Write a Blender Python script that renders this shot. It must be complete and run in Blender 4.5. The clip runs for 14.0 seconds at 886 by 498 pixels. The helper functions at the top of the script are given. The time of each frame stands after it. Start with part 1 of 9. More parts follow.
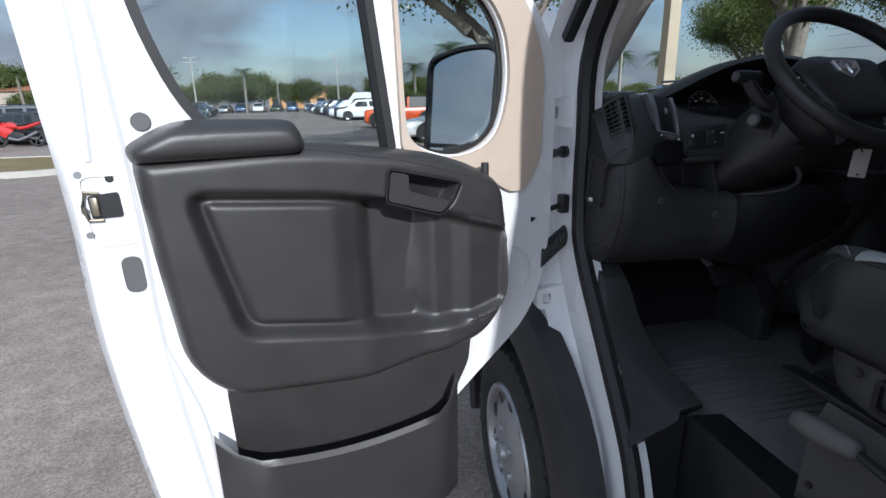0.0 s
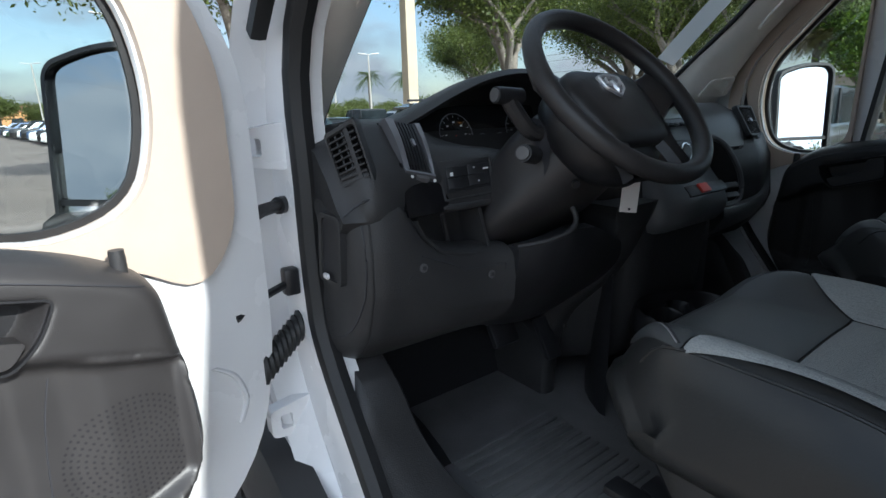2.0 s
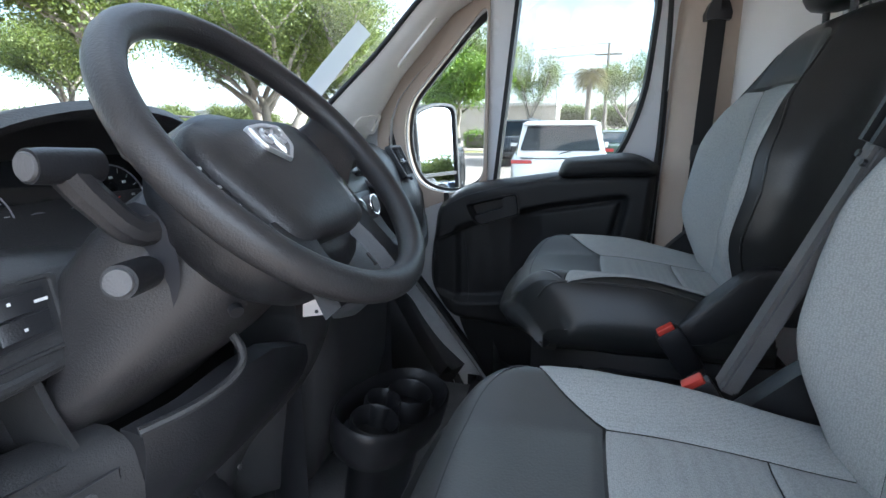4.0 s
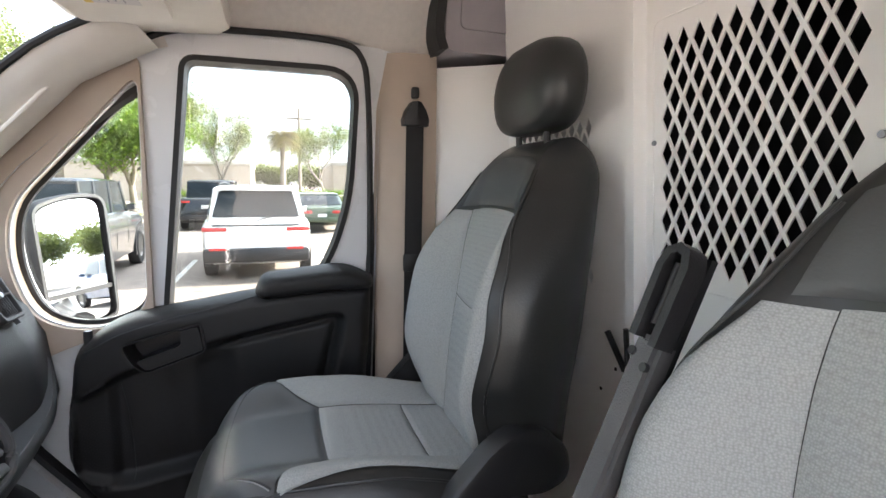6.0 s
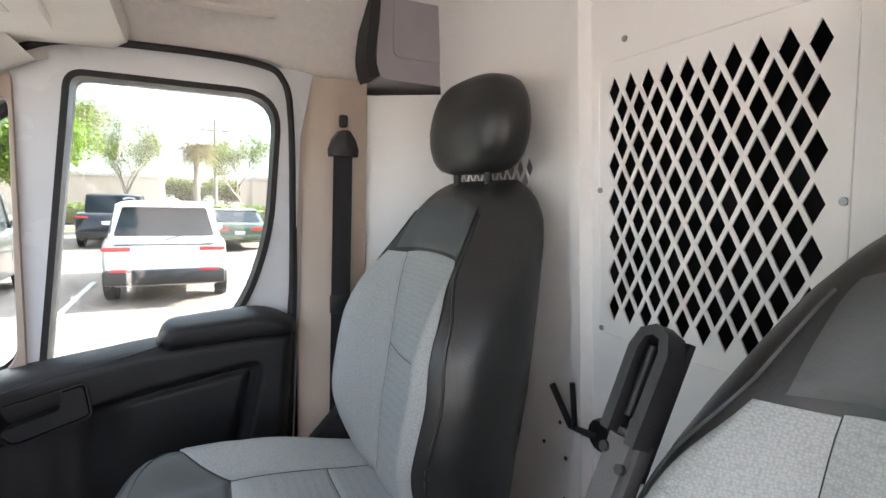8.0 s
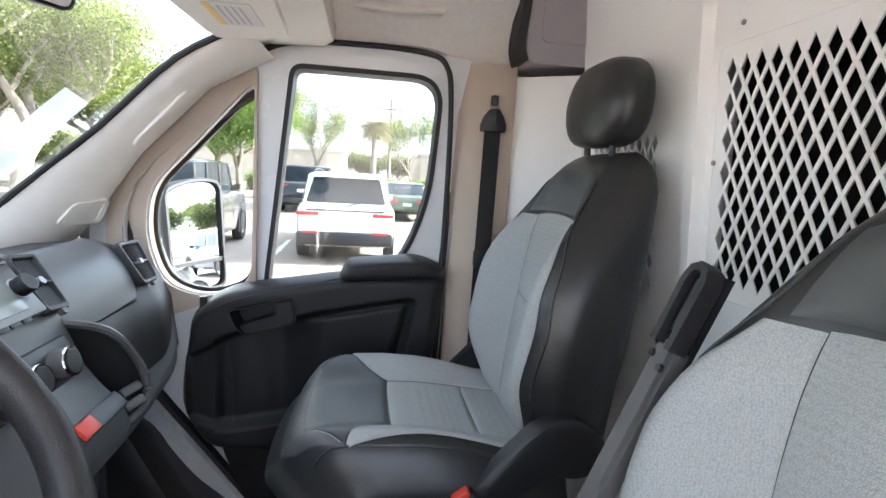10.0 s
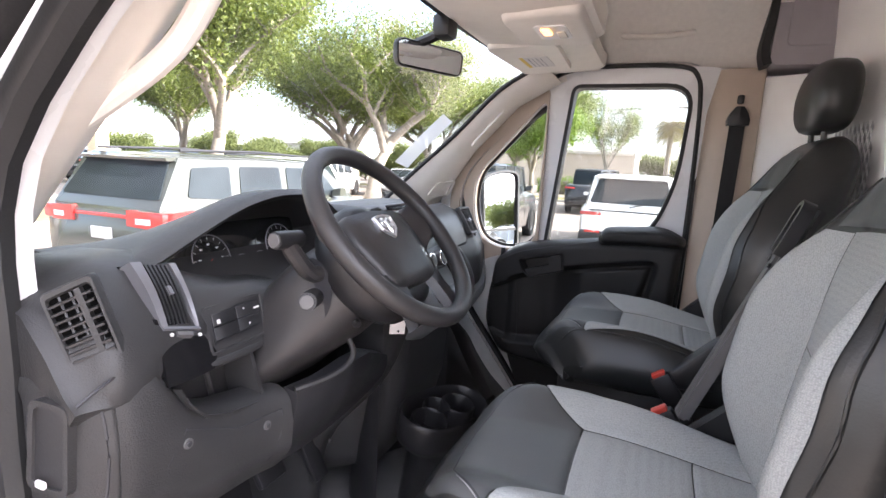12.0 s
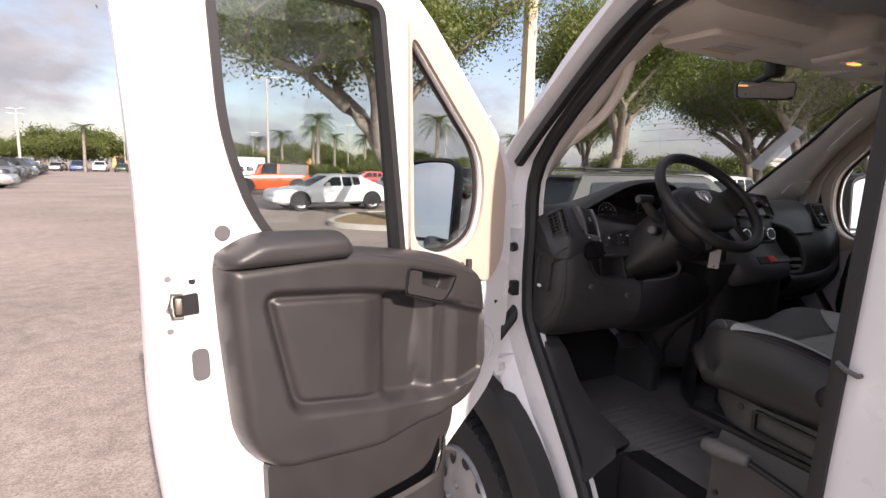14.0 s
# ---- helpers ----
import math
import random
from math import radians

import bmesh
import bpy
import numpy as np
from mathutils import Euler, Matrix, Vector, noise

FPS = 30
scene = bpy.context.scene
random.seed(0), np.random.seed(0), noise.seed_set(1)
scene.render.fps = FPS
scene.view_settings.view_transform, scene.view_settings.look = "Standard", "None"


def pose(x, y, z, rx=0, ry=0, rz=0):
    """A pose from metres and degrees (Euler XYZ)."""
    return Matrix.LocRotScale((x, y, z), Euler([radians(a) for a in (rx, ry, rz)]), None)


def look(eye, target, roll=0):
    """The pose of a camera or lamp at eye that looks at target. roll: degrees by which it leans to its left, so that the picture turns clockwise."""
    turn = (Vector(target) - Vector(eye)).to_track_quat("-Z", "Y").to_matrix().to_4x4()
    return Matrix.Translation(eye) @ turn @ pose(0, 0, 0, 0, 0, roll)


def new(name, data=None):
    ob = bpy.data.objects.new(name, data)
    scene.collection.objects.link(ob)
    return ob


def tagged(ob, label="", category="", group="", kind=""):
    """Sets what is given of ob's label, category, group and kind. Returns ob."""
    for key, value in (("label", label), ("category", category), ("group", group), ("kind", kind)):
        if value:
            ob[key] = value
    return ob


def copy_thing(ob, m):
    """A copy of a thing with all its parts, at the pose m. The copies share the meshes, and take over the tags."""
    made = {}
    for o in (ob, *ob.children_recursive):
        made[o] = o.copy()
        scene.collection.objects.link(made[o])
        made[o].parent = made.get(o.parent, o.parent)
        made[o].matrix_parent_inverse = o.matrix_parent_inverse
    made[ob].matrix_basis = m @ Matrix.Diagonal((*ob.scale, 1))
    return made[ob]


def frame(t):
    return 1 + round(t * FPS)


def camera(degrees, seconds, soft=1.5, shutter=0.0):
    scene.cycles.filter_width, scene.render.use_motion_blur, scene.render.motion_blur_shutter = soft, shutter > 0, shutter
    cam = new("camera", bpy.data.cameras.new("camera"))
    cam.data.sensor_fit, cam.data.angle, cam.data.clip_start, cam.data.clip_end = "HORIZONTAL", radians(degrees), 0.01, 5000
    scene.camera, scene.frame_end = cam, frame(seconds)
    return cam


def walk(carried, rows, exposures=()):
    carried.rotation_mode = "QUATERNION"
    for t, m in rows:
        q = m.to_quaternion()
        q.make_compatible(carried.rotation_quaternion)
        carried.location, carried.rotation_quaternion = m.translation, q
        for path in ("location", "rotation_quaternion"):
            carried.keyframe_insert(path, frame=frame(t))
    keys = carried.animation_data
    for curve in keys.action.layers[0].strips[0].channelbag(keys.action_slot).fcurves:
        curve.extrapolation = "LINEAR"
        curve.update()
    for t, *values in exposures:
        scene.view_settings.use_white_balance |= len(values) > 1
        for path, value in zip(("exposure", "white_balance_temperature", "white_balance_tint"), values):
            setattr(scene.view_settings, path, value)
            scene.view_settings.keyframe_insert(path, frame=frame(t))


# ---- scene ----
cam = camera(81.8, 14.0)
PATH = [
    (0, (-1.537, -1.436, 1.615), (-1.179, 0.45, 1.054), -1.2),
    (0.5, (-1.475, -1.316, 1.611), (-0.914, 0.52, 1.049), -1.1),
    (1, (-1.384, -1.208, 1.616), (-0.636, 0.565, 1.069), -1.4),
    (1.5, (-1.317, -1.107, 1.626), (-0.373, 0.573, 1.09), -1.9),
    (2, (-1.24, -1.002, 1.629), (-0.091, 0.55, 1.109), -1.7),
    (2.5, (-1.174, -0.889, 1.648), (0.208, 0.46, 1.127), -1.5),
    (3, (-1.122, -0.805, 1.659), (0.492, 0.269, 1.168), -1.2),
    (3.5, (-1.037, -0.759, 1.668), (0.735, 0.033, 1.187), -0.8),
    (4, (-0.92, -0.732, 1.684), (0.963, -0.249, 1.213), -0.3),
    (6.5, (-0.516, -0.735, 1.844), (1.295, -1.561, 1.646), 0.7),
    (7, (-0.477, -0.742, 1.862), (1.278, -1.686, 1.688), 0.9),
    (9.5, (-0.584, -0.749, 1.845), (1.327, -1.286, 1.6), 2.9),
    (10, (-0.685, -0.738, 1.836), (1.269, -1.054, 1.551), 3.4),
    (10.5, (-0.805, -0.74, 1.82), (1.169, -0.83, 1.511), 3.9),
    (11, (-0.956, -0.736, 1.8), (1.014, -0.613, 1.477), 4.0),
    (11.5, (-1.105, -0.8, 1.797), (0.819, -0.367, 1.463), 3.6),
    (12, (-1.255, -0.869, 1.789), (0.572, -0.125, 1.462), 2.9),
    (12.5, (-1.414, -1.0, 1.767), (0.244, 0.073, 1.452), 2.4),
    (13, (-1.587, -1.164, 1.764), (-0.16, 0.203, 1.456), 1.9),
    (13.5, (-1.767, -1.359, 1.752), (-0.616, 0.249, 1.453), 1.3),
    (14, (-1.949, -1.583, 1.736), (-1.086, 0.195, 1.429), 1.4),
]
LIGHT = [(0, 0.05, 5600, 9), (1, 0.40, 5550, 6), (1.5, 0.58, 5600, 5), (2.5, 1.1, 5800, 4), (3, 1.45, 5500, 3), (3.5, 2.02, 5550, 4), (4, 2.66, 5700, 7), (5, 2.95, 6200, 11), (6.5, 3.27, 6700, 14), (10, 3.37, 6200, 12),
         (11, 3.2, 6250, 14), (12, 3.0, 6550, 19), (12.5, 2.60, 6850, 24), (13, 1.98, 6950, 24), (13.5, 1.28, 6950, 23), (14, 0.82, 6950, 23)]
walk(cam, [(t, look(eye, target, roll)) for t, eye, target, roll in PATH], LIGHT)

# ---- world and sun ----
SUN_DIR = Vector((0.085, -0.88, 0.47)).normalized()      # towards the sun: behind the van, slightly to its right
world = bpy.data.worlds.new("sky")
scene.world = world
world.use_nodes = True
wn = world.node_tree.nodes
wl = world.node_tree.links
wn.clear()
w_out = wn.new("ShaderNodeOutputWorld")
w_bg = wn.new("ShaderNodeBackground")
w_sky = wn.new("ShaderNodeTexSky")
w_sky.sky_type = "NISHITA"
w_sky.sun_disc = False
w_sky.sun_elevation = math.asin(SUN_DIR.z)
w_sky.sun_rotation = math.atan2(SUN_DIR.x, SUN_DIR.y)
w_sky.dust_density = 1.2
w_tc = wn.new("ShaderNodeTexCoord")
w_map = wn.new("ShaderNodeMapping")
w_map.inputs["Scale"].default_value = (1.0, 1.0, 2.2)
w_n1 = wn.new("ShaderNodeTexNoise")
w_n1.inputs["Scale"].default_value = 2.6
w_n1.inputs["Detail"].default_value = 9
w_n1.inputs["Roughness"].default_value = 0.58
w_ramp = wn.new("ShaderNodeValToRGB")
w_ramp.color_ramp.elements[0].position = 0.39
w_ramp.color_ramp.elements[0].color = (0.12, 0.12, 0.12, 1)
w_ramp.color_ramp.elements[1].position = 0.56
w_n2 = wn.new("ShaderNodeTexNoise")
w_n2.inputs["Scale"].default_value = 6.0
w_n2.inputs["Detail"].default_value = 6
w_cl = wn.new("ShaderNodeValToRGB")
w_cl.color_ramp.elements[0].position = 0.34
w_cl.color_ramp.elements[0].color = (3.1, 3.4, 3.85, 1)
w_cl.color_ramp.elements[1].position = 0.64
w_cl.color_ramp.elements[1].color = (4.5, 4.65, 4.9, 1)
w_mix = wn.new("ShaderNodeMixRGB")
w_dot = wn.new("ShaderNodeVectorMath")
w_dot.operation = "DOT_PRODUCT"
w_dot.inputs[1].default_value = SUN_DIR
w_glow = wn.new("ShaderNodeMapRange")
w_glow.interpolation_type = "SMOOTHSTEP"
w_glow.inputs["From Min"].default_value, w_glow.inputs["From Max"].default_value = 0.0, 1.0
w_glow.inputs["To Min"].default_value, w_glow.inputs["To Max"].default_value = 0.76, 3.4
w_lit = wn.new("ShaderNodeVectorMath")
w_lit.operation = "SCALE"
wl.new(w_tc.outputs["Generated"], w_dot.inputs[0])
wl.new(w_dot.outputs["Value"], w_glow.inputs["Value"])
wl.new(w_glow.outputs["Result"], w_lit.inputs["Scale"])
wl.new(w_cl.outputs["Color"], w_lit.inputs[0])
wl.new(w_tc.outputs["Generated"], w_map.inputs["Vector"])
wl.new(w_map.outputs["Vector"], w_n1.inputs["Vector"])
wl.new(w_map.outputs["Vector"], w_n2.inputs["Vector"])
wl.new(w_n1.outputs["Fac"], w_ramp.inputs["Fac"])
wl.new(w_n2.outputs["Fac"], w_cl.inputs["Fac"])
wl.new(w_ramp.outputs["Color"], w_mix.inputs["Fac"])
wl.new(w_sky.outputs["Color"], w_mix.inputs["Color1"])
wl.new(w_lit.outputs["Vector"], w_mix.inputs["Color2"])
wl.new(w_mix.outputs["Color"], w_bg.inputs["Color"])
w_bg.inputs["Strength"].default_value = 0.11
wl.new(w_bg.outputs["Background"], w_out.inputs["Surface"])

sun = new("sun", bpy.data.lights.new("sun", "SUN"))
sun.data.energy = 4.5
sun.data.angle = radians(0.6)
sun.data.color = (1.0, 0.93, 0.83)
sun.matrix_world = look((0, 0, 30), Vector((0, 0, 30)) - SUN_DIR)


# ---- materials ----
def mat(name, base, rough=0.5, metal=0.0, vary=0.12, scale=8.0, bump=0.0, bscale=120.0, second=None, blotch=1.5, coat=0.0, spec=0.5, random_piece=0.0):
    """A surface with grain and blotches of two sizes, in metres."""
    m = bpy.data.materials.new(name)
    m.use_nodes = True
    nt = m.node_tree
    b = nt.nodes["Principled BSDF"]
    tc = nt.nodes.new("ShaderNodeTexCoord")
    n1 = nt.nodes.new("ShaderNodeTexNoise")
    n1.inputs["Scale"].default_value = scale
    n1.inputs["Detail"].default_value = 6
    n2 = nt.nodes.new("ShaderNodeTexNoise")
    n2.inputs["Scale"].default_value = blotch
    n2.inputs["Detail"].default_value = 3
    nt.links.new(tc.outputs["Object"], n1.inputs["Vector"])
    nt.links.new(tc.outputs["Object"], n2.inputs["Vector"])
    add = nt.nodes.new("ShaderNodeMath")
    add.operation = "MULTIPLY_ADD"
    add.inputs[1].default_value = 0.5
    nt.links.new(n1.outputs["Fac"], add.inputs[0])
    half = nt.nodes.new("ShaderNodeMath")
    half.operation = "MULTIPLY"
    half.inputs[1].default_value = 0.5
    nt.links.new(n2.outputs["Fac"], half.inputs[0])
    nt.links.new(half.outputs[0], add.inputs[2])
    ramp = nt.nodes.new("ShaderNodeValToRGB")
    lo = [max(0.0, c * (1 - vary)) for c in base]
    hi = [min(1.0, c * (1 + vary)) for c in (second or base)]
    ramp.color_ramp.elements[0].position, ramp.color_ramp.elements[1].position = 0.32, 0.68
    ramp.color_ramp.elements[0].color, ramp.color_ramp.elements[1].color = (*lo, 1), (*hi, 1)
    nt.links.new(add.outputs[0], ramp.inputs["Fac"])
    if random_piece:
        oi = nt.nodes.new("ShaderNodeObjectInfo")
        hsv = nt.nodes.new("ShaderNodeHueSaturation")
        mr = nt.nodes.new("ShaderNodeMapRange")
        mr.inputs["To Min"].default_value, mr.inputs["To Max"].default_value = 1 - random_piece, 1 + random_piece
        nt.links.new(oi.outputs["Random"], mr.inputs["Value"])
        nt.links.new(mr.outputs["Result"], hsv.inputs["Value"])
        nt.links.new(ramp.outputs["Color"], hsv.inputs["Color"])
        nt.links.new(hsv.outputs["Color"], b.inputs["Base Color"])
    else:
        nt.links.new(ramp.outputs["Color"], b.inputs["Base Color"])
    rr = nt.nodes.new("ShaderNodeMapRange")
    rr.inputs["To Min"].default_value, rr.inputs["To Max"].default_value = max(0.02, rough - 0.07), min(1, rough + 0.07)
    nt.links.new(n1.outputs["Fac"], rr.inputs["Value"])
    nt.links.new(rr.outputs["Result"], b.inputs["Roughness"])
    b.inputs["Metallic"].default_value = metal
    b.inputs["Specular IOR Level"].default_value = spec
    b.inputs["Coat Weight"].default_value = coat
    b.inputs["Coat Roughness"].default_value = 0.06
    if bump:
        n3 = nt.nodes.new("ShaderNodeTexNoise")
        n3.inputs["Scale"].default_value = bscale
        n3.inputs["Detail"].default_value = 3
        nt.links.new(tc.outputs["Object"], n3.inputs["Vector"])
        bp = nt.nodes.new("ShaderNodeBump")
        bp.inputs["Strength"].default_value = bump
        bp.inputs["Distance"].default_value = 0.004
        nt.links.new(n3.outputs["Fac"], bp.inputs["Height"])
        nt.links.new(bp.outputs["Normal"], b.inputs["Normal"])
    return m


def glass(name, tint=(0.9, 0.95, 0.93), gloss=1.0):
    """A thin pane: clear, with a mirror's gloss at grazing angles."""
    m = bpy.data.materials.new(name)
    m.use_nodes = True
    nt = m.node_tree
    nt.nodes.clear()
    out = nt.nodes.new("ShaderNodeOutputMaterial")
    tr = nt.nodes.new("ShaderNodeBsdfTransparent")
    tr.inputs["Color"].default_value = (*tint, 1)
    gl = nt.nodes.new("ShaderNodeBsdfGlossy")
    gl.inputs["Roughness"].default_value = 0.02
    gl.inputs["Color"].default_value = (gloss, gloss, gloss, 1)
    lw = nt.nodes.new("ShaderNodeLayerWeight")
    lw.inputs["Blend"].default_value = 0.5
    pw = nt.nodes.new("ShaderNodeMath")
    pw.operation = "POWER"
    pw.inputs[1].default_value = 4.0
    ma = nt.nodes.new("ShaderNodeMath")
    ma.operation = "MULTIPLY_ADD"
    ma.inputs[1].default_value, ma.inputs[2].default_value = 0.7, 0.045
    mx = nt.nodes.new("ShaderNodeMixShader")
    nt.links.new(lw.outputs["Facing"], pw.inputs[0])
    nt.links.new(pw.outputs[0], ma.inputs[0])
    nt.links.new(ma.outputs[0], mx.inputs[0])
    nt.links.new(tr.outputs[0], mx.inputs[1])
    nt.links.new(gl.outputs[0], mx.inputs[2])
    nt.links.new(mx.outputs[0], out.inputs["Surface"])
    return m


def weave(name, base, dark, size):
    """Woven seat cloth: fine checks of thread with a relief."""
    m = mat(name, base, 0.85, vary=0.08, scale=30, spec=0.2)
    nt = m.node_tree
    b = nt.nodes["Principled BSDF"]
    tc = nt.nodes.new("ShaderNodeTexCoord")
    vo = nt.nodes.new("ShaderNodeTexVoronoi")
    vo.inputs["Scale"].default_value = size
    vo.inputs["Randomness"].default_value = 0.6
    nt.links.new(tc.outputs["Object"], vo.inputs["Vector"])
    mx = nt.nodes.new("ShaderNodeMixRGB")
    mx.inputs["Color1"].default_value = (*base, 1)
    mx.inputs["Color2"].default_value = (*dark, 1)
    nt.links.new(vo.outputs["Distance"], mx.inputs["Fac"])
    nt.links.new(mx.outputs["Color"], b.inputs["Base Color"])
    bp = nt.nodes.new("ShaderNodeBump")
    bp.inputs["Strength"].default_value = 0.3
    bp.inputs["Distance"].default_value = 0.002
    bp.invert = True
    nt.links.new(vo.outputs["Distance"], bp.inputs["Height"])
    nt.links.new(bp.outputs["Normal"], b.inputs["Normal"])
    return m


WHITE = mat("white_paint", (0.75, 0.75, 0.76), 0.28, vary=0.025, scale=3, coat=0.6)
WHITE_IN = mat("white_panel", (0.90, 0.885, 0.87), 0.42, vary=0.03, scale=5, bump=0.03, bscale=60)
BEIGE = mat("beige_trim", (0.83, 0.78, 0.72), 0.62, vary=0.05, scale=20, bump=0.12, bscale=500)
TAN = mat("tan_trim", (0.49, 0.40, 0.325), 0.60, vary=0.05, scale=20, bump=0.12, bscale=500)
LINER = mat("headliner_cloth", (0.88, 0.84, 0.79), 0.95, vary=0.06, scale=60, bump=0.2, bscale=600, spec=0.1)
PLASTIC = mat("dark_grey_plastic", (0.032, 0.0315, 0.0325), 0.44, vary=0.14, scale=14, bump=0.25, bscale=420, blotch=3, spec=0.35)
PLASTIC_W = mat("satin_grey_plastic", (0.031, 0.0292, 0.030), 0.40, vary=0.12, scale=16, bump=0.2, bscale=420, blotch=3, spec=0.5)
PLASTIC_S = mat("grey_fascia_plastic", (0.092, 0.095, 0.10), 0.40, vary=0.12, scale=16, bump=0.2, bscale=420, blotch=3, spec=0.5)
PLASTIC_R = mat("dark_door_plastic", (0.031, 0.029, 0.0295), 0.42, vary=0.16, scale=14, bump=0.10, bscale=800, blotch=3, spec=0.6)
# the same door plastic, with the far door's shade put into a darker base
PLASTIC_P = mat("shaded_door_plastic", (0.017, 0.017, 0.018), 0.46, vary=0.14, scale=14, bump=0.25, bscale=420, blotch=3, spec=0.35)
PLASTIC_D = mat("black_plastic", (0.016, 0.016, 0.018), 0.40, vary=0.15, scale=14, bump=0.15, bscale=420)
SKIRT_M = mat("grey_seat_base", (0.068, 0.066, 0.064), 0.5, vary=0.1, scale=20, bump=0.2, bscale=420)
PLASTIC_L = mat("mid_grey_plastic", (0.095, 0.093, 0.095), 0.52, vary=0.1, scale=20, bump=0.2, bscale=420)
SILVER_P = mat("silver_trim", (0.30, 0.30, 0.32), 0.35, metal=0.6, vary=0.08, scale=20)
RUBBER = mat("rubber_seal", (0.016, 0.016, 0.017), 0.6, vary=0.2, scale=30, bump=0.1, bscale=200)
TYRE = mat("tyre_rubber", (0.022, 0.022, 0.023), 0.75, vary=0.3, scale=20, bump=0.4, bscale=90)
RIM = mat("painted_steel_wheel", (0.42, 0.42, 0.43), 0.35, metal=0.55, vary=0.1, scale=10)
BLANK = mat("gloss_black_plastic", (0.008, 0.008, 0.009), 0.22, vary=0.1, spec=0.3)
# near-black without sheen: painted shade for the shallow vent throats
VOID = mat("vent_shade_black", (0.004, 0.004, 0.004), 0.9, vary=0.05, spec=0.0)
CHEEK = mat("dark_silver_trim", (0.13, 0.13, 0.14), 0.34, metal=0.3, vary=0.08, scale=20)
BADGE = mat("satin_chrome", (0.80, 0.80, 0.82), 0.30, metal=0.85, vary=0.03)
CHROME = mat("chrome", (0.75, 0.75, 0.77), 0.12, metal=1.0, vary=0.03)
VINYL_S = mat("dark_grey_smooth_vinyl", (0.066, 0.070, 0.072), 0.45, vary=0.10, scale=9, bump=0.12, bscale=300, blotch=5)
VINYL = mat("black_seat_vinyl", (0.024, 0.025, 0.025), 0.34, vary=0.12, scale=10, bump=0.08, bscale=260, blotch=4)
CLOTH = weave("grey_seat_cloth", (0.42, 0.44, 0.438), (0.25, 0.263, 0.262), 420)
PIPING = mat("light_piping", (0.30, 0.30, 0.31), 0.6, vary=0.08)
SHELF = mat("grey_mauve_plastic", (0.36, 0.33, 0.35), 0.5, vary=0.08, scale=12, bump=0.1, bscale=300)
FLOORMAT = mat("floor_rubber", (0.14, 0.138, 0.14), 0.5, vary=0.25, scale=12, bump=0.35, bscale=160, blotch=3)
BELT = mat("seat_belt_webbing", (0.020, 0.019, 0.020), 0.8, vary=0.2, scale=80, bump=0.4, bscale=700)
RED_P = mat("red_button", (0.60, 0.05, 0.03), 0.4, vary=0.08)
PAPER = mat("paper_tag", (0.72, 0.68, 0.66), 0.8, vary=0.04)
SCREEN = mat("dark_screen", (0.012, 0.013, 0.015), 0.08, vary=0.1)
# near-black base that stands in for the unlit cargo bay
CARGO_SHADE = mat("cargo_shade_black", (0.012, 0.012, 0.018), 0.9, vary=0.2)
MARK = mat("pale_print", (0.62, 0.62, 0.62), 0.6, vary=0.05)
INK = mat("dark_print", (0.03, 0.03, 0.035), 0.6, vary=0.05)
MIRROR = mat("mirror_glass", (0.78, 0.81, 0.84), 0.02, metal=1.0, vary=0.0)
MIRROR.node_tree.nodes["Principled BSDF"].inputs["Roughness"].default_value = 0.01
for link in list(MIRROR.node_tree.nodes["Principled BSDF"].inputs["Roughness"].links):
    MIRROR.node_tree.links.remove(link)
GLASS = glass("clear_glass", (0.84, 0.87, 0.86))
GLASS_P = glass("passenger_glass", (0.76, 0.79, 0.78))
GLASS_T = glass("tinted_glass", (0.86, 0.90, 0.90))
AUTO_GLASS = mat("dark_car_glass", (0.020, 0.026, 0.030), 0.05, vary=0.3, scale=1.5, spec=0.2)
STICKER = glass("sticker_film", (0.45, 0.45, 0.45), 0.2)
sk_t = STICKER.node_tree
sk_d = sk_t.nodes.new("ShaderNodeBsdfTranslucent")
sk_d.inputs["Color"].default_value = (0.85, 0.84, 0.84, 1)
sk_m = sk_t.nodes.new("ShaderNodeMixShader")
sk_m.inputs[0].default_value = 0.38
sk_o = sk_t.nodes["Material Output"]
sk_t.links.new(sk_o.inputs["Surface"].links[0].from_socket, sk_m.inputs[1])
sk_t.links.new(sk_d.outputs[0], sk_m.inputs[2])
sk_t.links.new(sk_m.outputs[0], sk_o.inputs["Surface"])


# ---- mesh helpers ----
def part(name, bm, material, parent=None, label="", smooth=35, flip=False):
    """Links a bmesh as one mesh object, under a thing or a part."""
    bmesh.ops.recalc_face_normals(bm, faces=bm.faces[:])
    me = bpy.data.meshes.new(name)
    bm.to_mesh(me)
    bm.free()
    for p in me.polygons:
        p.use_smooth = smooth > 0
    if smooth > 0:
        me.set_sharp_from_angle(angle=radians(smooth))
    me.materials.append(material)
    ob = new(name, me)
    if parent is not None:
        ob.parent = parent
    if label:
        ob["label"] = label
    return ob


def thing(name, label, category, at=(0, 0, 0), group="", kind=""):
    """An empty at a thing's base, which its parts hang from; parts are built in world places."""
    ob = new(name)
    ob.empty_display_size = 0.1
    return tagged(ob, label, category, group, kind)


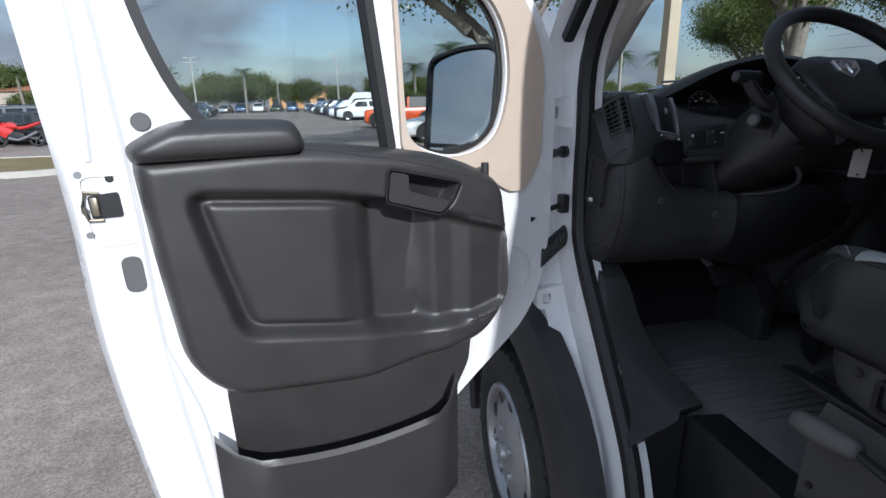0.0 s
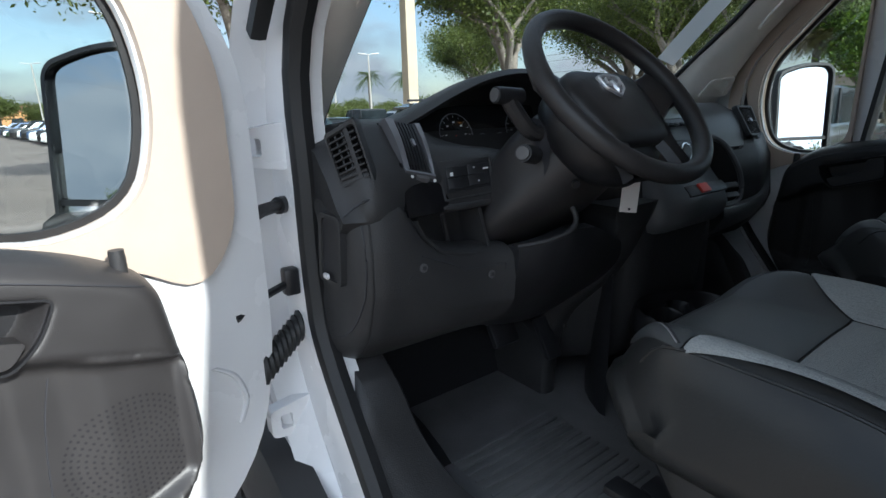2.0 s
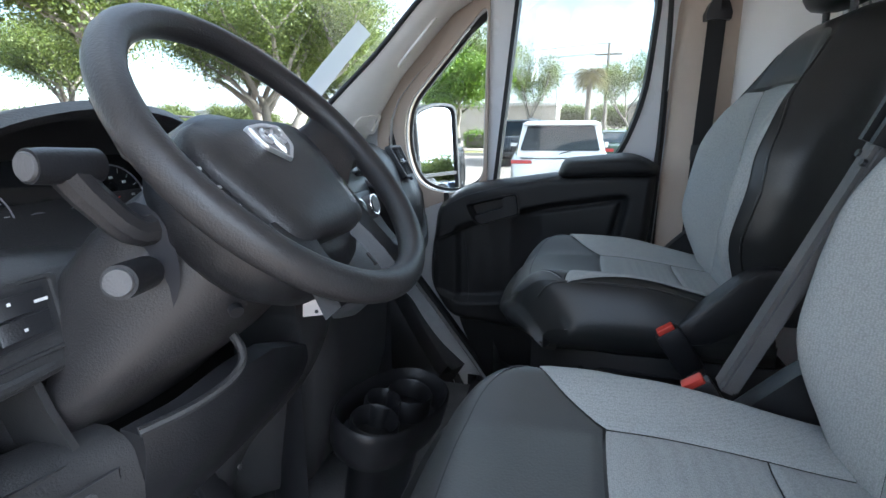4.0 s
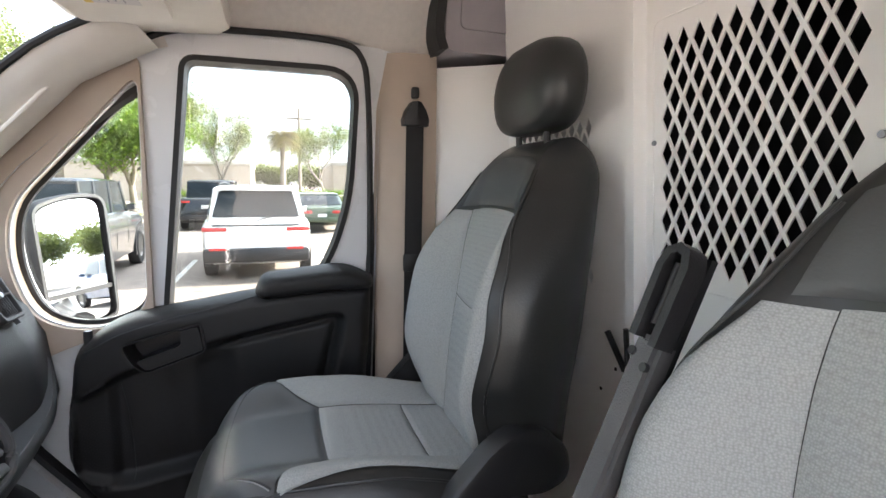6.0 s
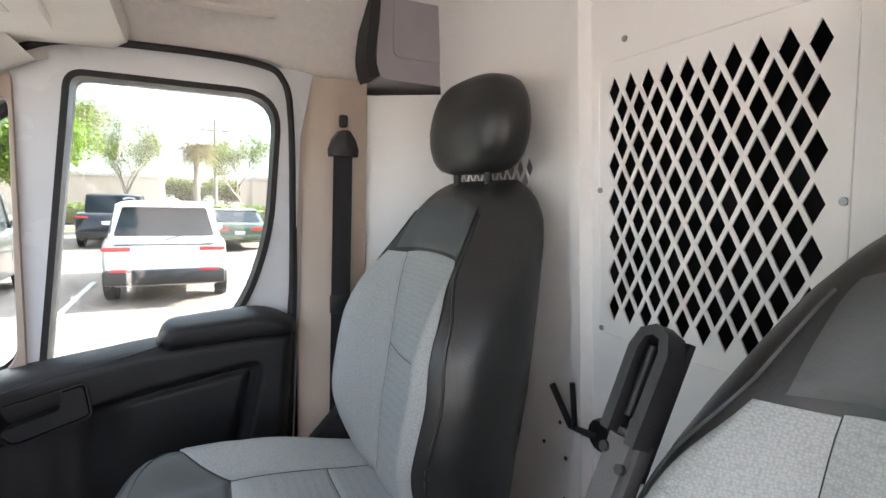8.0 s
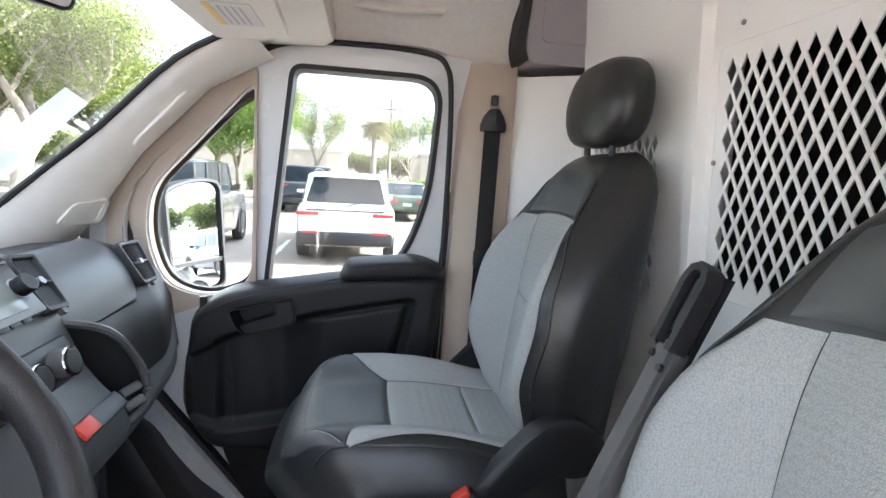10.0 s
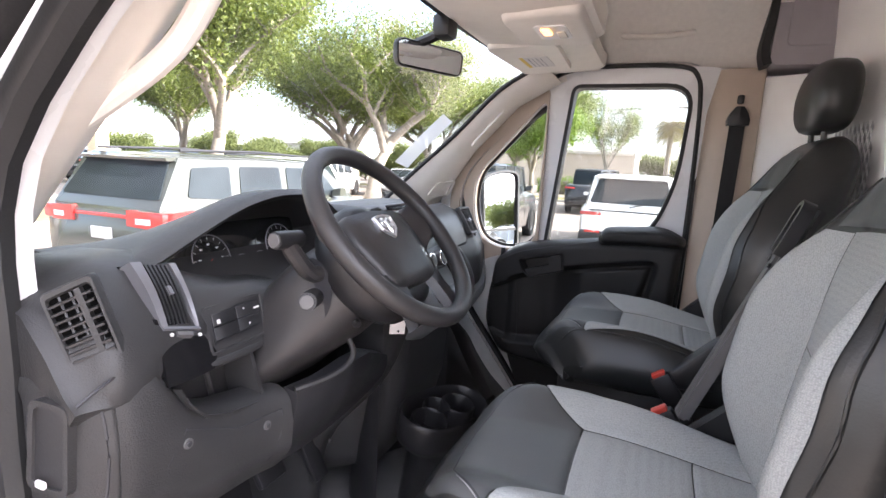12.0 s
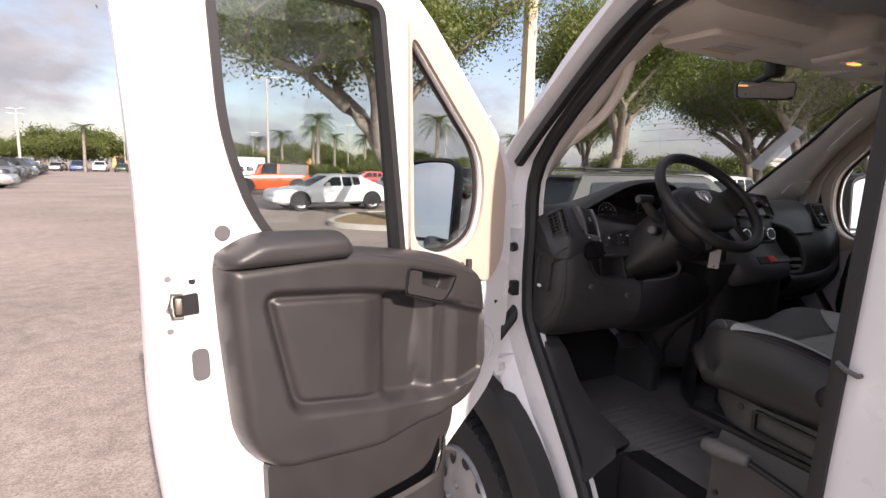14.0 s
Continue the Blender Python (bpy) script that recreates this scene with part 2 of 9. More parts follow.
def box(bm, c, s, bevel=0.0, m=None, seg=2):
    """A box of centre c and size s, its edges rounded by bevel, turned by m about its centre."""
    r = bmesh.ops.create_cube(bm, size=1.0)
    vs = r["verts"]
    bmesh.ops.scale(bm, vec=s, verts=vs)
    if bevel:
        es = list({e for v in vs for e in v.link_edges})
        q = bmesh.ops.bevel(bm, geom=es, offset=min(bevel, min(s) * 0.49), segments=seg, profile=0.5, affect="EDGES")
        vs = list({v for f in q["faces"] for v in f.verts} | {v for v in vs if v.is_valid})
    if m is not None:
        bmesh.ops.transform(bm, matrix=m, verts=vs)
    bmesh.ops.translate(bm, vec=c, verts=vs)
    return bm


def rounded(pts, r, n=4):
    """A closed 2D outline with its corners cut round; r is a length or one length a corner."""
    out = []
    k = len(pts)
    for i in range(k):
        p, a, b = Vector(pts[i]), Vector(pts[i - 1]), Vector(pts[(i + 1) % k])
        ri = r[i] if isinstance(r, (list, tuple)) else r
        da, db = (a - p), (b - p)
        d = min(ri, da.length * 0.48, db.length * 0.48)
        if d < 1e-4:
            out.append(tuple(p))
            continue
        s, e = p + da.normalized() * d, p + db.normalized() * d
        for j in range(n + 1):
            t = j / n
            out.append(tuple((1 - t) ** 2 * s + 2 * t * (1 - t) * p + t * t * e))
    return out


def plate(bm, outer, holes, f, w0, w1):
    """A sheet with holes between depths w0 and w1; f(u, v, w) gives the place in the world."""
    loops = [outer] + list(holes)
    made = []
    for w in (w0, w1):
        rings = []
        edges = []
        for lp in loops:
            vs = [bm.verts.new(f(u, v, w)) for u, v in lp]
            rings.append(vs)
            edges += [bm.edges.new((vs[i], vs[(i + 1) % len(vs)])) for i in range(len(vs))]
        bmesh.ops.triangle_fill(bm, use_beauty=True, use_dissolve=False, edges=edges)
        made.append(rings)
    for ra, rb in zip(*made):
        n = len(ra)
        for i in range(n):
            bm.faces.new((ra[i], ra[(i + 1) % n], rb[(i + 1) % n], rb[i]))
    return bm


def loft(bm, rings, closed=True, caps=True):
    """Skins rings of points with equal counts."""
    vr = [[bm.verts.new(p) for p in ring] for ring in rings]
    for a, b in zip(vr, vr[1:]):
        n = len(a)
        for i in range(n if closed else n - 1):
            j = (i + 1) % n
            bm.faces.new((a[i], a[j], b[j], b[i]))
    if caps and closed:
        bm.faces.new(list(reversed(vr[0])))
        bm.faces.new(vr[-1])
    return bm


def sweep(bm, path, section, closed=False, up=(0, 0, 1), caps=True):
    """Carries a 2D section along a path; section points are (side, up)."""
    pts = [Vector(p) for p in path]
    n = len(pts)
    rings = []
    for i, p in enumerate(pts):
        a = pts[i - 1] if (i or closed) else p
        b = pts[(i + 1) % n] if (i < n - 1 or closed) else p
        t = (b - a).normalized()
        side = t.cross(Vector(up))
        if side.length < 1e-3:
            side = t.cross(Vector((0, 1, 0)))
        side.normalize()
        top = side.cross(t)
        rings.append([p + side * s + top * h for s, h in section])
    if closed:
        rings.append(rings[0])
        vr = [[bm.verts.new(q) for q in r] for r in rings[:-1]]
        vr.append(vr[0])
        for a, b in zip(vr, vr[1:]):
            m = len(a)
            for i in range(m):
                bm.faces.new((a[i], a[(i + 1) % m], b[(i + 1) % m], b[i]))
        return bm
    return loft(bm, rings, True, caps)


def circle(r, n=10, sx=1.0, sy=1.0):
    return [(r * sx * math.cos(2 * math.pi * i / n), r * sy * math.sin(2 * math.pi * i / n)) for i in range(n)]


def tube(bm, path, r, n=10, closed=False, up=(0, 0, 1)):
    return sweep(bm, path, circle(r, n), closed, up)


def smooth_path(pts, n=6, closed=False):
    """Catmull-Rom through the points."""
    p = [Vector(q) for q in pts]
    k = len(p)
    out = []
    for i in range(k if closed else k - 1):
        p0 = p[i - 1] if (i or closed) else p[0]
        p1, p2 = p[i], p[(i + 1) % k]
        p3 = p[(i + 2) % k] if (i + 2 < k or closed) else p[-1]
        for j in range(n):
            t = j / n
            out.append(0.5 * ((2 * p1) + (p2 - p0) * t + (2 * p0 - 5 * p1 + 4 * p2 - p3) * t * t + (3 * p1 - p0 - 3 * p2 + p3) * t ** 3))
    if not closed:
        out.append(p[-1])
    return out


def sheet(bm, f, nu, nv, thick=None):
    """A grid surface f(s, t), s and t from 0 to 1; thick: a vector that gives it a back."""
    g = [[bm.verts.new(f(i / nu, j / nv)) for j in range(nv + 1)] for i in range(nu + 1)]
    for i in range(nu):
        for j in range(nv):
            bm.faces.new((g[i][j], g[i + 1][j], g[i + 1][j + 1], g[i][j + 1]))
    if thick is not None:
        h = [[bm.verts.new(v.co + Vector(thick)) for v in row] for row in g]
        for i in range(nu):
            for j in range(nv):
                bm.faces.new((h[i][j], h[i][j + 1], h[i + 1][j + 1], h[i + 1][j]))
        rim = [(i, 0) for i in range(nu)] + [(nu, j) for j in range(nv)] + [(i, nv) for i in range(nu, 0, -1)] + [(0, j) for j in range(nv, 0, -1)]
        for a, b in zip(rim, rim[1:] + rim[:1]):
            bm.faces.new((g[a[0]][a[1]], g[b[0]][b[1]], h[b[0]][b[1]], h[a[0]][a[1]]))
    return bm


def disc(bm, c, n, r, h, seg=20, taper=1.0):
    """A short cylinder of radius r from c along n by h."""
    n = Vector(n).normalized()
    a = n.orthogonal().normalized()
    b = n.cross(a)
    rings = []
    for d, k in ((0, 1.0), (h * 0.75, 1.0), (h, taper if taper < 1 else 0.93)):
        rings.append([Vector(c) + n * d + (a * math.cos(2 * math.pi * i / seg) + b * math.sin(2 * math.pi * i / seg)) * r * k for i in range(seg)])
    return loft(bm, rings)


def lerp(a, b, t):
    return a + (b - a) * t


def interp(x, table):
    """Straight lines through (x, value) pairs."""
    if x <= table[0][0]:
        return table[0][1]
    for (a, va), (b, vb) in zip(table, table[1:]):
        if x <= b:
            return lerp(va, vb, (x - a) / (b - a))
    return table[-1][1]


# ---- the doors ----
# A door is drawn in its own plane: u runs from the hinges to the latch, v is the height, w the depth towards the cab.
def driver_map(u, v, w):
    return Vector((-0.96, -0.10, 0)) + Vector((-0.961, -0.277, 0)) * u + Vector((0.277, -0.961, 0)) * w + Vector((0, 0, v))


def passenger_map(u, v, w):
    lean = max(0.0, v - 1.55) * 0.10
    return Vector((0.885 - w - lean, 0.03 - u, v - 0.035))


def inset(pts, d):
    """A 2D outline moved inwards (plus) or outwards by d."""
    k = len(pts)
    area = sum(pts[i][0] * pts[(i + 1) % k][1] - pts[(i + 1) % k][0] * pts[i][1] for i in range(k))
    sgn = 1 if area > 0 else -1
    out = []
    for i in range(k):
        a, p, b = Vector(pts[i - 1]), Vector(pts[i]), Vector(pts[(i + 1) % k])
        t = (b - a).normalized()
        out.append(tuple(p + Vector((-t.y, t.x)) * d * sgn))
    return out


DOOR_OUT = rounded([(1.135, 2.20), (1.10, 1.50), (1.095, 1.15), (1.06, 0.78), (1.03, 0.50), (0.47, 0.50), (0.385, 0.76), (0.07, 1.01), (0.015, 1.2), (0.012, 1.70), (0.075, 1.83), (0.47, 2.235)],
                   [0.10, 0.05, 0.05, 0.05, 0.05, 0.05, 0.1, 0.1, 0.1, 0.08, 0.1, 0.12])
WIN = rounded([(0.565, 2.145), (0.985, 2.145), (0.965, 1.80), (0.905, 1.62), (0.80, 1.50), (0.485, 1.48)], [0.03, 0.09, 0.2, 0.14, 0.05, 0.02], 6)
QUARTER = rounded([(0.465, 2.09), (0.445, 1.52), (0.33, 1.475), (0.205, 1.51), (0.165, 1.65), (0.185, 1.79)], [0.03, 0.05, 0.06, 0.08, 0.08, 0.06], 5)
PANEL = rounded([(1.005, 1.53), (0.995, 1.35), (0.972, 1.10), (0.90, 1.015), (0.56, 0.965), (0.275, 1.012), (0.187, 1.115), (0.192, 1.24), (0.208, 1.33), (0.22, 1.42), (0.30, 1.465), (0.41, 1.50), (0.70, 1.54)],
                [0.03, 0.04, 0.08, 0.05, 0.1, 0.05, 0.06, 0.04, 0.04, 0.04, 0.05, 0.1, 0.1])
ARM = rounded([(1.012, 1.545), (0.93, 1.590), (0.712, 1.583), (0.692, 1.535), (0.705, 1.514), (1.0, 1.512)], [0.03, 0.05, 0.022, 0.022, 0.012, 0.012])
RECESS = rounded([(0.925, 1.458), (0.905, 1.36), (0.858, 1.155), (0.46, 1.073), (0.30, 1.075), (0.207, 1.10), (0.205, 1.305), (0.40, 1.365), (0.60, 1.425)], [0.04, 0.05, 0.04, 0.03, 0.03, 0.03, 0.01, 0.05, 0.1])


def smoothstep(a, b, x):
    t = min(1.0, max(0.0, (x - a) / (b - a)))
    return t * t * (3 - 2 * t)


def inside(p, poly):
    hit = False
    for i in range(len(poly)):
        (x1, y1), (x2, y2) = poly[i - 1], poly[i]
        if (y1 > p[1]) != (y2 > p[1]) and p[0] < (x2 - x1) * (p[1] - y1) / (y2 - y1) + x1:
            hit = not hit
    return hit


def edge_distance(p, poly):
    best = 9.0
    for i in range(len(poly)):
        (x1, y1), (x2, y2) = poly[i - 1], poly[i]
        dx, dy = x2 - x1, y2 - y1
        t = max(0, min(1, ((p[0] - x1) * dx + (p[1] - y1) * dy) / (dx * dx + dy * dy + 1e-12)))
        best = min(best, math.hypot(p[0] - x1 - t * dx, p[1] - y1 - t * dy))
    return best


BEZ = rounded([(0.530, 1.476), (0.540, 1.400), (0.402, 1.356), (0.368, 1.385), (0.346, 1.432)], [0.014, 0.014, 0.016, 0.02, 0.014])
HOLE = [BEZ]
FOLDS = [1.0]


def panel_depth(u, v):
    """How far the trim panel stands off the door: a rounded slab with a sunk pocket."""
    d = edge_distance((u, v), PANEL)
    w = 0.030 + 0.060 * math.sqrt(max(0.0, 1 - (1 - min(d / 0.035, 1.0)) ** 2))
    e = edge_distance((u, v), RECESS)
    sd = e if inside((u, v), RECESS) else -e
    w -= 0.044 * smoothstep(-0.009, 0.021, sd)
    if sd > 0:
        pad = smoothstep(0.58, 0.66, u) * smoothstep(0.93 - 0.27 * (1.45 - v), 0.885 - 0.27 * (1.45 - v), u) * smoothstep(0.012, 0.03, e)
        w += 0.020 * pad
        w -= FOLDS[0] * 0.054 * smoothstep(0.60, 0.53, u) * smoothstep(0.40, 0.46, u) * smoothstep(1.06, 1.12, v)
        for ridge, h in ((0.505, 0.012), (0.445, 0.022)):
            w += FOLDS[0] * h * math.exp(-((u - ridge - (1.35 - v) * 0.05) / 0.020) ** 2) * smoothstep(1.38, 1.2, v) * smoothstep(1.085, 1.17, v)
        w += 0.018 * smoothstep(0.36, 0.31, u)
    if inside((u, v), HOLE[0]):
        w -= 0.052 * smoothstep(0.003, 0.014, edge_distance((u, v), HOLE[0]))
    band = smoothstep(0.62, 0.50, u) * smoothstep(1.13, 1.05, v) * smoothstep(0.38, 0.46, u)
    w -= 0.016 * band
    return max(w, 0.009)


def grid_panel(bm, poly, depth, f, back, step=0.004):
    """A relief over a 2D outline, meshed by a grid that is clipped to the outline, with a skirt to the depth back."""
    us, vs = [p[0] for p in poly], [p[1] for p in poly]
    flat = bmesh.new()
    ring = [flat.verts.new((u, v, 0)) for u, v in poly]
    flat.faces.new(ring)
    n = int((max(us) - min(us)) / step)
    for i in range(1, n):
        geom = flat.verts[:] + flat.edges[:] + flat.faces[:]
        bmesh.ops.bisect_plane(flat, geom=geom, plane_co=(min(us) + i * step, 0, 0), plane_no=(1, 0, 0))
    n = int((max(vs) - min(vs)) / step)
    for i in range(1, n):
        geom = flat.verts[:] + flat.edges[:] + flat.faces[:]
        bmesh.ops.bisect_plane(flat, geom=geom, plane_co=(0, min(vs) + i * step, 0), plane_no=(0, 1, 0))
    bmesh.ops.triangulate(flat, faces=[fc for fc in flat.faces if len(fc.verts) > 4])
    flat.verts.index_update()
    made = [bm.verts.new(f(v.co.x, v.co.y, depth(v.co.x, v.co.y))) for v in flat.verts]
    base = {}
    for fc in flat.faces:
        bm.faces.new([made[v.index] for v in fc.verts])
    for e in flat.edges:
        if len(e.link_faces) == 1:
            a, b = e.verts
            for v in (a, b):
                if v.index not in base:
                    base[v.index] = bm.verts.new(f(v.co.x, v.co.y, back))
            bm.faces.new((made[a.index], made[b.index], base[b.index], base[a.index]))
    soft = [made[v.index] for v in flat.verts if not v.is_boundary]
    for _ in range(3):
        bmesh.ops.smooth_vert(bm, verts=soft, factor=0.5, use_axis_x=True, use_axis_y=True, use_axis_z=True)
    flat.free()
    return bm


def build_door(name, f, label, driver):
    door = thing(name, label, "van door")
    # lit and shaded copies of one trim plastic
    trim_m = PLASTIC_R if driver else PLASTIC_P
    back_ = 0.0 if driver else 0.035
    HOLE[0] = [(u + back_, v) for u, v in BEZ]
    FOLDS[0] = 1.0 if driver else 0.25
    door_map = f
    if driver:
        def skin_at(u, v, w):
            return door_map(u, v, lerp(w, -0.012 + (w + 0.012) * 0.40, smoothstep(1.44, 1.56, v)) if w < -0.012 else w)
        f = skin_at
    else:
        def f(u, v, w):
            return door_map(u + 0.015 + 0.06 * smoothstep(0.42, 0.20, u), v + 0.022 + 0.022 * smoothstep(0.55, 1.0, u), w)
        skin_at = door_map
    skin = bmesh.new()
    plate(skin, DOOR_OUT, [WIN, QUARTER], skin_at, -0.012, 0.0)
    part("inner_skin", skin, WHITE, door, "white painted inner door sheet")
    if driver:
        # sunk gutter along the latch edge and a folded outer flange
        rear = [(1.135, 2.16), (1.10, 1.50), (1.095, 1.15), (1.06, 0.78), (1.03, 0.52)]
        bm = bmesh.new()
        loft(bm, [[f(q.x + a, q.y, w) for a, w in ((-0.015, -0.10), (0.028, -0.10), (0.028, -0.045), (0.012, -0.015), (-0.015, -0.012))] for q in smooth_path([(*p, 0) for p in rear], 4)])
        part("latch_edge", bm, WHITE, door, "white folded door edge")
        bm = bmesh.new()
        loft(bm, [[f(q.x - 0.085 + a, q.y, w) for a, w in ((-0.014, -0.004), (0.0, 0.006), (0.014, -0.004))] for q in smooth_path([(*p, 0) for p in rear], 4)], closed=True)
        part("pressed_rib", bm, WHITE, door)
        for line in ([(1.035, 1.245), (1.02, 1.17), (0.985, 1.05), (0.955, 0.90), (0.95, 0.62)], [(1.075, 2.02), (1.062, 1.72), (1.072, 1.52)], [(0.135, 1.22), (0.10, 1.19), (0.085, 1.14), (0.10, 1.10)]):
            bm = bmesh.new()
            loft(bm, [[f(q.x + a, q.y, w) for a, w in ((-0.011, -0.003), (-0.002, 0.0045), (0.003, 0.0045), (0.007, -0.003))] for q in smooth_path([(*p, 0) for p in line], 5)])
            part("pressed_crease", bm, WHITE, door, smooth=25)
        bm = bmesh.new()
        plate(bm, rounded([(1.010, 1.50), (1.098, 1.50), (1.094, 1.36), (1.008, 1.36)], 0.02), [rounded([(1.018, 1.492), (1.092, 1.492), (1.088, 1.368), (1.016, 1.368)], 0.016)], f, 0.0, 0.0035)
        part("latch_pressing", bm, WHITE, door)
    out = bmesh.new()
    plate(out, inset(DOOR_OUT, -0.012), [inset(WIN, -0.012), inset(QUARTER, -0.012)], skin_at, -0.105, -0.092)
    part("outer_skin", out, WHITE, door, "white painted outer door sheet")
    bm = bmesh.new()
    n = len(DOOR_OUT)
    loft(bm, [[skin_at(u, v, w) for u, v in DOOR_OUT] for w in (-0.092, -0.012)], True, False)
    part("door_edge", bm, WHITE, door)
    # window seals and panes
    for nm, lp in (("window", WIN), ("quarter_window", QUARTER)):
        seal = bmesh.new()
        if nm == "window":
            plate(seal, inset(lp, -0.013 if driver else -0.007), [inset(lp, 0.006)], skin_at, -0.07, 0.008 if driver else 0.004)
        else:
            plate(seal, inset(lp, -0.006), [inset(lp, 0.007)], skin_at, -0.055, -0.040)
        ob = part(nm + "_seal", seal, RUBBER, door, "black rubber window seal")
        pane = bmesh.new()
        plate(pane, inset(lp, -0.004), [], skin_at, -0.047, -0.043)
        part(nm + "_pane", pane, GLASS if nm != "window" else GLASS_T if driver else GLASS_P, door, "clear window glass")
    # beige cover round the quarter window
    cover = bmesh.new()
    cov = rounded([(0.475, 2.14), (0.462, 1.50), (0.235, 1.425), (0.135, 1.36), (0.065, 1.45), (0.06, 1.70), (0.11, 1.83), (0.42, 2.15)], [0.03, 0.02, 0.05, 0.08, 0.06, 0.06, 0.08, 0.04])
    plate(cover, cov, [inset(QUARTER, -0.004)], skin_at, -0.040, 0.014)
    bmesh.ops.bevel(cover, geom=[e for e in cover.edges if len(e.link_faces) == 2 and e.calc_face_angle(0) > 1.2], offset=0.004, segments=2, affect="EDGES")
    part("mirror_cover", cover, TAN, door, "beige plastic cover round the quarter window")
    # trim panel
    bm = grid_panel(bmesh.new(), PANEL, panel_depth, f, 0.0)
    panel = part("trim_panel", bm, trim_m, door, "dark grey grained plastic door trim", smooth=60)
    arm = bmesh.new()
    grid_panel(arm, ARM, lambda u, v: 0.055 + 0.058 * math.sqrt(max(0.0, 1 - (1 - min(edge_distance((u, v), ARM) / 0.017, 1.0)) ** 2)), f, 0.03, 0.008)
    part("armrest", arm, trim_m, door, "padded dark grey armrest", smooth=70)
    # pull handle in its bowl
    hx, hz = 0.425, 1.418
    bez = HOLE[0]
    bm = bmesh.new()
    plate(bm, bez, [inset(bez, 0.003)], f, 0.07, 0.0915)
    hb = part("handle_bezel", bm, PLASTIC_D, panel, "black handle surround")
    bm = bmesh.new()
    plate(bm, inset(bez, 0.012), [], f, 0.028, 0.040)
    part("handle_bowl", bm, PLASTIC_D, panel)
    bm = bmesh.new()
    lever = rounded([(u + back_, v) for u, v in ((0.524, 1.468), (0.533, 1.405), (0.403, 1.364), (0.382, 1.390), (0.484, 1.423), (0.482, 1.458))], [0.010, 0.010, 0.012, 0.008, 0.010, 0.006])
    plate(bm, lever, [], f, 0.06, 0.092)
    bmesh.ops.bevel(bm, geom=[e for e in bm.edges if len(e.link_faces) == 2 and e.calc_face_angle(0) > 1.2], offset=0.005, segments=2, affect="EDGES")
    part("door_handle", bm, trim_m, panel, "dark plastic inside door handle")
    # grooves between the pieces of the trim
    for line in ([(0.90, 1.545), (0.75, 1.535), (0.567, 1.504), (0.499, 1.491), (0.397, 1.464), (0.314, 1.438), (0.246, 1.415)], [(0.363, 1.322), (0.377, 1.262), (0.387, 1.17), (0.390, 1.077)]):
        bm = bmesh.new()
        pts = smooth_path([(*q, 0) for q in line], 5)
        tube(bm, [f(q.x, q.y, panel_depth(q.x, q.y) + 0.0002) for q in pts], 0.0013, 5)
        part("trim_groove", bm, INK, panel)
    # lock knob, plugs and latch
    bm = bmesh.new()
    k0, k1 = f(0.262, 1.425, 0.05), f(0.262, 1.478, 0.05)
    disc(bm, k0, k1 - k0, 0.010, 0.040, 14)
    part("lock_knob", bm, PLASTIC, door)
    nrm = f(0, 0, 1) - f(0, 0, 0)
    bm = bmesh.new()
    disc(bm, skin_at(0.978, 1.587, 0.0), nrm, 0.017 if driver else 0.011, 0.005)
    part("plug", bm, PLASTIC_L, door, "dark grey rubber plug")
    bm = bmesh.new()
    disc(bm, f(1.045, 1.487, 0.0), nrm, 0.007, 0.003, 12)
    part("plug", bm, PLASTIC_D, door)
    bm = bmesh.new()
    plate(bm, rounded([(1.018, 1.335), (1.054, 1.335), (1.052, 1.262), (1.016, 1.262)], 0.017), [], f, 0.0, 0.004)
    part("oval_plug", bm, PLASTIC_L, door, "dark grey oval plug")
    if driver:
        bm = bmesh.new()
        plate(bm, rounded([(1.035, 1.462), (1.085, 1.458), (1.083, 1.415), (1.033, 1.415)], 0.006), [], f, -0.006, 0.004)
        latch = part("door_latch", bm, PLASTIC_D, door, "door latch with a brass coloured claw")
        bm = bmesh.new()
        box(bm, f(1.074, 1.438, 0.004), (0.014, 0.016, 0.036), 0.004)
        tube(bm, [f(1.066, 1.462, 0.006), f(1.088, 1.466, 0.008), f(1.094, 1.44, 0.008), f(1.088, 1.414, 0.008), f(1.066, 1.412, 0.006)], 0.0035, 8)
        part("latch_claw", bm, mat("brass_plating", (0.30, 0.27, 0.21), 0.4, metal=0.9), latch)
        for v in (1.497, 1.43, 1.385):
            bm = bmesh.new()
            disc(bm, f(1.092, v, 0.0), nrm, 0.007, 0.004, 10)
            part("screw", bm, SILVER_P, door)
    # lower trim and map pocket
    low = rounded([(0.905, 1.02), (0.895, 0.56), (0.46, 0.56), (0.37, 0.80), (0.30, 0.93), (0.29, 1.02)] if driver else [(0.905, 1.02), (0.895, 0.56), (0.57, 0.56), (0.445, 0.80), (0.355, 0.95), (0.32, 1.02)], 0.02)
    bm = bmesh.new()
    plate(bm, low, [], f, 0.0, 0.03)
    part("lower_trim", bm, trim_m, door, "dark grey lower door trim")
    rings = []
    for i in range(15):
        t = i / 14
        u = lerp(0.945, 0.355 if driver else 0.49, t)
        top = 0.895 - 0.035 * t - 0.035 * math.sin(math.pi * min(1, t * 1.05)) + 0.05 * smoothstep(0.93, 1.0, t) + 0.03 * smoothstep(0.08, 0.0, t)
        dep = 0.03 + 0.105 * min(1, math.sin(math.pi * (0.06 + 0.88 * t)) * 1.9)
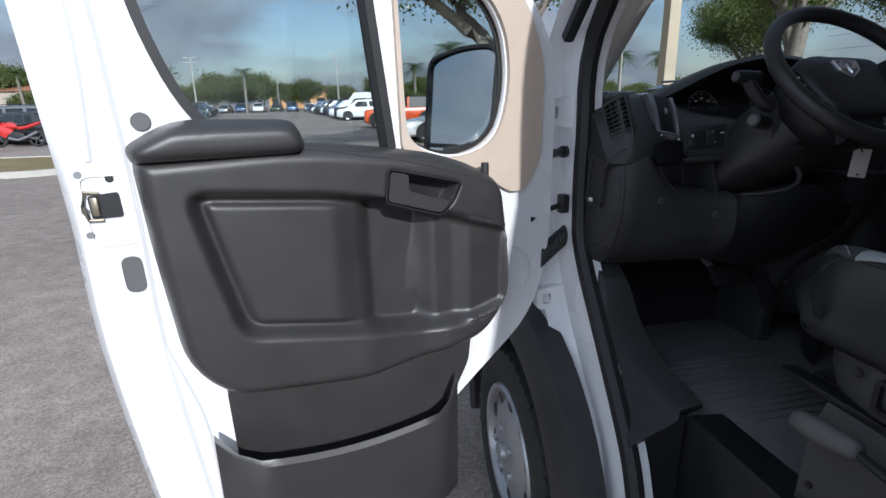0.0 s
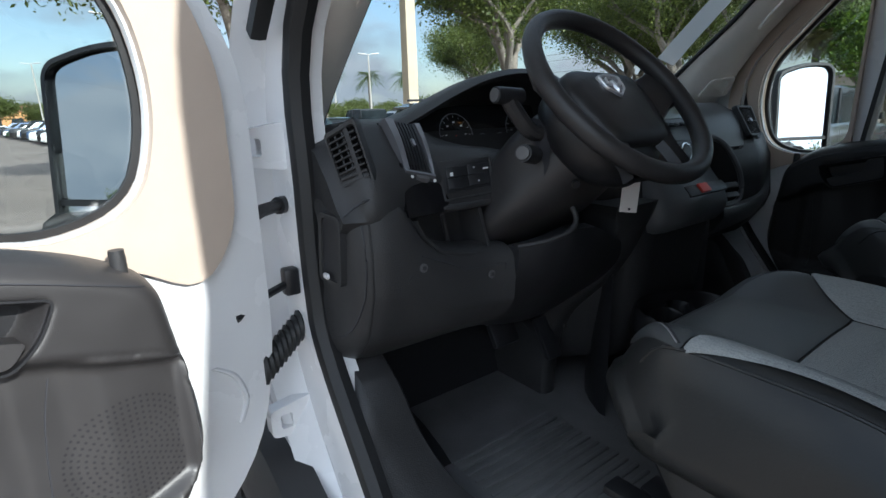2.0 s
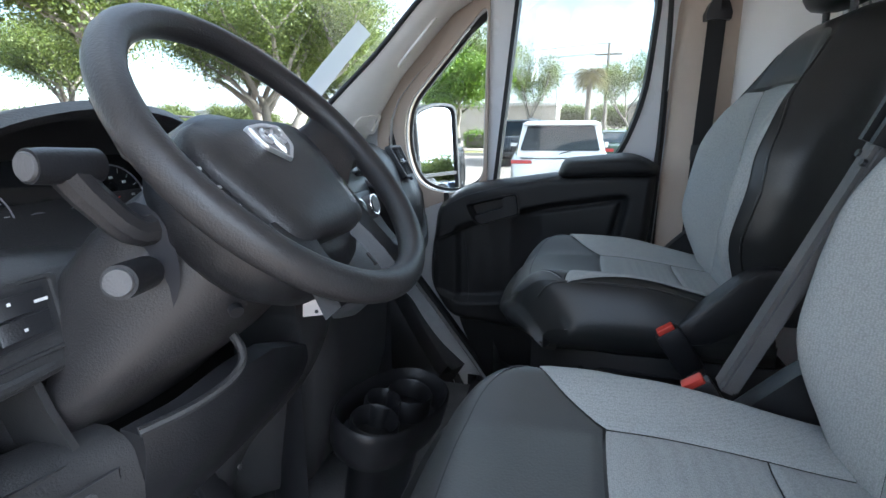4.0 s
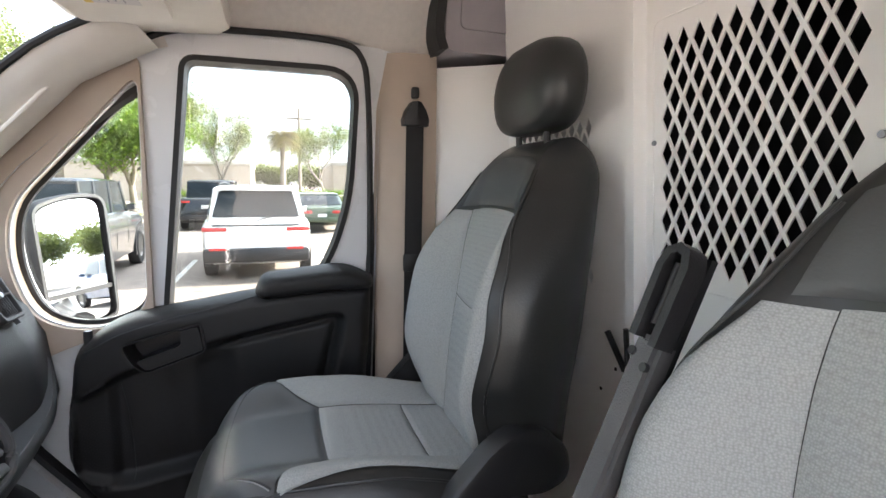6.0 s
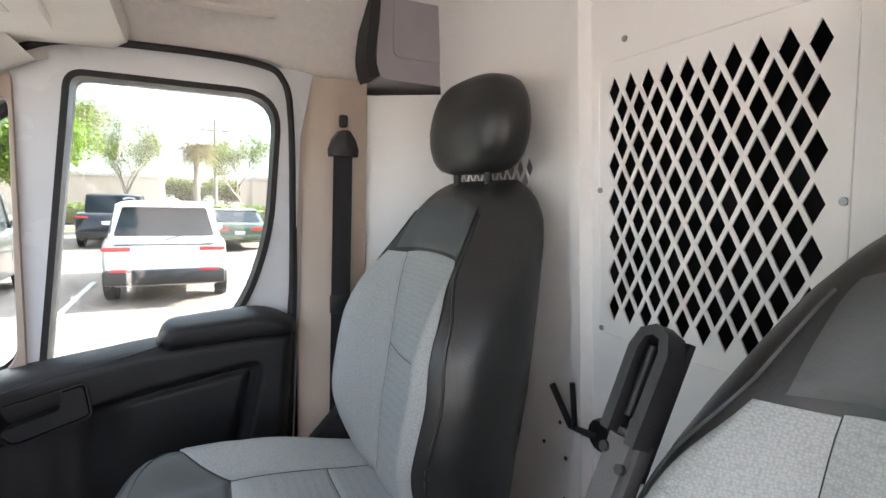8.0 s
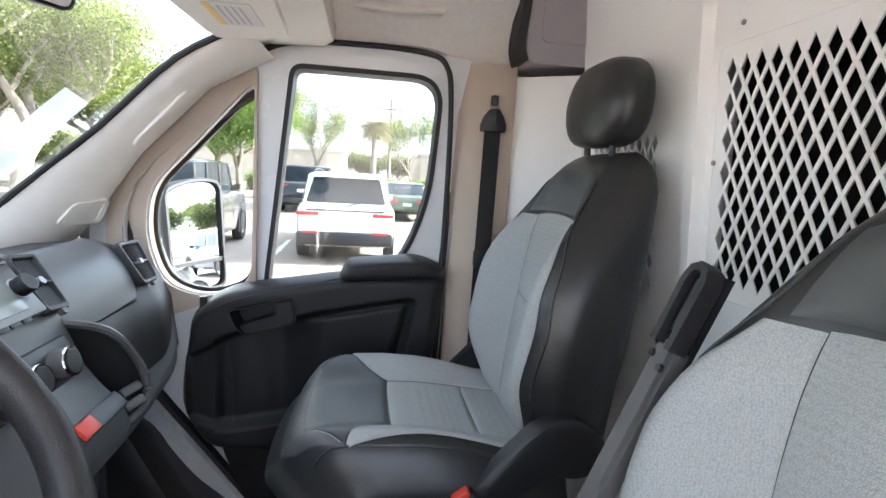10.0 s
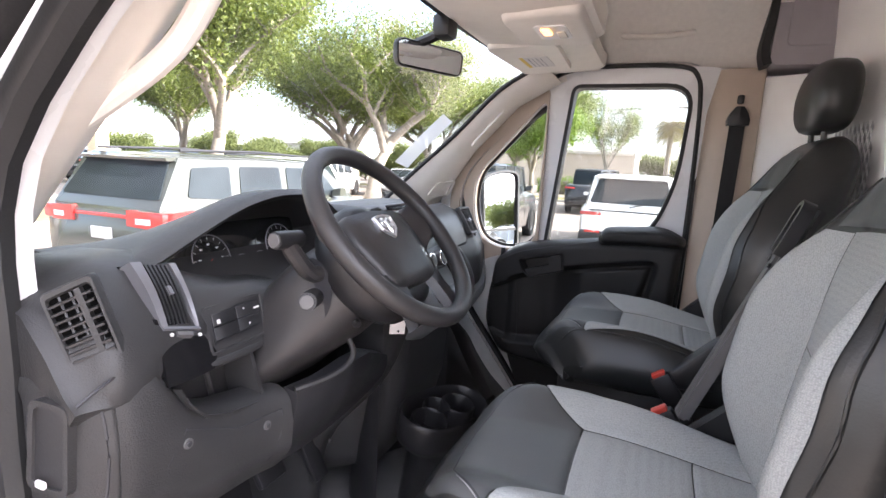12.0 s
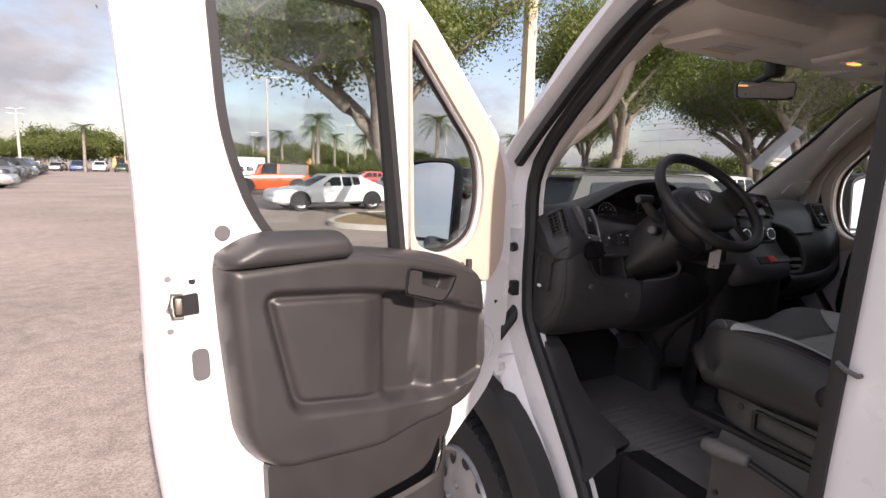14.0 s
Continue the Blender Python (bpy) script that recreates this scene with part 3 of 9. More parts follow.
        rings.append([f(u, top, dep), f(u, top + 0.012, dep - 0.008), f(u, top, dep - 0.018), f(u, 0.60, 0.03 + (dep - 0.03) * 0.5), f(u, 0.565, 0.032), f(u, 0.565, 0.036 + (dep - 0.03) * 0.62), f(u, 0.70, 0.03 + (dep - 0.03) * 0.9)])
    bm = bmesh.new()
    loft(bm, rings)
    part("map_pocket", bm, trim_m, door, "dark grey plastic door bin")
    # speaker grille: rows of small dimples
    bm = bmesh.new()
    rim_ = inset(PANEL, 0.034)
    for r in range(0, 11):
        k = max(1, r * 6)
        for i in range(k):
            a = 2 * math.pi * (i + 0.5 * (r % 2)) / k
            u, v = 0.290 + 0.0082 * r * math.cos(a), 1.180 + 0.0082 * r * math.sin(a)
            if not inside((u, v), rim_):
                continue
            p = f(u, v, panel_depth(u, v) + 0.0008)
            e1 = (f(u + 0.0022, v, panel_depth(u + 0.0022, v) + 0.0008)) - p
            e2 = (f(u, v + 0.0022, panel_depth(u, v + 0.0022) + 0.0008)) - p
            bm.faces.new([bm.verts.new(p + e1 * math.cos(b) + e2 * math.sin(b)) for b in (0, 1.26, 2.51, 3.77, 5.03)])
    part("speaker_grille", bm, PLASTIC_D, panel, "fine round holes of a speaker", smooth=0)
    return door


driver_door = build_door("driver_door", driver_map, "white van driver door, wide open, with dark grey plastic trim", True)
passenger_door = build_door("passenger_door", passenger_map, "closed white van passenger door with dark grey plastic trim", False)


# ---- outside mirrors ----
def outside_mirror(name, centre, normal, label, w, h, rim):
    """A tall mirror head: shell, flat glass above, wide-angle glass below, and its arm."""
    th = thing(name, label, "wing mirror")
    n = Vector(normal).normalized()
    s = Vector((0, 0, 1)).cross(n).normalized()
    u = n.cross(s)
    c = Vector(centre)

    def g(a, b, d):
        return c + s * a + u * b + n * d
    sh = rounded([(-w / 2, h / 2 - 0.03), (-w / 2 + 0.0, -h / 2), (w / 2 - 0.01, -h / 2), (w / 2, h / 2), (0.0, h / 2 + 0.005)], [0.04, 0.045, 0.045, 0.05, 0.1], 5)
    bm = bmesh.new()
    loft(bm, [[g(a * k, b * k, d) for a, b in sh] for k, d in ((0.55, -0.15), (0.85, -0.12), (1.0, -0.05), (1.02, 0.0), (1.0, 0.012), (0.95, 0.012))], caps=False)
    bm.faces.new([bm.verts.new(g(a * 0.55, b * 0.55, -0.15)) for a, b in sh])
    part("shell", bm, PLASTIC_D, th, "black plastic mirror shell")
    cut = -h / 2 + 0.108
    up = rounded([(-w / 2 + 0.010, h / 2 - 0.045), (-w / 2 + 0.010, cut + 0.007), (w / 2 - rim, cut + 0.007), (w / 2 - rim, h / 2 - 0.014), (0.0, h / 2 - 0.010)], [0.05, 0.012, 0.012, 0.045, 0.12], 6)
    bm = bmesh.new()
    plate(bm, up, [], g, -0.004, 0.004)
    part("mirror_glass", bm, MIRROR, th, "flat mirror glass", smooth=0)
    lo = rounded([(-w / 2 + 0.010, cut - 0.007), (-w / 2 + 0.014, -h / 2 + 0.014), (w / 2 - rim - 0.01, -h / 2 + 0.014), (w / 2 - rim, cut - 0.007)], [0.01, 0.05, 0.05, 0.01], 6)
    bm = bmesh.new()
    plate(bm, lo, [], g, -0.004, 0.004)
    part("wide_mirror_glass", bm, MIRROR, th, "small wide-angle mirror glass", smooth=0)
    bm = bmesh.new()
    plate(bm, [(-w / 2 + 0.004, cut + 0.007), (-w / 2 + 0.004, cut - 0.007), (w / 2 - 0.006, cut - 0.007), (w / 2 - 0.006, cut + 0.007)], [], g, 0.0, 0.010)
    part("divider", bm, PLASTIC_D, th)
    bm = bmesh.new()
    plate(bm, inset(sh, -0.001), [inset(sh, 0.009)], g, 0.0, 0.016)
    part("shell_lip", bm, PLASTIC_D, th)
    return th, g


m_left, g_left = outside_mirror("wing_mirror_driver", (-1.145, 0.262, 1.565), (-0.74, -0.66, 0.12), "black wing mirror of the open driver door, reflecting clouds", 0.275, 0.42, 0.012)
m_right, g_right = outside_mirror("wing_mirror_passenger", (1.226, -0.157, 1.57), (-0.45, -0.89, 0.095), "black wing mirror outside the passenger window", 0.26, 0.40, 0.022)
for th, g, f in ((m_left, g_left, driver_map), (m_right, g_right, passenger_map)):
    bm = bmesh.new()
    a = f(0.27, 1.47, -0.10)
    b = g(0.0, -0.10, -0.09)
    tube(bm, [a, a.lerp(b, 0.5) + Vector((0, 0, -0.02)), b], 0.032, 10)
    part("mirror_arm", bm, PLASTIC_D, th)


# ---- the body shell ----
body = thing("van_body", "white high-roof cargo van body with black wheel arch trim", "van")
AP_IN = [(-1.02, 2.19), (-0.66, 2.165), (-0.45, 2.06), (-0.125, 1.77), (-0.095, 1.5), (-0.095, 1.3), (-0.125, 1.18), (-0.28, 0.97), (-0.44, 0.75), (-0.50, 0.62), (-0.58, 0.54), (-0.95, 0.54), (-1.06, 0.62), (-1.085, 1.2), (-1.105, 1.8), (-1.105, 2.1)]
AP_OUT = [(-1.02, 2.34), (-0.64, 2.245), (-0.36, 2.07), (0.0, 1.765), (0.06, 1.5), (0.06, 1.28), (0.02, 1.10), (-0.12, 0.89), (-0.30, 0.70), (-0.40, 0.45), (-0.56, 0.36), (-0.95, 0.36), (-1.45, 0.36), (-1.45, 1.2), (-1.45, 1.8), (-1.45, 2.34)]


def side_shell(sgn, name):
    fine_in = smooth_path([(y + (0.10 if sgn > 0 and y < -0.9 else 0), z, 0) for y, z in AP_IN], 4, True)
    fine_out = smooth_path([(y, z, 0) for y, z in AP_OUT], 4, True)
    bm = bmesh.new()
    rings = []
    for a, b in zip(fine_in, fine_out):
        rings.append([Vector((sgn * x, y, z)) for x, y, z in ((0.83, a.x, a.y), (0.885, a.x, a.y), (0.895, lerp(a.x, b.x, 0.12), lerp(a.y, b.y, 0.12)), (0.90, lerp(a.x, b.x, 0.75), lerp(a.y, b.y, 0.75)), (0.955, b.x, b.y), (0.90, b.x, b.y))])
    rings.append(rings[0])
    vr = [[bm.verts.new(q) for q in r] for r in rings[:-1]]
    vr.append(vr[0])
    for a, b in zip(vr, vr[1:]):
        for i in range(5):
            bm.faces.new((a[i], a[i + 1], b[i + 1], b[i]))
    part(name, bm, WHITE, body, "white painted door frame")
    bm = bmesh.new()
    sweep(bm, [Vector((sgn * 0.878, p.x, p.y)) for p in fine_in], [(0.0, -0.022), (0.012, -0.018), (0.019, 0.0), (0.012, 0.02), (0.0, 0.024), (-0.014, 0.022), (-0.014, -0.02)], True, up=(1, 0, 0))
    part("door_seal", bm, RUBBER, body, "black rubber door seal")
    return fine_in


side_shell(-1, "door_frame")
side_shell(1, "door_frame")
# side walls of the cargo bay, roof outside, front
for sgn in (-1, 1):
    bm = bmesh.new()
    sheet(bm, lambda s, t: Vector((sgn * (0.955 + 0.06 * math.sin(math.pi * min(1, t * 1.2)) - 0.10 * max(0, t - 0.75) * 4), -1.45 - 4.0 * s, 0.36 + 2.1 * t)), 8, 16, (-0.03 * sgn, 0, 0))
    part("side_wall", bm, WHITE, body)
bm = bmesh.new()
sheet(bm, lambda s, t: Vector((lerp(-0.90, 0.90, s), lerp(-0.40, -5.45, t), 2.30 + 0.30 * math.sin(math.pi * s) ** 0.4 * smoothstep(0, 0.1, t) + 0.03)), 12, 16, (0, 0, 0.03))
part("roof", bm, WHITE, body)
bm = bmesh.new()
box(bm, (0, -5.45, 1.4), (1.9, 0.05, 2.1), 0.02)
part("rear_wall", bm, WHITE, body)
# cargo floor in the same near-black, so the bay reads as unlit
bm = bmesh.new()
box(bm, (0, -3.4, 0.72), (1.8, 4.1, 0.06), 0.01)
part("cargo_floor", bm, CARGO_SHADE, body)
# A-pillar outside: black gutter strip along the windscreen
for sgn in (-1, 1):
    bm = bmesh.new()
    sweep(bm, smooth_path([(sgn * 0.915, -0.66, 2.20), (sgn * 0.922, -0.47, 2.092), (sgn * 0.928, -0.215, 1.887), (sgn * 0.93, -0.072, 1.762)], 5), [(-0.012, -0.015), (0.010, -0.014), (0.013, 0.0), (0.010, 0.013), (-0.012, 0.015)], up=(1, 0, 0))
    part("pillar_gutter", bm, RUBBER, body, "black strip along the windscreen pillar")
    bm = bmesh.new()
    sweep(bm, smooth_path([(sgn * 0.86, -0.63, 2.265), (sgn * 0.868, -0.35, 2.105), (sgn * 0.875, -0.06, 1.85), (sgn * 0.88, 0.12, 1.69), (sgn * 0.89, 0.42, 1.47)], 5), [(-0.05, -0.03), (0.03, -0.045), (0.04, 0.03), (-0.03, 0.04)], up=(1, 0, 0))
    part("windscreen_pillar", bm, WHITE, body, "white windscreen pillar")
# front wings with wheel arch, bonnet
HUB = Vector((-1.03, 0.09, 0.37))
for sgn in (-1, 1):
    bm = bmesh.new()
    wing = [(0.06, 1.30), (0.06, 1.10)] + [(HUB.y + 0.50 * math.cos(radians(a)), HUB.z + 0.50 * math.sin(radians(a)) + 0.02) for a in range(120, -11, -10)] + [(0.80, 0.30), (0.95, 0.6), (0.85, 1.05), (0.30, 1.48), (0.12, 1.55)]
    plate(bm, wing, [], lambda u, v, w: Vector((sgn * w, u, v)), 0.90, 0.95)
    part("front_wing", bm, WHITE, body, "white front wing")
    bm = bmesh.new()
    rings = []
    for a in range(200, -21, -8):
        c, s = math.cos(radians(a)), math.sin(radians(a))
        rings.append([Vector((sgn * x, HUB.y + r * c, HUB.z + 0.02 + r * s)) for r, x in ((0.47, 0.90), (0.46, 1.03), (0.475, 1.045), (0.52, 1.04), (0.575, 1.005), (0.58, 0.93))])
    loft(bm, rings)
    part("wheel_arch_trim", bm, PLASTIC, body, "black plastic wheel arch trim")
    bm = bmesh.new()
    loft(bm, [[Vector((sgn * x, HUB.y + 0.475 * math.cos(radians(a)), HUB.z + 0.02 + 0.475 * math.sin(radians(a)))) for x in (0.60, 0.95)] for a in range(215, -36, -10)], False, False)
    part("wheel_housing", bm, PLASTIC_D, body)
bm = bmesh.new()
sheet(bm, lambda s, t: Vector((lerp(-0.90, 0.90, s), lerp(0.36, 1.0, t), lerp(1.50, 1.08, t ** 1.3) + 0.05 * math.sin(math.pi * s))), 10, 6, (0, 0, -0.02))
part("bonnet", bm, WHITE, body)
bm = bmesh.new()
box(bm, (0, 0.98, 0.72), (1.8, 0.06, 0.75), 0.03)
part("front_bumper", bm, PLASTIC, body)


def wheel(name_parent, hub, outward, r=0.36, rim=0.225, width=0.22, label=""):
    """A tyre and a steel wheel with round hand holes and a hub cap."""
    n = Vector(outward).normalized()
    a = Vector((0, 1, 0))
    b = n.cross(a)
    c = Vector(hub)

    def ring(rad, d, k=36):
        return [c + n * d + (a * math.cos(2 * math.pi * i / k) + b * math.sin(2 * math.pi * i / k)) * rad for i in range(k)]
    bm = bmesh.new()
    loft(bm, [ring(rim - 0.01, -width), ring(r - 0.03, -width), ring(r, -width + 0.03), ring(r, -0.03), ring(r - 0.012, -0.008), ring(r - 0.05, 0.006), ring(rim + 0.03, 0.004), ring(rim, -0.012)], caps=False)
    for i in range(44):
        t = 2 * math.pi * i / 44
        p = c + n * -0.03 + (a * math.cos(t) + b * math.sin(t)) * (r - 0.002)
        box(bm, p, (0.05, 0.012, 0.018), 0, Matrix((n, (a * -math.sin(t) + b * math.cos(t)), (a * math.cos(t) + b * math.sin(t)))).transposed().to_4x4(), 1)
    ty = part("tyre", bm, TYRE, name_parent, "black tyre")
    bm = bmesh.new()
    loft(bm, [ring(rim + 0.004, -0.012), ring(rim - 0.004, 0.003), ring(rim - 0.018, 0.0), ring(rim - 0.03, -0.03), ring(rim * 0.72, -0.018), ring(rim * 0.55, -0.005), ring(rim * 0.42, 0.004), ring(rim * 0.34, 0.002), ring(0.012, 0.004)], caps=False)
    ri = part("rim", bm, RIM, name_parent, "silver painted steel rim")
    for i in range(10):
        t = 2 * math.pi * (i + 0.5) / 10
        bm = bmesh.new()
        d = a * math.cos(t) + b * math.sin(t)
        q = a * -math.sin(t) + b * math.cos(t)
        o = c + d * rim * 0.77 + n * -0.018
        bm.faces.new([bm.verts.new(o + d * rim * 0.095 * math.sin(k) + q * rim * (0.12 if i % 2 else 0.09) * math.cos(k) + n * 0.0025) for k in [j * math.pi / 6 for j in range(12)]])
        part("hand_hole", bm, PLASTIC_D, ri, "", 0)
    for i in range(5):
        t = 2 * math.pi * i / 5
        bm = bmesh.new()
        disc(bm, c + (a * math.cos(t) + b * math.sin(t)) * rim * 0.36 + n * 0.001, n, 0.013, 0.016, 6)
        part("wheel_bolt", bm, RIM, ri)
    bm = bmesh.new()
    disc(bm, c, n, 0.036, 0.026, 20)
    part("hub_cap", bm, RIM, ri)


front_wheel = thing("front_wheel", "silver steel van wheel with a black tyre", "wheel", group="van wheels")
wheel(front_wheel, HUB, (-1, 0, 0), 0.385, 0.245)
right_wheel = thing("front_wheel", "silver steel van wheel with a black tyre", "wheel", group="van wheels")
wheel(right_wheel, (1.03, HUB.y, HUB.z), (1, 0, 0), 0.385, 0.245)

# hinges, check strap and wiring boot at the open door
for z, zz in ((1.575, 0.06), (1.02, 0.06)):
    bm = bmesh.new()
    plate(bm, rounded([(-0.985, z + 0.03), (-0.985, z - 0.03), (-0.895, z - 0.045), (-0.885, z + 0.045)], 0.012), [rounded([(-0.965, z + 0.016), (-0.965, z - 0.016), (-0.94, z - 0.016), (-0.94, z + 0.016)], 0.006)], lambda u, v, w: Vector((u, w, v)), -0.055, -0.025)
    part("door_hinge", bm, WHITE, body, "white painted door hinge")
bm = bmesh.new()
tube(bm, [(-1.0, -0.10, 1.455), (-0.95, -0.055, 1.462), (-0.895, -0.02, 1.463)], 0.012, 10)
disc(bm, (-0.915, -0.035, 1.463), (0.8, 0.5, 0), 0.017, 0.03, 12)
part("door_stop", bm, PLASTIC_D, body, "black rubber door stop")
bm = bmesh.new()
tube(bm, [(-1.04, -0.12, 1.29), (-0.97, -0.075, 1.305), (-0.90, -0.045, 1.315)], 0.008, 8)
box(bm, (-0.912, -0.05, 1.315), (0.03, 0.03, 0.055), 0.006)
part("check_strap", bm, PLASTIC_D, body, "black door check strap")
bm = bmesh.new()
rings = []
for i in range(19):
    p = Vector((-1.0, -0.10, 1.17)).lerp(Vector((-0.895, -0.035, 1.215)), i / 18)
    rings.append([p + Vector((0, math.cos(k) * 0.028, math.sin(k) * 0.034)) * (1.0 if i % 2 else 0.84) for k in [j * math.pi / 6 for j in range(12)]])
loft(bm, rings)
part("wiring_boot", bm, RUBBER, body, "ribbed rubber wiring boot")
# striker on the rear door post
bm = bmesh.new()
box(bm, (-0.878, -1.115, 1.40), (0.010, 0.055, 0.035), 0.003)
tube(bm, [(-0.88, -1.13, 1.390), (-0.902, -1.128, 1.390), (-0.904, -1.11, 1.395), (-0.902, -1.095, 1.403), (-0.88, -1.092, 1.405)], 0.005, 8)
part("door_striker", bm, PLASTIC_L, body, "steel door striker")

# ---- cab floor, kick panels, firewall ----
floor = thing("cab_floor", "dark ribbed rubber cab floor", "floor", kind="structure")
FLOOR_Z = 0.80
bm = bmesh.new()
box(bm, (0, -0.52, FLOOR_Z - 0.03), (1.38, 1.60, 0.06), 0.01)
part("floor_sheet", bm, FLOORMAT, floor)
for i in range(12):
    bm = bmesh.new()
    box(bm, (-0.43, -0.46 + 0.028 * i, FLOOR_Z + 0.003), (0.34, 0.012, 0.008), 0.003)
    part("mat_rib", bm, FLOORMAT, floor)
for sgn in (-1, 1):
    st = bmesh.new()
    loft(st, [[Vector((sgn * x, y, z)) for x, z in ((0.60, FLOOR_Z + 0.002), (0.685, FLOOR_Z + 0.010), (0.70, FLOOR_Z + 0.012), (0.706, FLOOR_Z), (0.715, 0.57), (0.73, 0.555), (0.86, 0.548), (0.95, 0.54), (0.95, 0.50), (0.60, 0.50))] for y in (-1.10, -0.9, -0.6, -0.42)])
    part("door_step", st, PLASTIC_D, floor, "black plastic door step well")
RIDGE = smooth_path([(-0.800, -0.10, 1.17), (-0.795, -0.20, 1.10), (-0.785, -0.26, 1.01), (-0.755, -0.325, 0.925), (-0.700, -0.400, 0.855), (-0.690, -0.425, 0.835)], 6)
for sgn in (-1, 1):
    path = RIDGE if sgn < 0 else [Vector((p.x, p.y + 0.10, p.z)) for p in RIDGE]
    st = bmesh.new()
    loft(st, [[Vector((sgn * -x, y, z)) for x, y, z in ((-0.885, p.y - 0.03, p.z - 0.06), (p.x - 0.055, p.y - 0.012, p.z - 0.022), (p.x - 0.042, p.y, p.z), (p.x + 0.032, p.y + 0.012, p.z), (p.x + 0.048, p.y + 0.03, p.z - 0.02), (p.x + 0.075, p.y + 0.06, max(FLOOR_Z - 0.02, p.z - 0.30)), (-0.885, p.y + 0.06, min(p.z - 0.2, 0.7)))] for p in path])
    part("kick_panel", st, PLASTIC, floor, "dark grey moulded kick panel", smooth=40)
    st = bmesh.new()
    loft(st, [[Vector((sgn * x, -0.43 + dy, z)) for x, z in ((0.72, 0.555), (0.72, 0.82), (0.885, 0.75 - 0.02), (0.885, 0.555))] for dy in (0.0, 0.03)])
    part("step_end", st, PLASTIC_D, floor)
bm = bmesh.new()
sheet(bm, lambda s, t: Vector((lerp(-0.84, 0.84, s), 0.12 + 0.14 * smoothstep(0.0, 0.5, t), lerp(FLOOR_Z, 1.5, t))), 8, 8, (0, 0.03, 0))
part("firewall", bm, PLASTIC_D, floor)
# foot rest and pedals
bm = bmesh.new()
box(bm, (-0.70, 0.03, 0.90), (0.14, 0.22, 0.03), 0.01, pose(0, 0, 0, 40))
part("foot_rest", bm, PLASTIC, floor)
for x, zz, nm in ((-0.385, 1.065, "brake_pedal"), (-0.215, 1.00, "accelerator_pedal")):
    pd = thing(nm, "black rubber foot pedal with a bare steel arm", "pedal", group="pedals")
    bm = bmesh.new()
    box(bm, (x, -0.10, zz), (0.085 if "brake" in nm else 0.055, 0.02, 0.065 if "brake" in nm else 0.12), 0.008, pose(0, 0, 0, -30))
    part("pedal_pad", bm, PLASTIC_D, pd)
    bm = bmesh.new()
    tube(bm, smooth_path([(x, -0.09, zz), (x - 0.01, 0.0, zz + 0.05), (x - 0.01, 0.07, zz + 0.22)]), 0.012)
    part("pedal_arm", bm, SILVER_P if "brake" in nm else PLASTIC_D, pd)

# ---- dashboard ----
dash = thing("dashboard", "dark grey moulded plastic van dashboard", "dashboard")


def dash_section(x):
    ax = abs(x)
    yb = interp(ax, [(0, 0.42), (0.5, 0.36), (0.85, 0.18)])
    hood = smoothstep(-0.655, -0.60, x) * smoothstep(-0.13, -0.19, x)
    stack = smoothstep(-0.10, -0.06, x) * smoothstep(0.31, 0.27, x)
    pas = smoothstep(0.28, 0.33, x) * smoothstep(0.71, 0.67, x)
    end = smoothstep(0.74, 0.86, ax)
    fd = -0.045 * stack + (0.02 * end if x > 0 else 0.0) + 0.03 * pas
    up_ = interp(x, [(-0.885, 0.03), (-0.865, 0.02), (-0.845, -0.004), (-0.825, -0.040), (-0.81, -0.048), (-0.74, -0.037), (-0.66, -0.033), (-0.61, 0.0), (0.86, 0.0)])
    zt = 1.618 - 0.02 * hood - 0.03 * end
    low = interp(x, [(-0.86, 0.16), (-0.66, 0.16), (-0.55, 0.15), (-0.20, 0.10), (-0.10, -0.12), (0.28, -0.12), (0.36, 0.10), (0.86, 0.12)])
    back = 0.075 * hood
    knee = 0.09 * smoothstep(-0.56, -0.50, x) * smoothstep(-0.14, -0.20, x)
    left = -0.020 * smoothstep(-0.735, -0.752, x) * smoothstep(-0.865, -0.815, x)
    rec = 0.055 * smoothstep(-0.75, -0.725, x) * smoothstep(-0.545, -0.57, x)
    hid = 0.08 * smoothstep(-0.49, -0.53, x)
    hid_end = 0.06 * smoothstep(-0.75, -0.765, x)
    return [(yb, 1.56), (0.08, zt - 0.010), (-0.05 + back * 0.6, zt), (-0.105 + back + fd + up_, zt - 0.012), (-0.14 + back + fd + up_, 1.565), (-0.185 + back * 0.9 + fd + up_, 1.515), (-0.205 + back * 0.2 + fd + up_ * 0.5 + left * 0.4, 1.47),
            (-0.217 + left + rec * 0.2 + knee * 0.25 + fd, 1.448), (-0.225 + left * 0.7 + rec + knee * 0.5 + fd + hid_end, 1.43 - 0.05 * (1 - rec / 0.055)), (-0.235 + max(rec, hid) + knee + fd, 1.30), (-0.22 + knee + fd + hid, 1.18 + low * 0.6), (-0.17 + knee + fd + hid, 1.06 + low), (-0.05, 1.0 + low), (0.22, 1.02 + low)]


xs = [-0.868, -0.862, -0.855, -0.845, -0.835, -0.825, -0.81, -0.785, -0.76, -0.74, -0.72, -0.69, -0.66, -0.63, -0.58, -0.565, -0.55, -0.54, -0.50, -0.45, -0.38, -0.30, -0.24, -0.20, -0.17, -0.14, -0.12, -0.10, -0.08, -0.06, 0.0, 0.06, 0.12, 0.18, 0.23, 0.27, 0.29, 0.31, 0.33, 0.36, 0.45, 0.55, 0.65, 0.72, 0.78, 0.82, 0.85, 0.87]
bm = bmesh.new()
loft(bm, [[Vector((x, y, z)) for y, z in dash_section(x)] for x in xs])
part("dash_moulding", bm, PLASTIC, dash, "dark grey grained dashboard moulding", smooth=50)
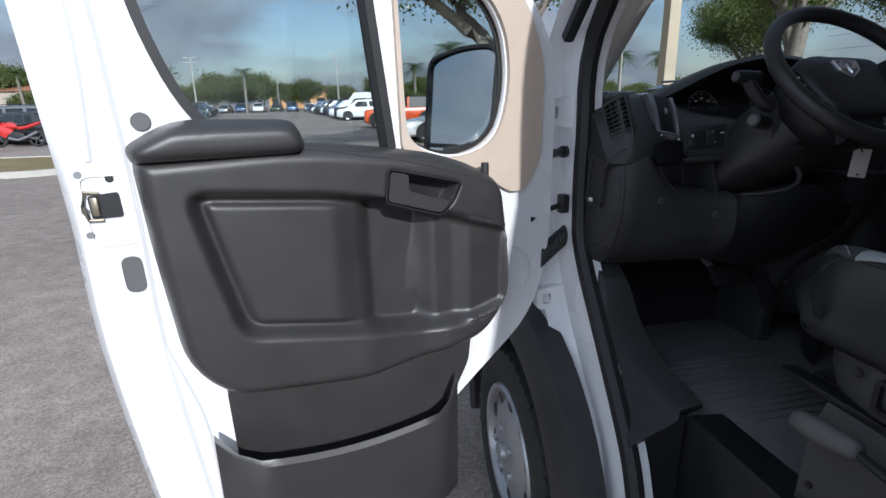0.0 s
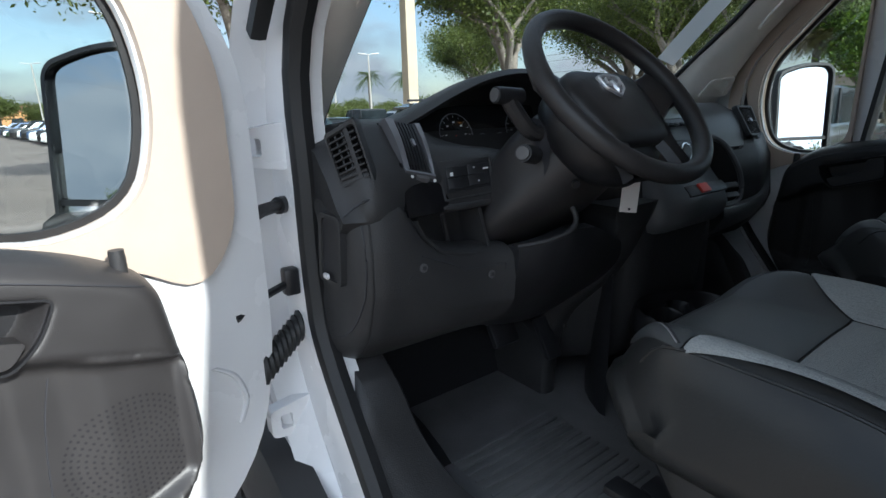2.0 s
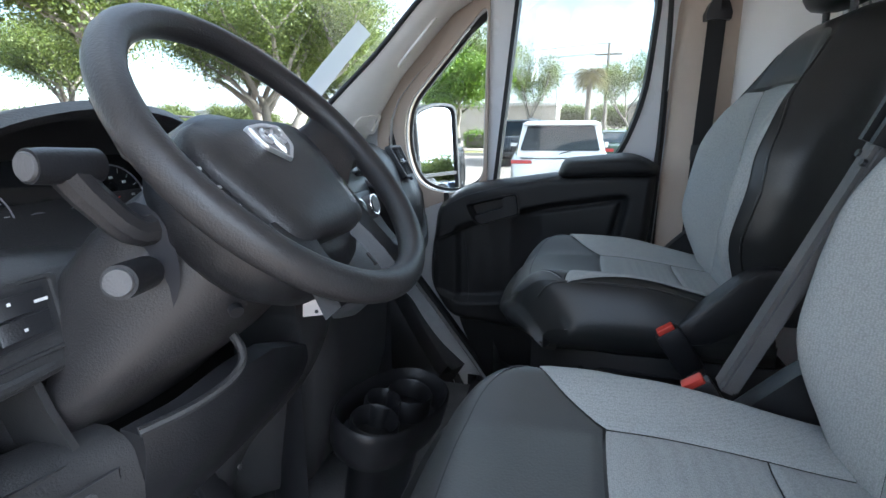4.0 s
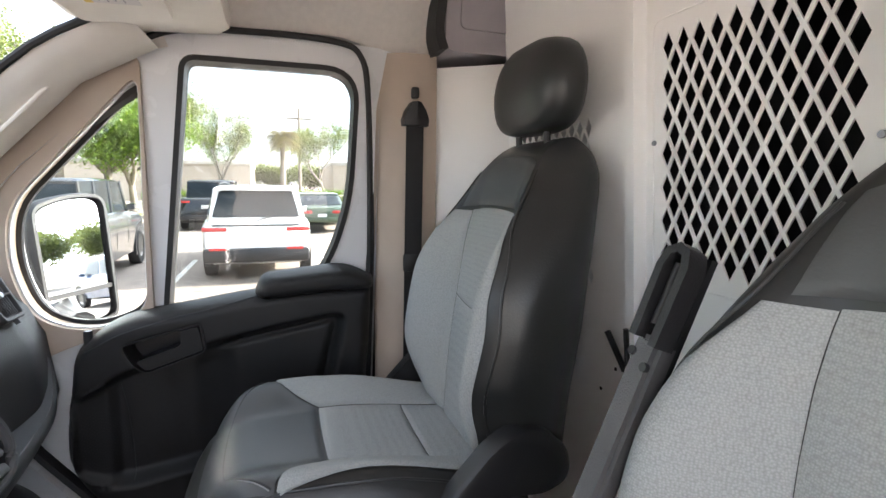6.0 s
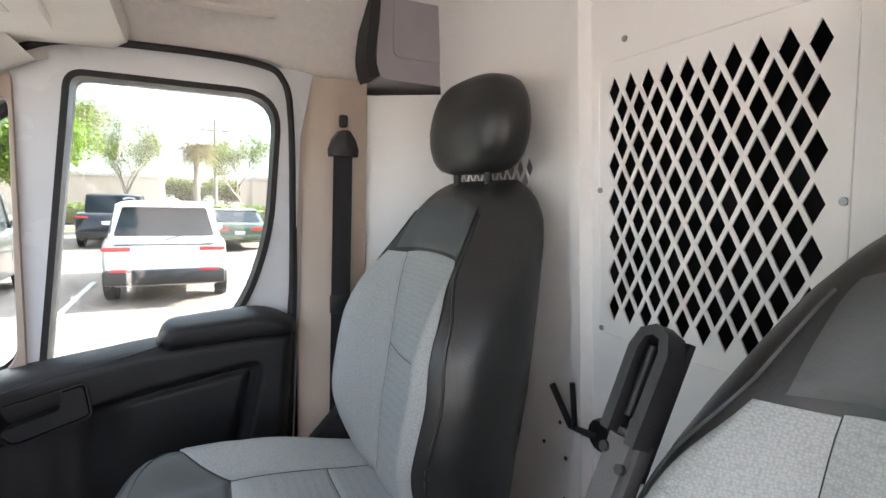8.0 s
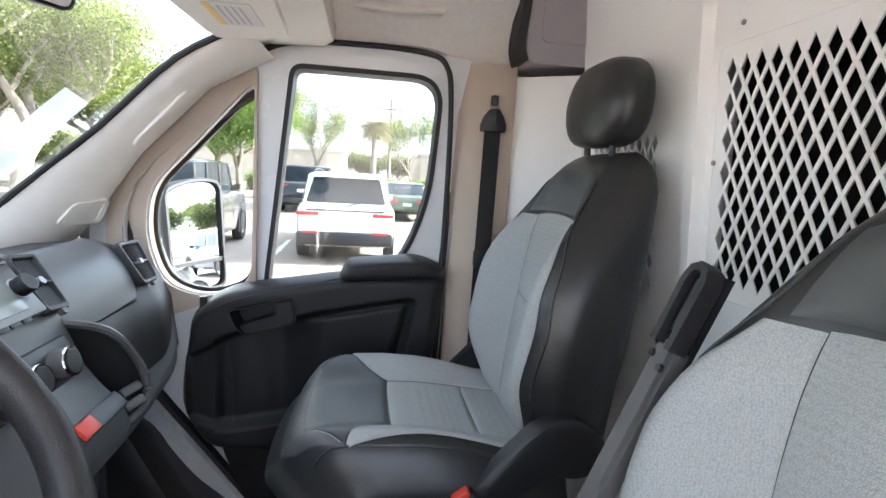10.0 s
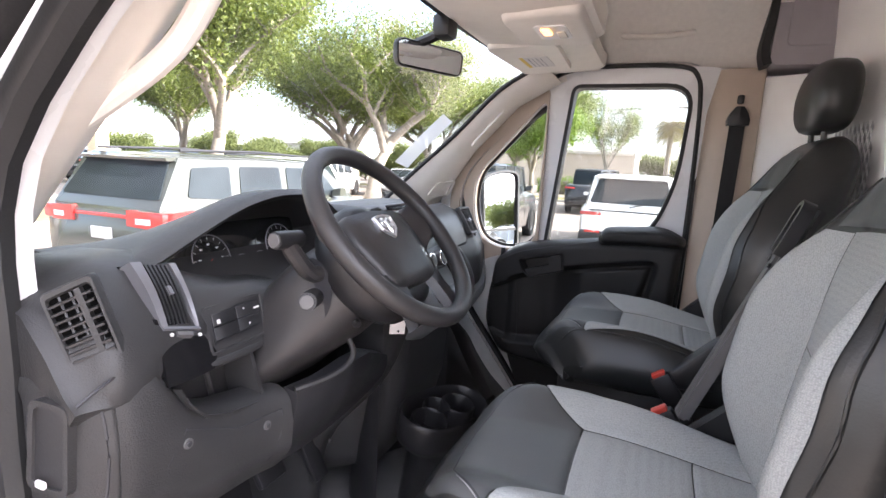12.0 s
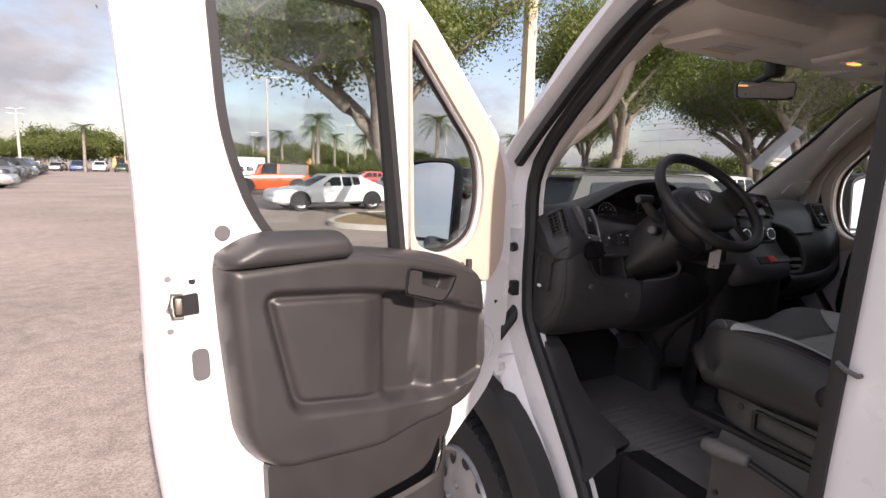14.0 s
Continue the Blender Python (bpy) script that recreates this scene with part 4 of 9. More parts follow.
# hood over the gauges
HOOD = [(-0.70, 1.608), (-0.665, 1.620), (-0.62, 1.640), (-0.575, 1.660), (-0.52, 1.682), (-0.46, 1.701), (-0.38, 1.714), (-0.30, 1.713), (-0.23, 1.70), (-0.17, 1.665), (-0.13, 1.625)]
hp_ = smooth_path([(x, 0, z) for x, z in HOOD], 3)
bm = bmesh.new()
rings = []
for p in hp_:
    x, z = p.x, p.z
    k = smoothstep(-0.715, -0.60, x) * smoothstep(-0.13, -0.22, x)
    rings.append([Vector(q) for q in ((x, 0.16, 1.60), (x, 0.06, lerp(1.598, z - 0.01, 0.5)), (x, -0.06, z - 0.003), (x, -0.125, z + 0.003), (x, -0.137, z - 0.008), (x, -0.128, z - 0.018), (x, -0.04, z - 0.022), (x, 0.0, lerp(1.585, z - 0.04, 0.5)), (x, 0.14, 1.575))])
loft(bm, rings)
part("gauge_hood", bm, PLASTIC, dash, "dark grey hood over the gauges", smooth=60)
# gauge cluster
cl = bmesh.new()
box(cl, (-0.39, -0.030, 1.570), (0.38, 0.012, 0.15), 0.006, pose(0, 0, 0, -18))
cluster = part("gauge_panel", cl, SCREEN, dash, "black gauge cluster with pale dials")


def on_cluster(x, z, d=0.0):
    return Vector((x, -0.043 + (z - 1.585) * 0.32 - d, z))


for gx, gz, gr in ((-0.486, 1.575, 0.048), (-0.278, 1.579, 0.048), (-0.408, 1.550, 0.024), (-0.352, 1.550, 0.024)):
    bm = bmesh.new()
    ringp = [on_cluster(gx + gr * math.cos(a), gz + gr * math.sin(a), 0.004) for a in [i * math.pi / 18 for i in range(36)]]
    tube(bm, ringp, 0.0012, 6, True, up=(0, 1, 0))
    dial = part("dial_ring", bm, SILVER_P, cluster)
    for i in range(13):
        a = radians(225 - i * 22.5)
        bm = bmesh.new()
        p, q = on_cluster(gx + gr * 0.92 * math.cos(a), gz + gr * 0.92 * math.sin(a), 0.003), on_cluster(gx + gr * 0.78 * math.cos(a), gz + gr * 0.78 * math.sin(a), 0.003)
        tube(bm, [p, q], 0.0006, 4, False, up=(0, 1, 0))
        part("dial_mark", bm, MARK, cluster)
        if gr > 0.04 and i % 2 == 0:
            bm = bmesh.new()
            box(bm, on_cluster(gx + gr * 0.60 * math.cos(a), gz + gr * 0.60 * math.sin(a), 0.002), (0.0062, 0.001, 0.0038), 0)
            part("dial_figure_bar", bm, MARK, cluster)
    bm = bmesh.new()
    tube(bm, [on_cluster(gx, gz, 0.005), on_cluster(gx - gr * 0.42, gz - gr * 0.25, 0.005)], 0.0010, 5, False, up=(0, 1, 0))
    part("needle", bm, RED_P, cluster)


def quad(c, s, t, off=0.0):
    tl, tr, br, bl = [Vector(p) for p in c]
    n = (tr - tl).cross(bl - tl).normalized()
    return tl.lerp(tr, s).lerp(bl.lerp(br, s), t) + n * off


def vent(corners, parent, across, down, label, flip=1, frame_mat=None, depth=0.03):
    """An air vent between four corners: rounded bezel, throat painted in shade black, slats across, upright fins and a
    knob.
    """
    bm = bmesh.new()
    bm.faces.new([bm.verts.new(quad(corners, s, t, -flip * (depth - 0.018))) for s, t in ((0, 0), (1, 0), (1, 1), (0, 1))])
    v = part("air_vent", bm, VOID, parent, label, 0)
    unit = rounded([(0, 0), (1, 0), (1, 1), (0, 1)], 0.10, 4)
    bm = bmesh.new()
    loft(bm, [[quad(corners, 0.5 + (s - 0.5) * k, 0.5 + (t - 0.5) * k, flip * d) for s, t in unit] for k, d in ((1.20, -0.014), (1.19, 0.000), (1.14, 0.004), (1.02, 0.004), (0.97, 0.001), (0.96, -0.012))], caps=False)
    part("vent_frame", bm, frame_mat or PLASTIC, v, smooth=40)
    for i in range(1, across):
        bm = bmesh.new()
        sweep(bm, [quad(corners, 0.03, i / across, 0), quad(corners, 0.97, i / across, 0)], [(-0.007, -0.0015), (0.007, -0.0015), (0.007, 0.0015), (-0.007, 0.0015)])
        part("slat", bm, PLASTIC_D, v)
    for i in range(1, down):
        bm = bmesh.new()
        tube(bm, [quad(corners, i / down, 0.02, flip * -0.003), quad(corners, i / down, 0.98, flip * -0.003)], 0.0022, 5)
        part("fin", bm, PLASTIC_D, v)
    if down > 6:
        out = (quad(corners, 0.5, 0.5, flip) - quad(corners, 0.5, 0.5, 0)).normalized()
        bm = bmesh.new()
        disc(bm, quad(corners, 0.5, 0.5, 0), out, 0.008, 0.008, 16)
        part("vent_knob", bm, SILVER_P, v, "small silver vent knob")
        bm = bmesh.new()
        loft(bm, [[quad(corners, s, t, flip * d) for s, t in ((0.36, 1.10), (0.64, 1.10), (0.62, 1.20), (0.38, 1.20))] for d in (-0.002, 0.008)])
        part("vent_thumbwheel", bm, PLASTIC_L, v)
    return v


side_c = [(-0.855, -0.152, 1.588), (-0.822, -0.192, 1.614), (-0.810, -0.226, 1.516), (-0.845, -0.189, 1.497)]
side_vent = vent(side_c, dash, 9, 4, "side window air vent with black slats", -1, depth=0.020)
bm = bmesh.new()
loft(bm, [[quad(side_c, s, t, -k) for s, k in ((0.62, -0.004), (0.64, 0.007), (0.78, 0.007), (0.80, -0.004))] for t in (0.02, 0.3, 0.6, 0.98)])
part("vent_divider", bm, PLASTIC, side_vent, "grey bar dividing the side vent")
# driver vent: wide grey cheeks, upright slats, knob, thumbwheel
face_c = [(-0.738, -0.147, 1.618), (-0.660, -0.149, 1.604), (-0.675, -0.217, 1.512), (-0.741, -0.208, 1.528)]


def on_vent(s, t, d=0.0):
    return quad(face_c, s, t, -d) + Vector((0, -0.005 * math.sin(math.pi * t), 0.004 * math.sin(math.pi * t)))


bm = bmesh.new()
sheet(bm, lambda s, t: on_vent(s, t, -0.014), 4, 8, (0, 0.01, 0))
face_vent = part("driver_vent", bm, VOID, dash, "driver air vent with upright slats between grey cheeks")
for s0, s1, s2, s3 in ((-0.02, 0.02, 0.22, 0.27), (0.82, 0.86, 0.98, 1.02)):
    bm = bmesh.new()
    loft(bm, [[on_vent(lerp(s0, s0 + 0.08, t), t, -0.016), on_vent(lerp(s1, s1 + 0.06, t), t, 0.004), on_vent(lerp(s2, s2 - 0.02, t), t, 0.007), on_vent(lerp(s3, s3 - 0.02, t), t, -0.012)] for t in (0, 0.12, 0.3, 0.5, 0.7, 0.88, 1)])
    part("vent_cheek", bm, CHEEK, face_vent, "satin dark silver vent cheek", smooth=40)
for i in range(6):
    bm = bmesh.new()
    s0 = 0.31 + i * 0.092
    loft(bm, [[on_vent(s0 + a, t, d) for a, d in ((-0.02, -0.006), (-0.02, 0.004), (0.02, 0.004), (0.02, -0.006))] for t in (0.03, 0.25, 0.5, 0.75, 0.95)])
    part("slat", bm, PLASTIC_D, face_vent)
bm = bmesh.new()
loft(bm, [[on_vent(0.54 + a, 0.47 + b, d) for a, b in ((-0.045, -0.06), (0.04, -0.06), (0.055, 0.06), (-0.03, 0.06))] for d in (0.0, 0.008)])
part("vent_knob", bm, SILVER_P, face_vent, "small grey vent knob")
bm = bmesh.new()
loft(bm, [[on_vent(s, 1.0 + b, d) for b, d in ((0.0, -0.01), (0.0, 0.006), (0.04, 0.008), (0.06, 0.003), (0.06, -0.01))] for s in (0.08, 0.35, 0.7, 0.98)])
part("vent_base", bm, CHEEK, face_vent)
bm = bmesh.new()
loft(bm, [[on_vent(s, 1.07 + b, d) for b, d in ((0.0, 0.0), (0.01, 0.009), (0.06, 0.009), (0.08, 0.0))] for s in (0.36, 0.74)])
part("vent_thumbwheel", bm, PLASTIC_L, face_vent, "ribbed thumbwheel")
for s in (0.22, 0.92):
    bm = bmesh.new()
    disc(bm, on_vent(s, 1.12, 0.006), (0, -0.8, 0.2), 0.0028, 0.003, 10)
    part("vent_mark", bm, MARK, face_vent)
# glossy black blank below the vent
bm = bmesh.new()
sheet(bm, lambda s, t: Vector((lerp(lerp(-0.741, -0.752, t), interp(t, [(0, -0.664), (0.45, -0.650), (0.8, -0.654), (1, -0.668)]), s), lerp(-0.203, -0.243, t) - 0.004 * math.sin(math.pi * s), lerp(1.540 - 0.014 * s, 1.446, t))), 8, 10, (0, 0.03, 0))
part("dark_blank", bm, BLANK, dash, "glossy black blank below the vent", smooth=50)
# brow of the dash between vent, gauges and switches
BROW = [(-0.668, ((-0.06, 1.600), (-0.147, 1.600), (-0.182, 1.560), (-0.213, 1.514), (-0.238, 1.452))), (-0.60, ((-0.055, 1.570), (-0.13, 1.575), (-0.185, 1.560), (-0.208, 1.535), (-0.238, 1.452))),
        (-0.52, ((-0.055, 1.545), (-0.12, 1.552), (-0.18, 1.555), (-0.206, 1.540), (-0.238, 1.452))), (-0.44, ((-0.055, 1.540), (-0.12, 1.542), (-0.17, 1.540), (-0.20, 1.525), (-0.235, 1.452)))]


def on_brow(s, t):
    x = lerp(-0.668, -0.44, s)
    k = t * 4
    i = min(3, int(k))
    ys = [interp(x, [(bx, row[j][0]) for bx, row in BROW]) for j in range(5)]
    zs = [interp(x, [(bx, row[j][1]) for bx, row in BROW]) for j in range(5)]
    return Vector((x, lerp(ys[i], ys[i + 1], k - i), lerp(zs[i], zs[i + 1], k - i)))


bm = bmesh.new()
sheet(bm, on_brow, 16, 16, (0, 0.012, -0.006))
part("dash_brow", bm, PLASTIC, dash, "dark grey dash face under the gauges", smooth=70)
# switch panel in its bezel
SWC = [(-0.655, -0.201, 1.535), (-0.522, -0.209, 1.538), (-0.534, -0.236, 1.466), (-0.667, -0.235, 1.462)]
bm = bmesh.new()
loft(bm, [[quad(SWC, 0.5 + (s - 0.5) * k, 0.5 + (t - 0.5) * k, d) for s, t in rounded([(0, 0), (1, 0), (1, 1), (0, 1)], 0.06, 4)] for k, d in ((1.0, 0.03), (1.0, 0.0), (0.98, -0.0012), (0.90, -0.0012), (0.88, 0.001))])
part("switch_bezel", bm, PLASTIC, dash, "grey bezel round the switches", smooth=40)
bm = bmesh.new()
loft(bm, [[quad(SWC, s, t, d) for s, t in ((0.09, 0.12), (0.90, 0.10), (0.90, 0.78), (0.09, 0.80))] for d in (0.01, -0.002)])
sw = part("switch_strip", bm, PLASTIC_D, dash, "black panel of four switches with white marks")
for s0, t0 in ((0.115, 0.18), (0.50, 0.17), (0.115, 0.47), (0.50, 0.46)):
    bm = bmesh.new()
    loft(bm, [[quad(SWC, s0 + s * g + 0.185 * (1 - g), t0 + t * g + 0.13 * (1 - g), d) for s, t in ((0, 0), (0.37, 0), (0.37, 0.26), (0, 0.26))] for g, d in ((1.0, -0.001), (1.0, -0.0032), (0.95, -0.004))])
    part("switch_key", bm, PLASTIC_D, sw)
for s0, t0, w, h in ((0.17, 0.32, 0.05, 0.09), (0.60, 0.24, 0.025, 0.04), (0.66, 0.60, 0.025, 0.04), (0.78, 0.30, 0.10, 0.04)):
    bm = bmesh.new()
    loft(bm, [[quad(SWC, s0 + s * w, t0 + t * h, d) for s, t in ((0, 0), (1, 0), (1, 1), (0, 1))] for d in (-0.003, -0.0046)])
    part("switch_mark", bm, MARK, sw)
# open cubby: lip above, floor, cheek and a rib
bm = bmesh.new()
sweep(bm, smooth_path([(-0.735, -0.226, 1.452), (-0.68, -0.234, 1.450), (-0.60, -0.236, 1.449), (-0.545, -0.232, 1.450)], 4), circle(0.0075, 10))
cub = part("open_cubby", bm, PLASTIC, dash, "open cubby with a rounded lip under the switches")
bm = bmesh.new()
sheet(bm, lambda s, t: Vector((lerp(-0.738, -0.552, s), lerp(-0.252, -0.160, t), interp(lerp(-0.738, -0.552, s), [(-0.735, 1.440), (-0.72, 1.405), (-0.69, 1.377), (-0.65, 1.362), (-0.58, 1.353), (-0.55, 1.350)]) - 0.02 * t)), 12, 4, (0, 0, -0.006))
part("cubby_floor", bm, PLASTIC, cub, smooth=60)
bm = bmesh.new()
loft(bm, [[Vector((x + dx, y, z)) for dx in (0, 0.008)] + [Vector((x + 0.008, y2, z)), Vector((x, y2, z))] for x, y, y2, z in ((-0.585, -0.234, -0.12, 1.455), (-0.578, -0.240, -0.12, 1.41), (-0.566, -0.246, -0.12, 1.36), (-0.56, -0.250, -0.12, 1.33))])
part("cubby_cheek", bm, PLASTIC, cub, "worn grey cheek of the cubby")
bm = bmesh.new()
tube(bm, [(-0.625, -0.172, 1.425), (-0.615, -0.180, 1.355)], 0.005, 8)
part("cubby_rib", bm, PLASTIC_W, cub)
# seam over the fuse box cover
bm = bmesh.new()
tube(bm, smooth_path([(-0.868, -0.222, 1.462), (-0.845, -0.231, 1.480), (-0.80, -0.224, 1.489), (-0.745, -0.208, 1.488)], 4), 0.0022, 6)
part("panel_seam", bm, INK, dash)
# lower dash face: it wraps from the end by the door round to the knee side
def lower_dash(s, t):
    """s from the end by the door to the steering column, t from the top edge to the bottom."""
    yf = interp(t, [(0, -0.212), (0.04, -0.232), (0.10, -0.243), (0.30, -0.250), (0.55, -0.246), (0.8, -0.215), (0.93, -0.178), (1.0, -0.150)])
    k = 1 - 0.45 * smoothstep(0.6, 1.0, t)
    plan = [(0.0, -0.874, 0.130), (0.10, -0.868, 0.075), (0.20, -0.855, 0.040), (0.30, -0.835, 0.018), (0.42, -0.805, 0.004), (0.55, -0.755, -0.002), (0.75, -0.660, -0.008), (0.90, -0.570, -0.016), (1.0, -0.518, -0.036)]
    near = [s + 0.03 * j for j in (-1, 0, 1)]
    x = sum(interp(q, [(a, b) for a, b, _ in plan]) for q in near) / 3
    d = sum(interp(q, [(a, c) for a, _, c in plan]) for q in near) / 3
    zt = interp(x, [(-0.88, 1.478), (-0.84, 1.486), (-0.765, 1.484), (-0.742, 1.452), (-0.72, 1.418), (-0.69, 1.390), (-0.65, 1.375), (-0.58, 1.366), (-0.518, 1.362)])
    return Vector((x, yf + d * k, lerp(zt, 1.150 + 0.014 * smoothstep(0.5, 0.0, s), t)))


bm = bmesh.new()
sheet(bm, lambda s, t: lower_dash(0.335 * s, t), 18, 26, (0.03, 0.012, 0))
cov_l = part("fuse_cover", bm, PLASTIC, dash, "grey fuse box cover on the dash end", smooth=60)
bm = bmesh.new()
sheet(bm, lambda s, t: lower_dash(0.342 + 0.658 * s, t), 26, 26, (0, 0.03, 0))
knee = part("knee_panel", bm, PLASTIC, dash, "dark grey knee panel with two screws", smooth=60)
bm = bmesh.new()
tube(bm, [lower_dash(q.x, q.y) for q in smooth_path([(0.0, 0.20, 0), (0.06, 0.085, 0), (0.16, 0.045, 0), (0.24, 0.05, 0), (0.285, 0.12, 0), (0.29, 0.40, 0), (0.25, 0.66, 0), (0.16, 0.80, 0), (0.0, 0.88, 0)], 4)], 0.0022, 5)
part("cover_seam", bm, INK, cov_l)
bm = bmesh.new()
plate(bm, rounded([(-0.205, 1.455), (-0.150, 1.465), (-0.135, 1.335), (-0.195, 1.325)], 0.015), [rounded([(-0.198, 1.448), (-0.156, 1.456), (-0.143, 1.342), (-0.189, 1.334)], 0.012)], lambda u, v, w: Vector((-0.872 - w - (u + 0.17) * 0.25, u, v)), -0.006, 0.006)
part("bonnet_release_rim", bm, PLASTIC, cov_l)
bm = bmesh.new()
plate(bm, rounded([(-0.200, 1.450), (-0.153, 1.458), (-0.140, 1.340), (-0.191, 1.331)], 0.012), [], lambda u, v, w: Vector((-0.872 - w - (u + 0.17) * 0.25, u, v)), -0.006, 0.002)
part("bonnet_release_bowl", bm, PLASTIC_D, cov_l)
bm = bmesh.new()
box(bm, (-0.884, -0.163, 1.346), (0.006, 0.018, 0.010), 0.002)
part("white_mark", bm, MARK, cov_l)
for s_, t_ in ((0.60, 0.30), (0.895, 0.27)):
    bm = bmesh.new()
    disc(bm, lower_dash(s_, t_) + Vector((0, 0.001, 0)), (0, -1, 0.05), 0.0085, 0.003, 14)
    scr = part("cover_screw", bm, PLASTIC_L, knee)
    bm = bmesh.new()
    disc(bm, lower_dash(s_, t_) + Vector((0, -0.001, 0)), (0, -1, 0.05), 0.0045, 0.003, 6)
    part("screw_slot", bm, INK, scr)
bm = bmesh.new()
tube(bm, [lower_dash(sx_, tz_) + Vector((0, -0.0005, 0)) for sx_, tz_ in ((0.53, 0.98), (0.53, 0.46), (0.60, 0.22), (0.80, 0.20), (0.955, 0.17), (0.945, 0.40), (0.92, 0.62), (0.86, 0.98))], 0.0014, 5)
part("lid_seam", bm, INK, knee)
# dark knee bolster under the column and its raised rim
BOLSTER = [(-0.522, -0.290, 1.355), (-0.47, -0.318, 1.366), (-0.41, -0.338, 1.386), (-0.33, -0.332, 1.378), (-0.25, -0.315, 1.345), (-0.17, -0.292, 1.31)]


def bolster_at(s, t):
    x = lerp(-0.522, -0.17, s)
    y, z = interp(x, [(a, b) for a, b, _ in BOLSTER]), interp(x, [(a, c) for a, _, c in BOLSTER])
    return Vector((x, lerp(y, -0.17, t ** 1.6) - 0.012 * math.sin(math.pi * t), lerp(z, 1.150 - 0.03 * math.sin(math.pi * s), t)))


bm = bmesh.new()
sheet(bm, bolster_at, 24, 14, (0, 0.03, 0.004))
part("knee_bolster", bm, PLASTIC_D, dash, "black knee bolster below the steering column", smooth=60)
bm = bmesh.new()
tube(bm, smooth_path([(-0.523, -0.287, 1.360), (-0.47, -0.318, 1.368), (-0.425, -0.338, 1.384), (-0.405, -0.338, 1.408), (-0.412, -0.322, 1.445)], 6), 0.006, 8)
part("bolster_rim", bm, PLASTIC, dash, "grey raised rim of the knee opening")
# leg of the console between the bolster and the hollow beside it
LEG = [(1.40, -0.210, -0.020, -0.315), (1.34, -0.195, -0.060, -0.305), (1.28, -0.190, -0.095, -0.295), (1.22, -0.192, -0.112, -0.265), (1.16, -0.195, -0.122, -0.215), (1.09, -0.198, -0.130, -0.150), (1.0, -0.200, -0.135, -0.100), (0.90, -0.20, -0.138, -0.085), (0.80, -0.20, -0.140, -0.080)]


def leg_at(s, t):
    z = lerp(1.40, 0.80, t)
    rows = [(-a, b, c, d) for a, b, c, d in LEG]
    x0, x1, y = (sum(interp(-z + 0.02 * j, [(r[0], r[i]) for r in rows]) for j in (-1, 0, 1)) / 3 for i in (1, 2, 3))
    return Vector((lerp(x0, x1, s), y + 0.016 * abs(2 * s - 1) ** 3, z))


bm = bmesh.new()
sheet(bm, leg_at, 14, 30, (0, 0.20, 0))
part("console_leg", bm, PLASTIC, dash, "dark grey leg of the centre console", smooth=60)
bm = bmesh.new()
disc(bm, leg_at(0.55, 0.62) + Vector((0, -0.002, 0)), (0, -1, 0), 0.006, 0.004, 10)
part("leg_screw", bm, PLASTIC_L, dash)
# added curved sheet, black to paint the shade of the hollow under the stack
bm = bmesh.new()
sheet(bm, lambda s, t: Vector((lerp(-0.15, 0.33, s), -0.10 - 0.16 * (2 * abs(s - 0.5)) ** 3, lerp(1.34, 0.79, t))), 14, 8, (0, 0.02, 0))
part("console_shade_sheet", bm, PLASTIC_D, dash, "black sheet standing in for the shaded hollow beside the console leg", smooth=60)
# centre stack
bm = bmesh.new()
st_rings = []
for z, y, hw in ((1.665, -0.13, 0.18), (1.655, -0.155, 0.185), (1.57, -0.222, 0.175), (1.545, -0.238, 0.168), (1.47, -0.268, 0.168), (1.44, -0.29, 0.168), (1.40, -0.325, 0.168), (1.365, -0.340, 0.165), (1.335, -0.335, 0.16), (1.31, -0.315, 0.155), (1.296, -0.27, 0.15), (1.285, -0.12, 0.15)):
    cxm = 0.112
    st_rings.append([Vector((cxm - hw, 0.0, z)), Vector((cxm - hw, y + 0.03, z)), Vector((cxm - hw + 0.025, y, z)), Vector((cxm + hw - 0.025, y, z)), Vector((cxm + hw, y + 0.03, z)), Vector((cxm + hw, 0.0, z))])
loft(bm, st_rings)
stack = part("centre_fascia", bm, PLASTIC_S, dash, "dark grey centre stack", smooth=50)
bm = bmesh.new()
box(bm, (0.115, -0.198, 1.615), (0.215, 0.016, 0.100), 0.006, pose(0, 0, 0, -38))
radio = part("radio", bm, CHEEK, dash, "radio with a blank screen in painted sky glare and round knobs")
# switched-off screen: the reflected sky is put into its pale base colour
bm = bmesh.new()
box(bm, (0.112, -0.2065, 1.620), (0.135, 0.003, 0.072), 0.001, pose(0, 0, 0, -38))
part("radio_screen", bm, mat("screen_sky_glare", (0.26, 0.285, 0.26), 0.16, vary=0.05, spec=0.6), radio, "blank screen with sky glare painted as pale grey-green")
bm = bmesh.new()
box(bm, (0.112, -0.176, 1.661), (0.200, 0.006, 0.014), 0.002, pose(0, 0, 0, -38))
part("radio_top_strip", bm, BLANK, radio)
for kx in range(5):
    bm = bmesh.new()
    box(bm, (0.058 + 0.027 * kx, -0.2335, 1.5775), (0.022, 0.003, 0.008), 0.001, pose(0, 0, 0, -38))
    part("radio_key", bm, PLASTIC_D, radio)
for dx in (-0.088, 0.086):
    bm = bmesh.new()
    disc(bm, (0.112 + dx, -0.203, 1.618), (0, -0.79, 0.61), 0.0165, 0.024, 20)
    kn = part("radio_knob", bm, PLASTIC_D, radio)
    bm = bmesh.new()
    disc(bm, (0.112 + dx, -0.202, 1.617), (0, -0.79, 0.61), 0.0195, 0.005, 20)
    part("knob_ring", bm, SILVER_P, kn)
